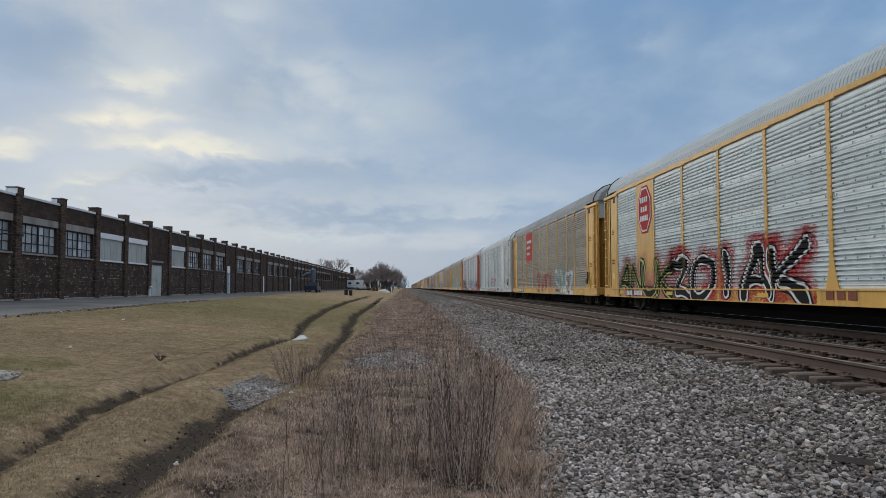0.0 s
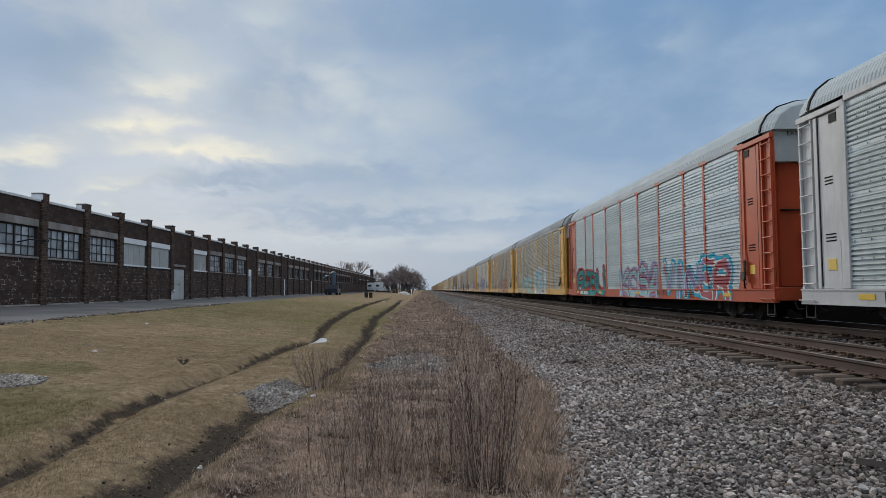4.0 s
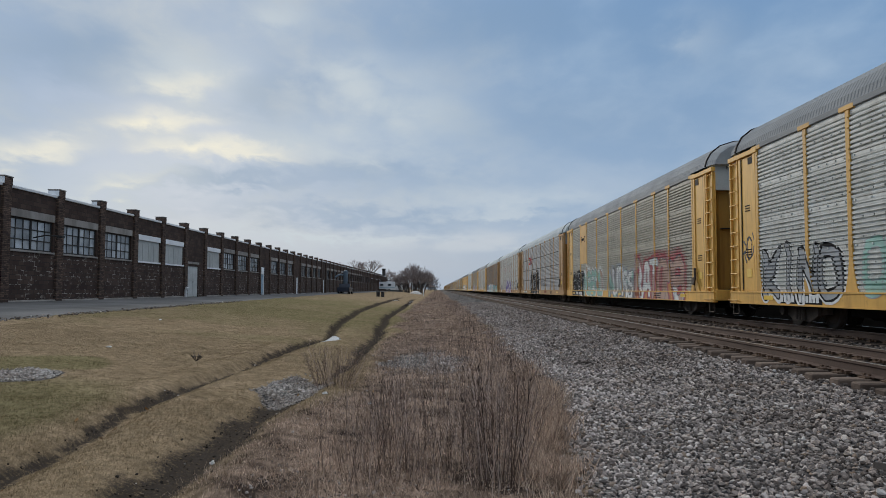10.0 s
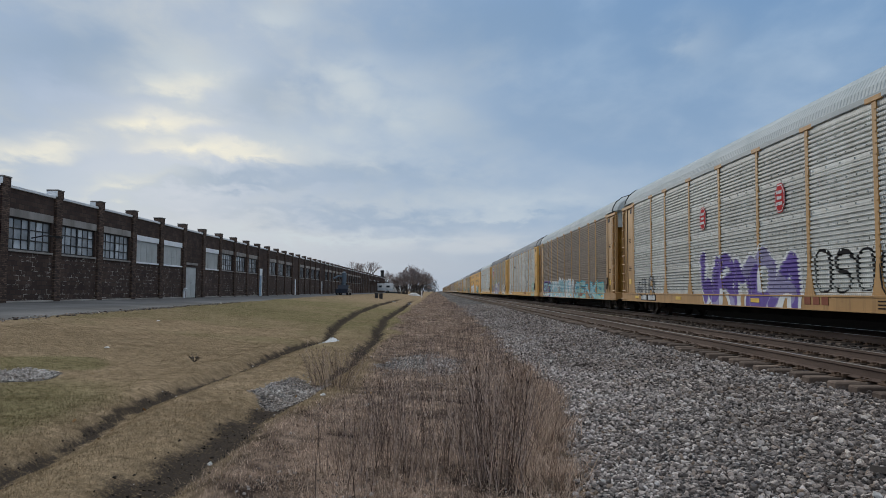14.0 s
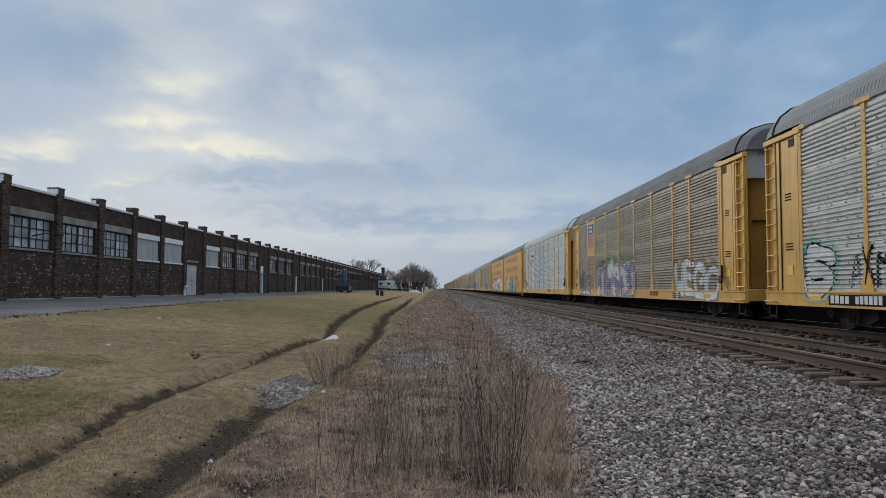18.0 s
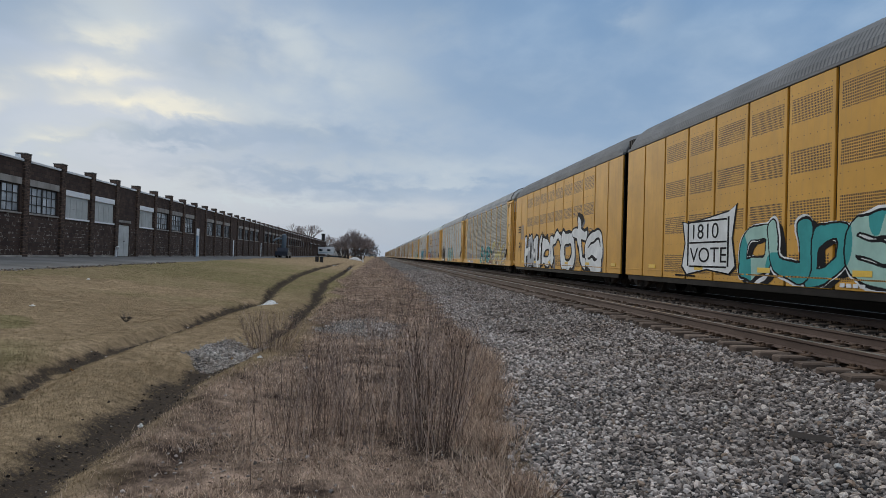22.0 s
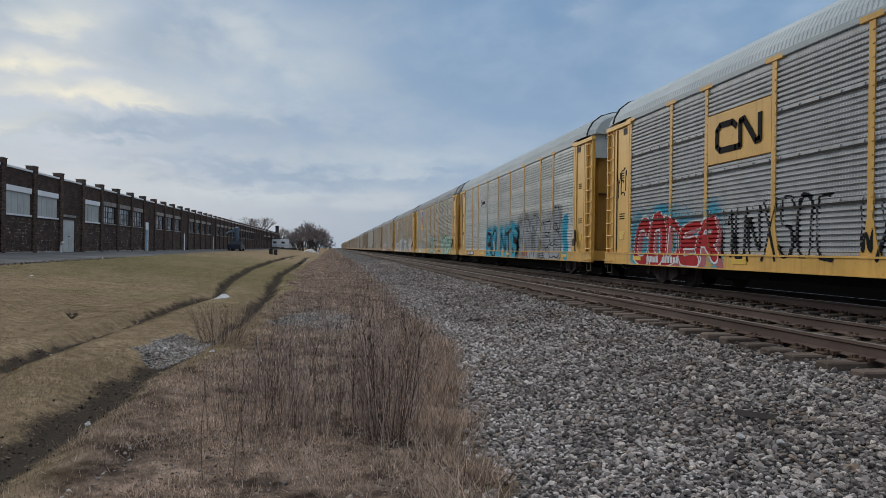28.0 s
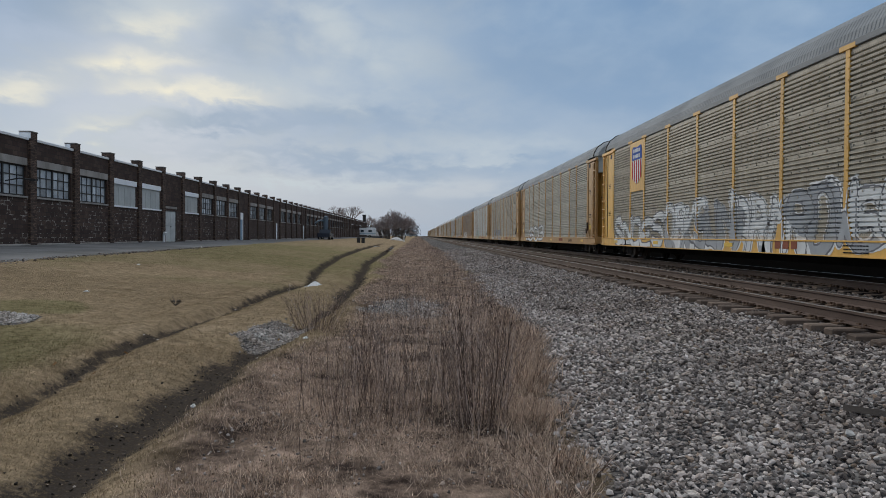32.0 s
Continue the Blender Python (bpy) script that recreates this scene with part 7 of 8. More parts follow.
    graffiti(c, 1.7, -0.1, 0.8, 2.1, "WXAN", "black", "black", None, 0.015, 47, line_w=0.012)
    graffiti(c, -1.6, -6.6, 0.8, 2.2, "SOMOSUM", "silver", "black", None, 0.06, 147, line_w=0.025)
    c = rack("autorack with silver sheets and cyan and black graffiti", sheet="silver", roof="w")
    emblem(c, "small", POSTS[6] + 1.0, 2.0, 3.2, 4.4)
    graffiti(c, 4.2, -3.1, 0.58, 2.2, "BOUNTS", "black", "cyan", "cyan", 0.10, 48, halo_w=0.12, line_w=0.07, second="cyan", mist="cyan")
    graffiti(c, -3.1, -9.8, 0.58, 2.5, "AROMES", "silver", "black", "silver", 0.19, 49, line_w=0.045, halo_w=0.05, second="silver", mist="grey")
    graffiti(c, -9.9, -11.4, 0.58, 2.2, "I", "cyan", "cyan", None, 0.22, 50)
    c = rack("autorack with dusty tan sheets, a shield emblem and green graffiti", sheet="dust", roof="g", plates=((7, (2.9, TOP - 0.02, YP)),))
    emblem(c, "shield", POSTS[7] + 0.95, 1.75, 3.0, 5.0)
    graffiti(c, 11.0, 5.5, 0.62, 1.6, "NOSRA", "silver", "white", None, 0.11, 51, line_w=0.06)
    graffiti(c, 2.4, -2.6, 0.58, 2.1, "SKE", "mint", "black", None, 0.14, 52, line_w=0.05)
    graffiti(c, -6.0, -10.8, 0.6, 1.9, "KOBA", "mint", "white", "green", 0.13, 53)
    c = rack("dusty tan autorack with a shield emblem and long white graffiti", sheet="tan", roof="g", plates=((7, (2.9, TOP - 0.02, YP)),))
    emblem(c, "shield", POSTS[7] + 0.95, 1.75, 3.0, 5.0)
    graffiti(c, 11.3, 4.6, 0.6, 1.85, "SNOES", "white", "grey", None, 0.16, 54)
    graffiti(c, 4.4, -3.4, 0.6, 2.2, "FBKSUNAR", "white", "grey", "white", 0.15, 55, second="silver", line_w=0.045, halo_w=0.05)
    graffiti(c, -3.6, -11.2, 0.6, 2.2, "MROWSEKA", "white", "grey", "white", 0.15, 56, second="silver", line_w=0.045, halo_w=0.05)
    for k, side, word, z0, size, col in ((13, 1, "SVX", 1.5, 0.9, "black"), (17, 1, "ZAK", 1.3, 0.9, "black"), (17, -1, "RYZ", 2.6, 0.6, "black"), (17, -1, "NASO", 1.4, 0.8, "black"),
                                       (18, 1, "YEN", 2.7, 0.8, "black"), (12, 1, "OA", 1.2, 0.8, "black"), (9, -1, "KIZ", 1.2, 0.6, "grey"), (6, 1, "ROX", 1.8, 0.6, "grey"), (4, 1, "IKO", 1.5, 0.7, "rust")):
        end_tag(CARS[k], side, word, z0, size, col, 300 + k)
    more = [("dust", "old", "g"), ("tan", "old", "g"), ("silver", "old", "g"), ("brown", "old", "d"), ("dust", "old", "g"), ("grey", "old", "w"), ("tan", "old", "g")]
    words = ["SOB", "KERO", "NISA", "ROWS", "BENA"]
    k = 0
    while len(CARS) < 46:
        sh, fr, ro = more[k % len(more)]
        kind = {"dust": "grey-brown", "tan": "dusty tan", "silver": "silver", "grey": "dark grey", "brown": "rust-brown"}[sh]
        far = len(CARS) > 27
        c = rack(f"autorack with {kind} sheets and yellow posts", sheet=sh, frame=fr, roof=ro, near=not far)
        if not far:
            graffiti(c, 9.0 - k % 3, 2.0 - k % 2, 0.6, 1.8, words[k % 5], ("white", "silver", "mint")[k % 3], "grey", None, 0.14, 60 + k)
        k += 1


build_train()

# the train's run: metres that it has gone towards -y, and where each gap between two cars stood at first
GAP_0, SPEED, GAIN = 33.95, 18.128, 0.0051
LENGTHS = [28.6] * 14 + [22.15, 22.15] + [28.6] * 40


# small lead (-) or lag (+) of the train against a steady run, second by second
SLACK = [(0, -0.27), (3, -0.32), (6, -0.62), (9, -0.58), (12, -0.17), (14, -0.30), (17, 0.04), (19, 0.28), (21, 0.07), (24, -0.22), (27, -0.08), (29, 0.0), (31, 0.28), (32, 0.35)]


def motions():
    y = GAP_0 - LENGTHS[0]
    for c, length in zip(CARS, LENGTHS):
        mid = y + length / 2 + {14: 0.24, 15: -0.24}.get(CARS.index(c), 0.0)      # the two units' shared joint
        walk(c, [(t, pose(FAR_X, mid - SPEED * t - GAIN * t * t + late, RAIL_Z)) for t, late in SLACK])
        y += length

# ---- loose stone, grass and weeds ----


def stone_paint(name, a, b, c):
    m = Mat(name)
    g = m.nt.nodes.new("ShaderNodeNewGeometry")
    n2 = m.noise(60, 3, 0.6)
    col = m.ramp(g.outputs["Random Per Island"], (0.0, a), (0.55, b), (0.86, c), (0.97, (0.30, 0.22, 0.16)), (1.0, (0.62, 0.60, 0.57)))
    col = m.mix(0.6, col, m.ramp(n2, (0.3, 0.55), (0.7, 1.0)), "MULTIPLY")
    col = m.mix(0.8, col, m.ramp(m.noise(0.9, 5, 0.65), (0.34, (0.56, 0.50, 0.46)), (0.58, (1.0, 1.0, 1.0))), "MULTIPLY")
    return m.done(col, 0.85, 0.0, n2, 0.4, 0.006, 0.12)


BALLAST = stone_paint("grey_ballast_stone", (0.080, 0.069, 0.063), (0.315, 0.272, 0.247), (0.58, 0.515, 0.47))
BALLAST_PALE = stone_paint("dusty_ballast_stone", (0.115, 0.101, 0.094), (0.44, 0.387, 0.356), (0.78, 0.70, 0.65))
PALE_STONE = stone_paint("pale_limestone_gravel", (0.24, 0.22, 0.20), (0.47, 0.43, 0.395), (0.74, 0.69, 0.64))
BALLAST_BROWN = stone_paint("brown_stained_ballast", (0.06, 0.049, 0.043), (0.14, 0.115, 0.10), (0.29, 0.25, 0.225))


CHAFF = stone_paint("dead_leaf_crumbs", (0.06, 0.044, 0.036), (0.22, 0.155, 0.115), (0.48, 0.35, 0.26))
LOOSE = plain("pale_loose_stone", (0.24, 0.205, 0.175), (0.60, 0.52, 0.455), 0.85, scale=2.5, fine=60, vary=0.45)
# Stones beneath the cars, their shade put into the colour.
TRAIN_SHADE_STONE = stone_paint("shade_darkened_stone", (0.006, 0.0055, 0.005), (0.015, 0.013, 0.011), (0.03, 0.026, 0.022))
SOIL = stone_paint("churned_soil", (0.016, 0.013, 0.011), (0.042, 0.034, 0.028), (0.085, 0.070, 0.058))


def stone_field(name, label, x, y, size, seed, mat, lift=(0.0, 0.5), coarse=False):
    """Broken stones lying on the ground, half sunk, in one mesh."""
    r = np.random.RandomState(seed)
    n = len(x)
    p = (1 + 5 ** 0.5) / 2
    ico = np.array([(-1, p, 0), (1, p, 0), (-1, -p, 0), (1, -p, 0), (0, -1, p), (0, 1, p), (0, -1, -p), (0, 1, -p), (p, 0, -1), (p, 0, 1), (-p, 0, -1), (-p, 0, 1)]) / 1.9
    tri = np.array([(0, 11, 5), (0, 5, 1), (0, 1, 7), (0, 7, 10), (0, 10, 11), (1, 5, 9), (5, 11, 4), (11, 10, 2), (10, 7, 6), (7, 1, 8), (3, 9, 4), (3, 4, 2), (3, 2, 6), (3, 6, 8), (3, 8, 9), (4, 9, 5), (2, 4, 11), (6, 2, 10), (8, 6, 7), (9, 8, 1)])
    if coarse:                                    # six corners do for stones further off
        ico = np.array([(1, 0, 0), (-1, 0, 0), (0, 1, 0), (0, -1, 0), (0, 0, 1), (0, 0, -1)]) * 1.1
        tri = np.array([(0, 2, 4), (2, 1, 4), (1, 3, 4), (3, 0, 4), (2, 0, 5), (1, 2, 5), (3, 1, 5), (0, 3, 5)])
    shape = ico[None] * r.uniform(0.5, 1.3, (n, len(ico), 1)) * r.uniform(0.55, 1.4, (n, 1, 3))
    q = r.normal(size=(n, 4)); q /= np.linalg.norm(q, axis=1)[:, None]
    w, a, b, c = q.T
    R = np.stack([np.stack([1 - 2 * (b * b + c * c), 2 * (a * b - c * w), 2 * (a * c + b * w)], -1), np.stack([2 * (a * b + c * w), 1 - 2 * (a * a + c * c), 2 * (b * c - a * w)], -1), np.stack([2 * (a * c - b * w), 2 * (b * c + a * w), 1 - 2 * (a * a + b * b)], -1)], 1)
    v = np.einsum("nij,nkj->nki", R, shape) * size[:, None, None]
    v[:, :, 2] *= 0.8
    v += np.stack([x, y, ground_z(x, y) + size * r.uniform(*lift, n)], -1)[:, None]
    f = tri[None] + len(ico) * np.arange(n)[:, None, None]
    ob = new(name, raw_mesh(name, v.reshape(-1, 3), f.reshape(-1, 3), mat))
    tagged(ob, label, "gravel", kind="stuff")
    return ob


def laid(seed, x0, x1, y0, y1, step, keep):
    """Places side by side, each a little off its square, kept where keep(x, y) says so."""
    r = np.random.RandomState(seed)
    x, y = (q.ravel() for q in np.meshgrid(np.arange(x0, x1, step), np.arange(y0, y1, step)))
    x, y = x + r.uniform(-0.5, 0.5, len(x)) * step, y + r.uniform(-0.5, 0.5, len(y)) * step
    k = r.uniform(0, 1, len(x)) < keep(x, y)
    return x[k], y[k], r


def scatter(seed, n, x0, x1, y0, y1, keep):
    """Places in a stretch of the plan, kept where keep(x, y) says so."""
    r = np.random.RandomState(seed)
    x, y = r.uniform(x0, x1, n), r.uniform(y0, y1, n)
    k = r.uniform(0, 1, n) < keep(x, y)
    return x[k], y[k], r


def build_ballast():
    off_ties = lambda x, y: stones_of(x, y) * (1 - smooth(x, 5.15, 5.35))
    larger = lambda x: lerp(x, [(1.0, 0.80), (2.5, 0.85), (3.6, 0.90), (4.6, 1.0), (5.6, 1.0)])
    for y0, y1, grow, seed in ((3.5, 9.0, 1.0, 1), (9.0, 16, 1.1, 2), (16, 30, 1.25, 3), (30, 75, 2.1, 4)):
        for step, s0, s1, lift in ((0.043, 0.017, 0.028, (-0.2, 0.35)), (0.064, 0.018, 0.034, (0.4, 1.0))):
            x, y, r = laid(seed * 3 + int(step * 100), -0.2, 5.6, y0, y1, step * grow, off_ties)
            size = r.uniform(s0, s1, len(x)) * min(grow, 1.7) * larger(x)
            pale = r.uniform(0, 1, len(x)) < 1 - smooth(x + 0.4 * waves(x, y, 51), 1.9, 3.4)      # dusty towards the toe of the slope
            for k, paint in ((pale, BALLAST_PALE), (~pale, BALLAST)):
                stone_field("ballast", "dusty pale ballast at the foot of the shoulder" if paint is BALLAST_PALE else "crushed grey stone ballast on the track shoulder", x[k], y[k], size[k], seed, paint, lift, y0 > 10)
    # larger pale stones that lie loose on top, each by itself
    r = random.Random(91)
    kinds = []
    for k in range(20):
        b = bmesh.new()
        bmesh.ops.create_icosphere(b, subdivisions=1, radius=1.0)
        f = [r.uniform(0.6, 1.25) for _ in range(3)]
        for q in b.verts:
            q.co *= r.uniform(0.65, 1.15)
            q.co = Vector((q.co.x * f[0], q.co.y * f[1], q.co.z * f[2] * 0.75))
        me = bpy.data.meshes.new("stone")
        b.to_mesh(me)
        b.free()
        me.materials.append(LOOSE)
        kinds.append(me)
    ground = bpy.data.objects["ground"]
    for k in range(300):
        y = 4.2 + 9.0 * r.random() ** 1.6
        x = min(5.0, max(1.6, 3.9 + 0.9 * r.gauss(0, 1)))
        size = r.uniform(0.022, 0.042)
        part("stone", r.choice(kinds), None, ground, at=pose(x, y, float(ground_z(x, y)) + 0.03, r.uniform(-30, 30), r.uniform(-30, 30), r.uniform(0, 360)) @ Matrix.Scale(size, 4))
    between = lambda x, y: np.where((np.abs(x - NEAR_X) < 0.62) | (np.abs(x - NEAR_X + 1.05) < 0.22) | (np.abs(x - 8.6) < 1.15) | (np.abs(x - FAR_X) < 0.6), 1.0, 0.0) * (np.abs(((y - 4) / 0.52) % 1 - 0.5) < 0.27 + (np.abs(x - 8.6) < 0.75))
    x, y, r = scatter(7, 26000, 5.2, 9.35, 7, 34, between)
    stone_field("ballast", "brown stained ballast between the rails", x, y, r.uniform(0.022, 0.045, len(x)), 7, BALLAST_BROWN)
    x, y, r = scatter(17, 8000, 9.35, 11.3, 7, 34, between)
    stone_field("ballast", "ballast under the train with shade in its colour", x, y, r.uniform(0.022, 0.045, len(x)), 17, TRAIN_SHADE_STONE)
    x, y, r = scatter(9, 17000, -5.4, -1.4, 4.5, 30, lambda x, y: mud_and_shade_of(x, y) ** 2 * 0.8)
    clod = stone_field("soil_clod", "crumbs of wet soil churned up in the ruts", x, y, r.uniform(0.005, 0.017, len(x)), 9, SOIL)
    clod["category"] = "soil"
    x, y, r = scatter(10, 7000, -1.6, 2.2, 4.2, 20, lambda x, y: straw_of(x, y) * (0.25 + 0.45 * (waves(x, y, 47) > 0.1)))
    stone_field("gravel", "strayed ballast stones among the dead weeds", x, y, r.uniform(0.008, 0.018, len(x)), 10, BALLAST)
    x, y, r = scatter(19, 16000, -1.5, 1.4, 4.0, 10, lambda x, y: straw_of(x, y) * np.clip(0.35 + 0.9 * waves(x, y, 48, ((1.7, 1), (4.1, 0.8))), 0, 1))
    chaff = stone_field("plant_litter", "dark crumbs of dead leaves and soil under the weeds", x, y, r.uniform(0.004, 0.011, len(x)), 19, CHAFF)
    chaff["category"] = "litter"
    x, y, r = scatter(18, 5000, -13.2, -11.3, 14, 48, lambda x, y: np.exp(-((x - lerp(y, [(0, -11.6), (22, -11.85), (26, -12.05), (35, -12.4), (55, -13.2)])) / 0.25) ** 2) * (0.5 + 0.5 * waves(x, y, 49)))
    stone_field("gravel", "broken asphalt and gravel along the road's edge", x, y, r.uniform(0.012, 0.05, len(x)), 18, BALLAST_BROWN)
    for seed, x0, x1, y0, y1, step in ((8, -3.3, -1.3, 9.6, 14.8, 0.032), (28, -1.4, 0.7, 13, 20.5, 0.042), (38, -7.2, -5.4, 9.9, 12.0, 0.032)):
        x, y, r = laid(seed, x0, x1, y0, y1, step, lambda x, y: np.where(x < edge_x(y) - 0.5, stones_of(x, y) ** 2 * np.where(x > -1.2, 0.5, 0.9), 0))
        stone_field("gravel", "patch of pale gravel spilled on the lawn", x, y, r.uniform(0.011, 0.022, len(x)), seed, PALE_STONE, (0.2, 0.7))


build_ballast()


def blade_paint(name, *stops):
    m = Mat(name)
    g = m.nt.nodes.new("ShaderNodeNewGeometry")
    o = m.nt.nodes.new("ShaderNodeObjectInfo")
    pick = m.math("FRACT", m.math("ADD", g.outputs["Random Per Island"], o.outputs["Random"]))
    patch = m.noise(0.9, 4, 0.6)
    c = m.ramp(pick, *[(k / (len(stops) - 1), s) for k, s in enumerate(stops)])
    c = m.mix(0.45, c, m.ramp(patch, (0.35, 0.6), (0.65, 1.0)), "MULTIPLY")
    c = m.mix(0.8, c, m.ramp(m.noise(9, 3, 0.6), (0.32, 0.5), (0.6, 1.0)), "MULTIPLY")
    return m.done(c, 0.85, gloss=0.04)


LAWN_BLADE = blade_paint("dormant_grass", (0.17, 0.125, 0.075), (0.26, 0.193, 0.117), (0.50, 0.385, 0.24), (0.34, 0.252, 0.156), (0.20, 0.153, 0.086))
GREEN_BLADE = blade_paint("dull_green_grass", (0.10, 0.089, 0.041), (0.17, 0.148, 0.070), (0.36, 0.300, 0.165), (0.23, 0.193, 0.099), (0.13, 0.112, 0.055))
STRAW_BLADE = blade_paint("dead_straw", (0.085, 0.060, 0.048), (0.48, 0.345, 0.262), (0.94, 0.72, 0.55), (0.23, 0.163, 0.128))
STALK = blade_paint("weed_stalk", (0.035, 0.025, 0.022), (0.16, 0.110, 0.088), (0.62, 0.46, 0.36), (0.07, 0.05, 0.042))
STALK_PALE = blade_paint("pale_weed_stalk", (0.05, 0.036, 0.032), (0.17, 0.125, 0.107), (0.40, 0.305, 0.258), (0.82, 0.65, 0.54), (0.10, 0.072, 0.062))
STALK_RED = blade_paint("reddish_weed_stalk", (0.075, 0.055, 0.049), (0.27, 0.202, 0.174), (0.62, 0.49, 0.42))


def blades(name, label, x, y, r, h0, h1, w, lean, mat):
    """Single blades, each a long narrow triangle bent over."""
    n = len(x)
    z = ground_z(x, y)
    h = r.uniform(h0, h1, n)
    t, l = r.uniform(0, 2 * np.pi, n), r.uniform(0.15, lean, n) * h
    dx, dy = np.cos(t), np.sin(t)
    ww = w * r.uniform(0.6, 1.3, n)
    s = r.uniform(0, 2 * np.pi, n)
    bx, by = np.cos(s) * ww / 2, np.sin(s) * ww / 2
    a = np.stack([x - bx, y - by, z - 0.005], -1)
    b = np.stack([x + bx, y + by, z - 0.005], -1)
    c = np.stack([x + dx * l, y + dy * l, z + np.maximum(h * h - 0.5 * l * l, 0.15 * h * h) ** 0.5], -1)
    ob = new(name, raw_mesh(name, np.stack([a, b, c], 1).reshape(-1, 3), np.arange(3 * n).reshape(-1, 3), mat))
    return tagged(ob, label, "grass", kind="stuff")


def build_grass():
    lawn = lambda x, y: (1 - straw_of(x, y) * 0.85) * (1 - mud_and_shade_of(x, y)) ** 0.8 * (1 - stones_of(x, y)) ** 2 * (0.75 + 0.25 * waves(x, y, 41))
    for y0, y1, x0, n, w, h, seed in ((4.0, 10, -7.5, 190000, 0.0042, 0.036, 1), (10, 20, -11, 150000, 0.009, 0.028, 2), (20, 64, -13, 120000, 0.022, 0.028, 3)):
        x, y, r = scatter(seed + 50, n, x0, -0.8, y0, y1, lambda x, y: lawn(x, y) * (1 - smooth(y, 26, 64)))
        k = r.uniform(0, 1, len(x)) < green_of(x, y)
        blades("lawn_grass", "short dormant tan lawn grass", x[~k], y[~k], r, h * 0.35, h, w, 1.2, LAWN_BLADE)
        blades("lawn_grass", "short dull green lawn grass", x[k], y[k], r, h * 0.35, h, w, 1.2, GREEN_BLADE)
    straw = lambda x, y: straw_of(x, y) * (1 - 0.8 * stones_of(x, y)) * np.clip(0.75 + 0.9 * waves(x, y, 42, ((1.3, 1), (3.5, 0.8), (9, 0.5))), 0.05, 1)
    for y0, y1, n, w, h, seed in ((3.8, 8, 85000, 0.0045, 0.085, 1), (8, 16, 60000, 0.007, 0.09, 2), (16, 34, 32000, 0.013, 0.11, 3), (34, 90, 26000, 0.03, 0.14, 4)):
        x, y, r = scatter(seed + 60, n, -2.6, 2.8, y0, y1, straw)
        blades("dead_grass", "matted dead grass between lawn and ballast", x, y, r, h * 0.25, h, w, 1.38, STRAW_BLADE)
    # paler tufts in front and along the stones
    r0 = np.random.RandomState(77)
    for k in range(46):
        y = 4.3 + 0.9 * k ** 0.62 * r0.uniform(0.6, 1.2)
        x = float(edge_x(y)) - r0.uniform(-0.1, 0.35)
        r = np.random.RandomState(200 + k)
        n = 260
        g = blades("grass_tuft", "tuft of pale dry grass", x + r.normal(0, 0.11, n), y + r.normal(0, 0.11, n), r, 0.08, r0.uniform(0.16, 0.34), 0.006 + 0.0004 * y, 1.1, STRAW_BLADE)
        tagged(g, "tuft of pale dry grass by the ballast", "grass", "tufts of dry grass", "stuff")


build_grass()


def stalk(g, base, h, lean, turn, r, thick, branches=3, head=True, m=0):
    """One dead weed in one piece: a bent stem with side twigs and a seed head."""
    p = Vector(base)
    d = Vector((lean * math.cos(turn), lean * math.sin(turn), 1)).normalized()
    steps = 5
    rings = []

    def ring(c, rad, twist):
        n = len(g.v)
        g.v.extend([(c.x + rad * math.cos(twist + q * 2.094), c.y + rad * math.sin(twist + q * 2.094), c.z) for q in range(3)])
        return (n, n + 1, n + 2)

    def skin(a, b):
        for q in range(3):
            g.f.append((a[q], a[(q + 1) % 3], b[(q + 1) % 3], b[q])); g.m.append(m)

    for k in range(steps + 1):
        rings.append((ring(p, thick * (1 - 0.11 * k), turn), p.copy()))
        d = (d + Vector((r.uniform(-0.10, 0.10), r.uniform(-0.10, 0.10), -0.015))).normalized()
        p = p + d * h / steps
    for (a, _), (b, _) in zip(rings, rings[1:]):
        skin(a, b)
    for _ in range(branches):
        own, c = rings[r.randint(2, steps)]
        t = r.uniform(0, 6.28)
        q = c + Vector((math.cos(t) * 0.55, math.sin(t) * 0.55, r.uniform(0.6, 1.1))) * h * r.uniform(0.10, 0.24)
        tip = ring(q, thick * 0.38, turn)
        skin(own, tip)
        if head and r.random() < 0.6:
            bud = ring(q + Vector((0, 0, 0.010)), thick * 1.5, turn)
            end = ring(q + Vector((0, 0, 0.022)), thick * 0.5, turn)
            skin(tip, bud); skin(bud, end)
            g.f.append(end); g.m.append(m)
    own, c = rings[-1]
    if head:
        bud = ring(c + Vector((0, 0, 0.012)), thick * 1.9, turn)
        end = ring(c + Vector((r.uniform(-0.01, 0.01), r.uniform(-0.01, 0.01), 0.034)), thick * 0.7, turn)
        skin(own, bud); skin(bud, end)
        own = end
    g.f.append(own); g.m.append(m)


STEMS = []


def stem_kinds():
    """A dozen single stems, one metre high, that the clumps share."""
    if not STEMS:
        for k in range(14):
            r, g = random.Random(100 + k), Geo()
            stalk(g, (0, 0, -0.02), 1.0, r.uniform(0, 0.1), r.uniform(0, 6.28), r, 0.0038 * r.uniform(0.8, 1.3), 2 + k % 4)
            STEMS.append(g.mesh("stem", STALK if k % 2 else STALK_RED))
    return STEMS


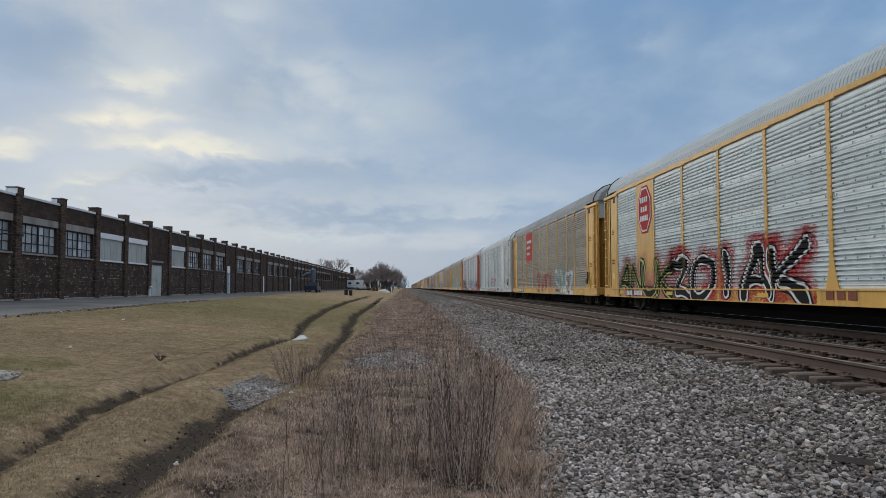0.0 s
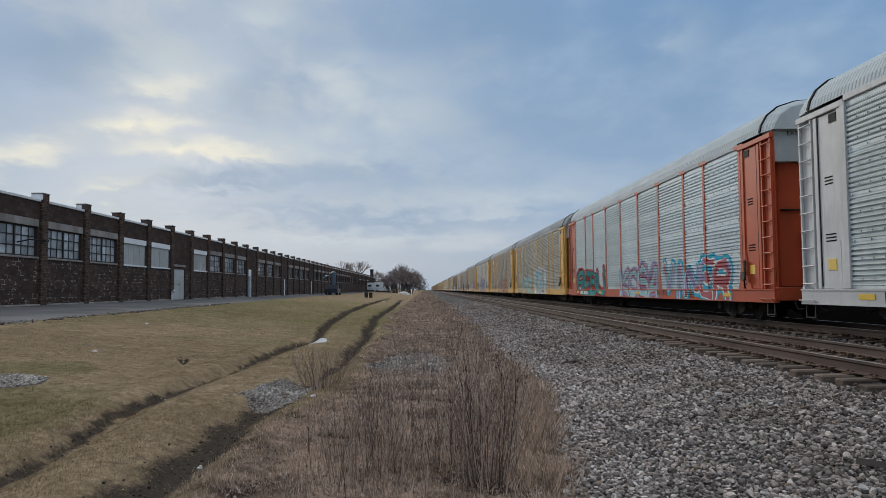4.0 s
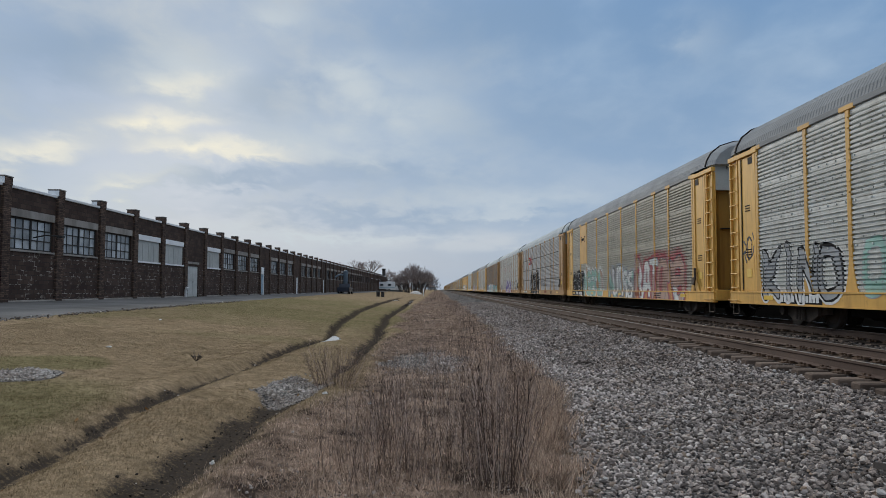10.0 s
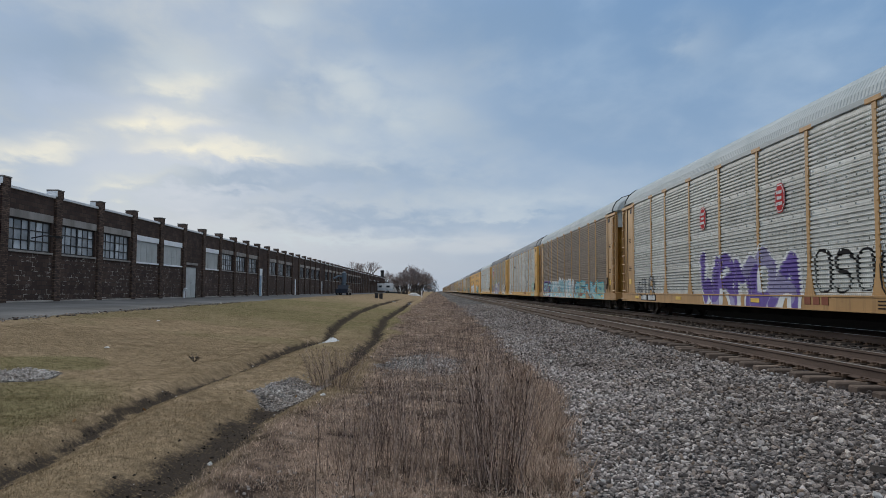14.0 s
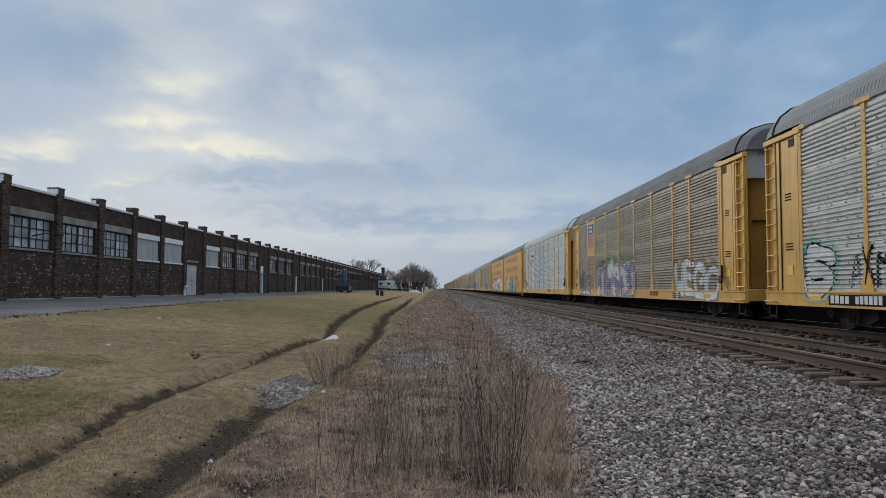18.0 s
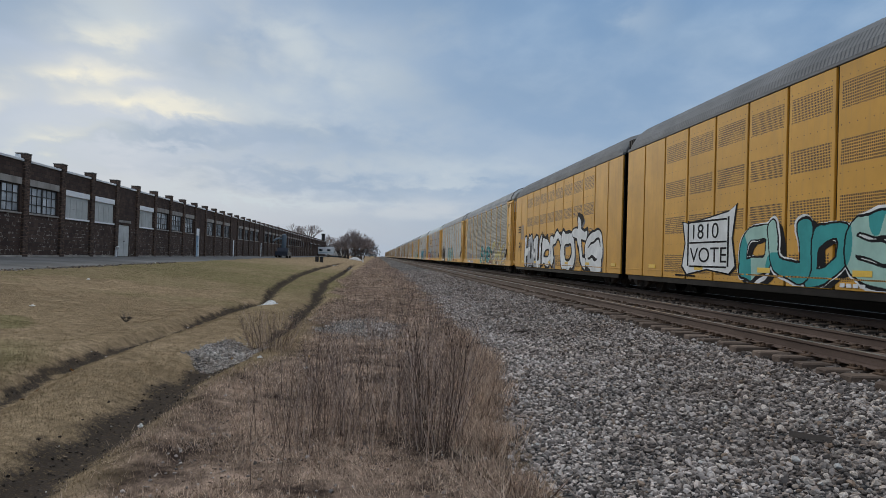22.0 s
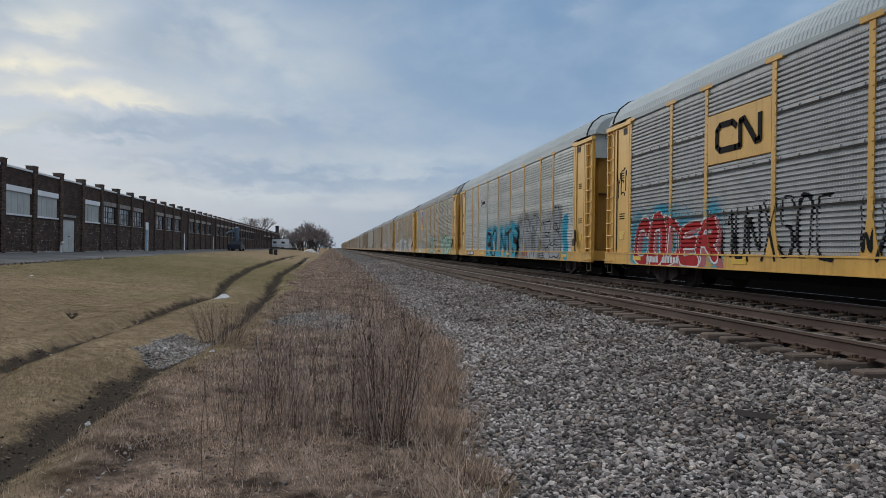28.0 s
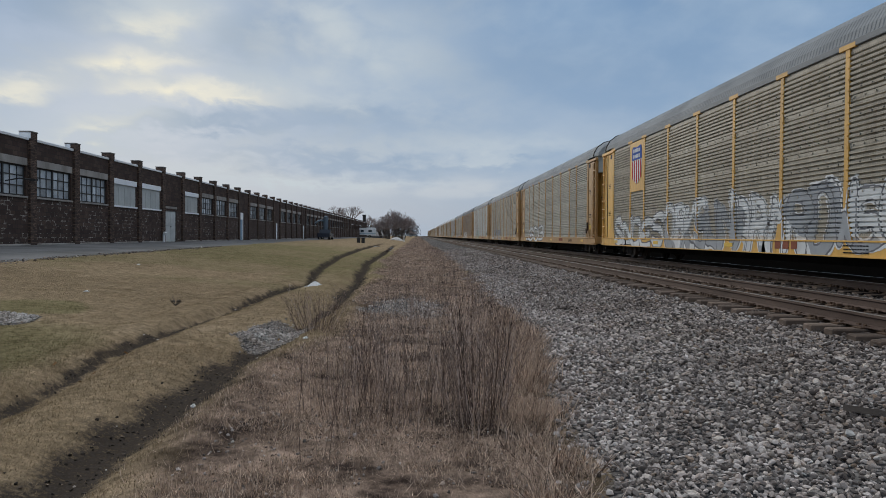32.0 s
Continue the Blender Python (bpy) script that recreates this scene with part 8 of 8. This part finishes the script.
def weed(name, label, category, x, y, n, h0, h1, spread, fan, seed):
    """A clump of dead stalks, each a stem of its own."""
    r = random.Random(seed)
    ob = thing(name, label, category, pose(x, y, float(ground_z(x, y))), "dead weeds")
    for _ in range(n):
        t, q = r.uniform(0, 6.28), spread * math.sqrt(r.random())
        lean = math.degrees(math.atan(fan * r.random() ** 0.6))
        part("stem", r.choice(stem_kinds()), None, ob, at=pose(q * math.cos(t), q * math.sin(t), 0, 0, 0, math.degrees(t) + r.uniform(-35, 35)) @ pose(0, 0, 0, 0, lean, 0) @ pose(0, 0, 0, 0, 0, r.uniform(0, 360)) @ Matrix.Scale(r.uniform(h0, h1), 4))


def build_weeds():
    weed("dead_bush", "tall fan of dead brown weed stalks by the ballast", "weed", 0.52, 6.1, 84, 0.55, 0.98, 0.22, 0.34, 1)
    weed("dead_bush", "loose clump of dead brown weed stalks", "weed", 0.15, 6.6, 22, 0.45, 0.8, 0.25, 0.3, 2)
    weed("dead_weed", "few tall single weed stalks with seed heads", "weed", -0.74, 5.15, 4, 0.6, 0.85, 0.12, 0.16, 3)
    weed("dead_weed", "thin clump of dead weeds in straw", "weed", -0.56, 5.75, 9, 0.4, 0.72, 0.16, 0.25, 4)
    weed("twig_bush", "low dark twiggy bush beside the gravel patch", "bush", -1.68, 11.9, 170, 0.3, 0.68, 0.36, 0.65, 5)
    r = random.Random(4)
    n = 0
    while n < 90:
        y = 6.2 + 14 * r.random() ** 1.9
        x = r.uniform(-0.95, float(edge_x(y)) - 0.35)
        if abs(x - 0.5) < 0.35 and abs(y - 6.1) < 0.6:
            continue
        weed("dead_weed", "small clump of dead brown weeds standing in straw" if n % 2 else "sparse clump of dead reddish weeds in straw", "weed", x, y, r.randint(4, 10), 0.28, 0.55 + 0.2 * r.random(), 0.22, 0.3, 40 + n)
        n += 1
    # the close stand of fine stalks round the bush
    g, r = Geo(), random.Random(18)
    for _ in range(360):
        y = 5.6 + 7.5 * r.random() ** 1.2
        x = r.uniform(-0.75, float(edge_x(y)) - 0.3)
        if math.sin(2.3 * x + 1.1 * y) + math.sin(3.1 * y - 1.7 * x) < r.uniform(-1.3, 0.6):
            continue
        stalk(g, (x, y, float(ground_z(x, y))), r.uniform(0.3, 0.72), r.uniform(0, 0.16), r.uniform(0, 6.28), r, 0.0026, 3)
    tagged(new("weed_stand", g.mesh("weed_stand", STALK_PALE)), "close stand of fine dead reddish stalks with seed heads", "weeds", kind="stuff")
    # the band of weeds further on
    g, r = Geo(), random.Random(8)
    place = lambda x, y: (x, y, float(ground_z(x, y)))
    for _ in range(460):
        y = 14 + 75 * r.random() ** 1.4
        x = float(edge_x(y)) - 0.2 - abs(r.gauss(0, 0.75)) if r.random() < 0.85 else r.uniform(-1.3, 1.5)
        stalk(g, place(x, y), r.uniform(0.2, 0.48), r.uniform(0, 0.35), r.uniform(0, 6.28), r, 0.0025 + 0.00010 * y, 3, y < 30)
    ob = new("weed_band", g.mesh("weed_band", STALK_RED))
    tagged(ob, "band of dead reddish-brown weeds along the ballast", "weeds", kind="stuff")
    g, r = Geo(), random.Random(9)
    for _ in range(200):
        y = 85 + 260 * r.random() ** 1.5
        x = r.uniform(-1.5, 1.8)
        stalk(g, place(x, y), r.uniform(0.25, 0.65), r.uniform(0, 0.4), r.uniform(0, 6.28), r, 0.014, 3, False)
    tagged(new("weed_band", g.mesh("weed_band", STALK_RED)), "far brush of dead weeds beside the railway", "weeds", kind="stuff")

build_weeds()

# ---- small things on the ground ----
WATER = Mat("muddy_water").done((0.055, 0.05, 0.042), 0.04)
LITTER = plain("white_litter", (0.62, 0.62, 0.6), (0.75, 0.75, 0.73), 0.7)
BARK = plain("grey_weathered_stick", (0.06, 0.048, 0.04), (0.12, 0.10, 0.085), 0.9, fine=50)
LEAF = plain("dry_leaf", (0.20, 0.11, 0.05), (0.30, 0.18, 0.08), 0.8, vary=0.3)


def puddle(x, y, lx, ly, z, seed, label):
    r = random.Random(seed)
    g, n = Geo(), 26
    ring = []
    for k in range(n):
        t = 2 * math.pi * k / n
        q = 1 + 0.22 * math.sin(3 * t + seed) + 0.1 * r.uniform(-1, 1)
        ring.append((lx * q * math.cos(t), ly * q * math.sin(t)))
    g.prism(ring, -0.03, 0.0, 0, axis=2)
    ob = thing("puddle", label, "puddle", pose(x, y, z), "puddles", data=g.mesh("puddle", WATER))


def build_small():
    gz = lambda x, y: float(ground_z(x, y))
    puddle(-3.46, 24.0, 0.42, 1.9, -0.055, 1, "long rain puddle in a wheel rut")
    for table, y, lx, ly, k in ((RUT_A, 92, 0.7, 3.5, 2), (RUT_B, 76, 0.9, 2.5, 3), (RUT_B, 90, 0.9, 4.0, 4)):
        x = float(lerp(y, table))
        puddle(x, y, lx, ly, gz(x, y) + 0.085, k, "shallow puddle on the worn track to the yard")
    # a broken branch and a piece of old tie on the ballast
    g = Geo(); g.pipe([(-0.16, 0, 0.03), (-0.03, 0.05, 0.045), (0.1, 0.02, 0.06), (0.22, 0.06, 0.05)], 0.012, 6); g.tube((0.0, 0.04, 0.045), (0.08, 0.14, 0.08), 0.008, 0.004, 5)
    thing("branch", "broken grey branch on the ballast", "branch", pose(2.8, 14.2, gz(2.8, 14.2)), data=g.mesh("branch", BARK))
    g = Geo(); g.prism([(-0.02, 0.0), (0.03, 0.0), (0.035, 0.03), (0.0, 0.045)], -0.16, 0.16, 0, axis=0)
    thing("wood_scrap", "splintered scrap of tie wood on the ballast", "wood scrap", pose(3.45, 5.55, gz(3.45, 5.55) + 0.03, 0, 4, -28), data=g.mesh("wood_scrap", BARK))
    r = random.Random(12)
    for x, y, s in ((-7.0, 15.6, 0.07), (-1.68, 10.9, 0.05), (-0.95, 10.2, 0.045), (-9.3, 24.5, 0.08), (-2.2, 7.2, 0.035)):
        g = Geo()
        g.prism([(s * q * math.cos(a), s * q * math.sin(a)) for a, q in ((k * 0.9, r.uniform(0.6, 1.1)) for k in range(7))], 0.005, 0.018, 0, axis=2)
        g.prism([(s * 0.5 * math.cos(k * 1.3), s * 0.4 * math.sin(k * 1.3)) for k in range(5)], 0.018, 0.034, 0, axis=2)
        thing("litter", "crumpled scrap of white paper on the grass", "litter", pose(x, y, gz(x, y), 0, 0, r.uniform(0, 90)), "scraps of litter", data=g.mesh("litter", LITTER))
    for k in range(26):
        y = r.uniform(5, 18)
        x = r.uniform(-5.5, -0.8)
        g = Geo()
        s = r.uniform(0.025, 0.05)
        g.face([(-s, 0, 0.01), (0, -s * 0.5, 0.018), (s, 0, 0.035), (0, s * 0.5, 0.02)])
        g.face([(0, s * 0.5, 0.02), (s, 0, 0.035), (0, -s * 0.5, 0.018), (-s, 0, 0.01)][::-1][:4])
        thing("dry_leaf", "curled dry leaf on the lawn", "leaf", pose(x, y, gz(x, y) + 0.02, r.uniform(-20, 20), r.uniform(-20, 20), r.uniform(0, 360)), "fallen leaves", data=g.mesh("dry_leaf", LEAF))
    g, rr = Geo(), random.Random(31)
    for _ in range(16):
        t = rr.uniform(0, 6.28)
        g.tube((0, 0, 0), (0.11 * math.cos(t), 0.11 * math.sin(t), rr.uniform(0.06, 0.2)), 0.006, 0.003, 4)
        g.tube((0.06 * math.cos(t), 0.06 * math.sin(t), 0.08), (0.10 * math.cos(t), 0.10 * math.sin(t), 0.10), 0.018, 0.004, 5)
    thing("withered_plant", "withered brown plant alone on the lawn", "weed", pose(-4.78, 14.5, gz(-4.78, 14.5)), data=g.mesh("withered_plant", BARK))


build_small()

motions()
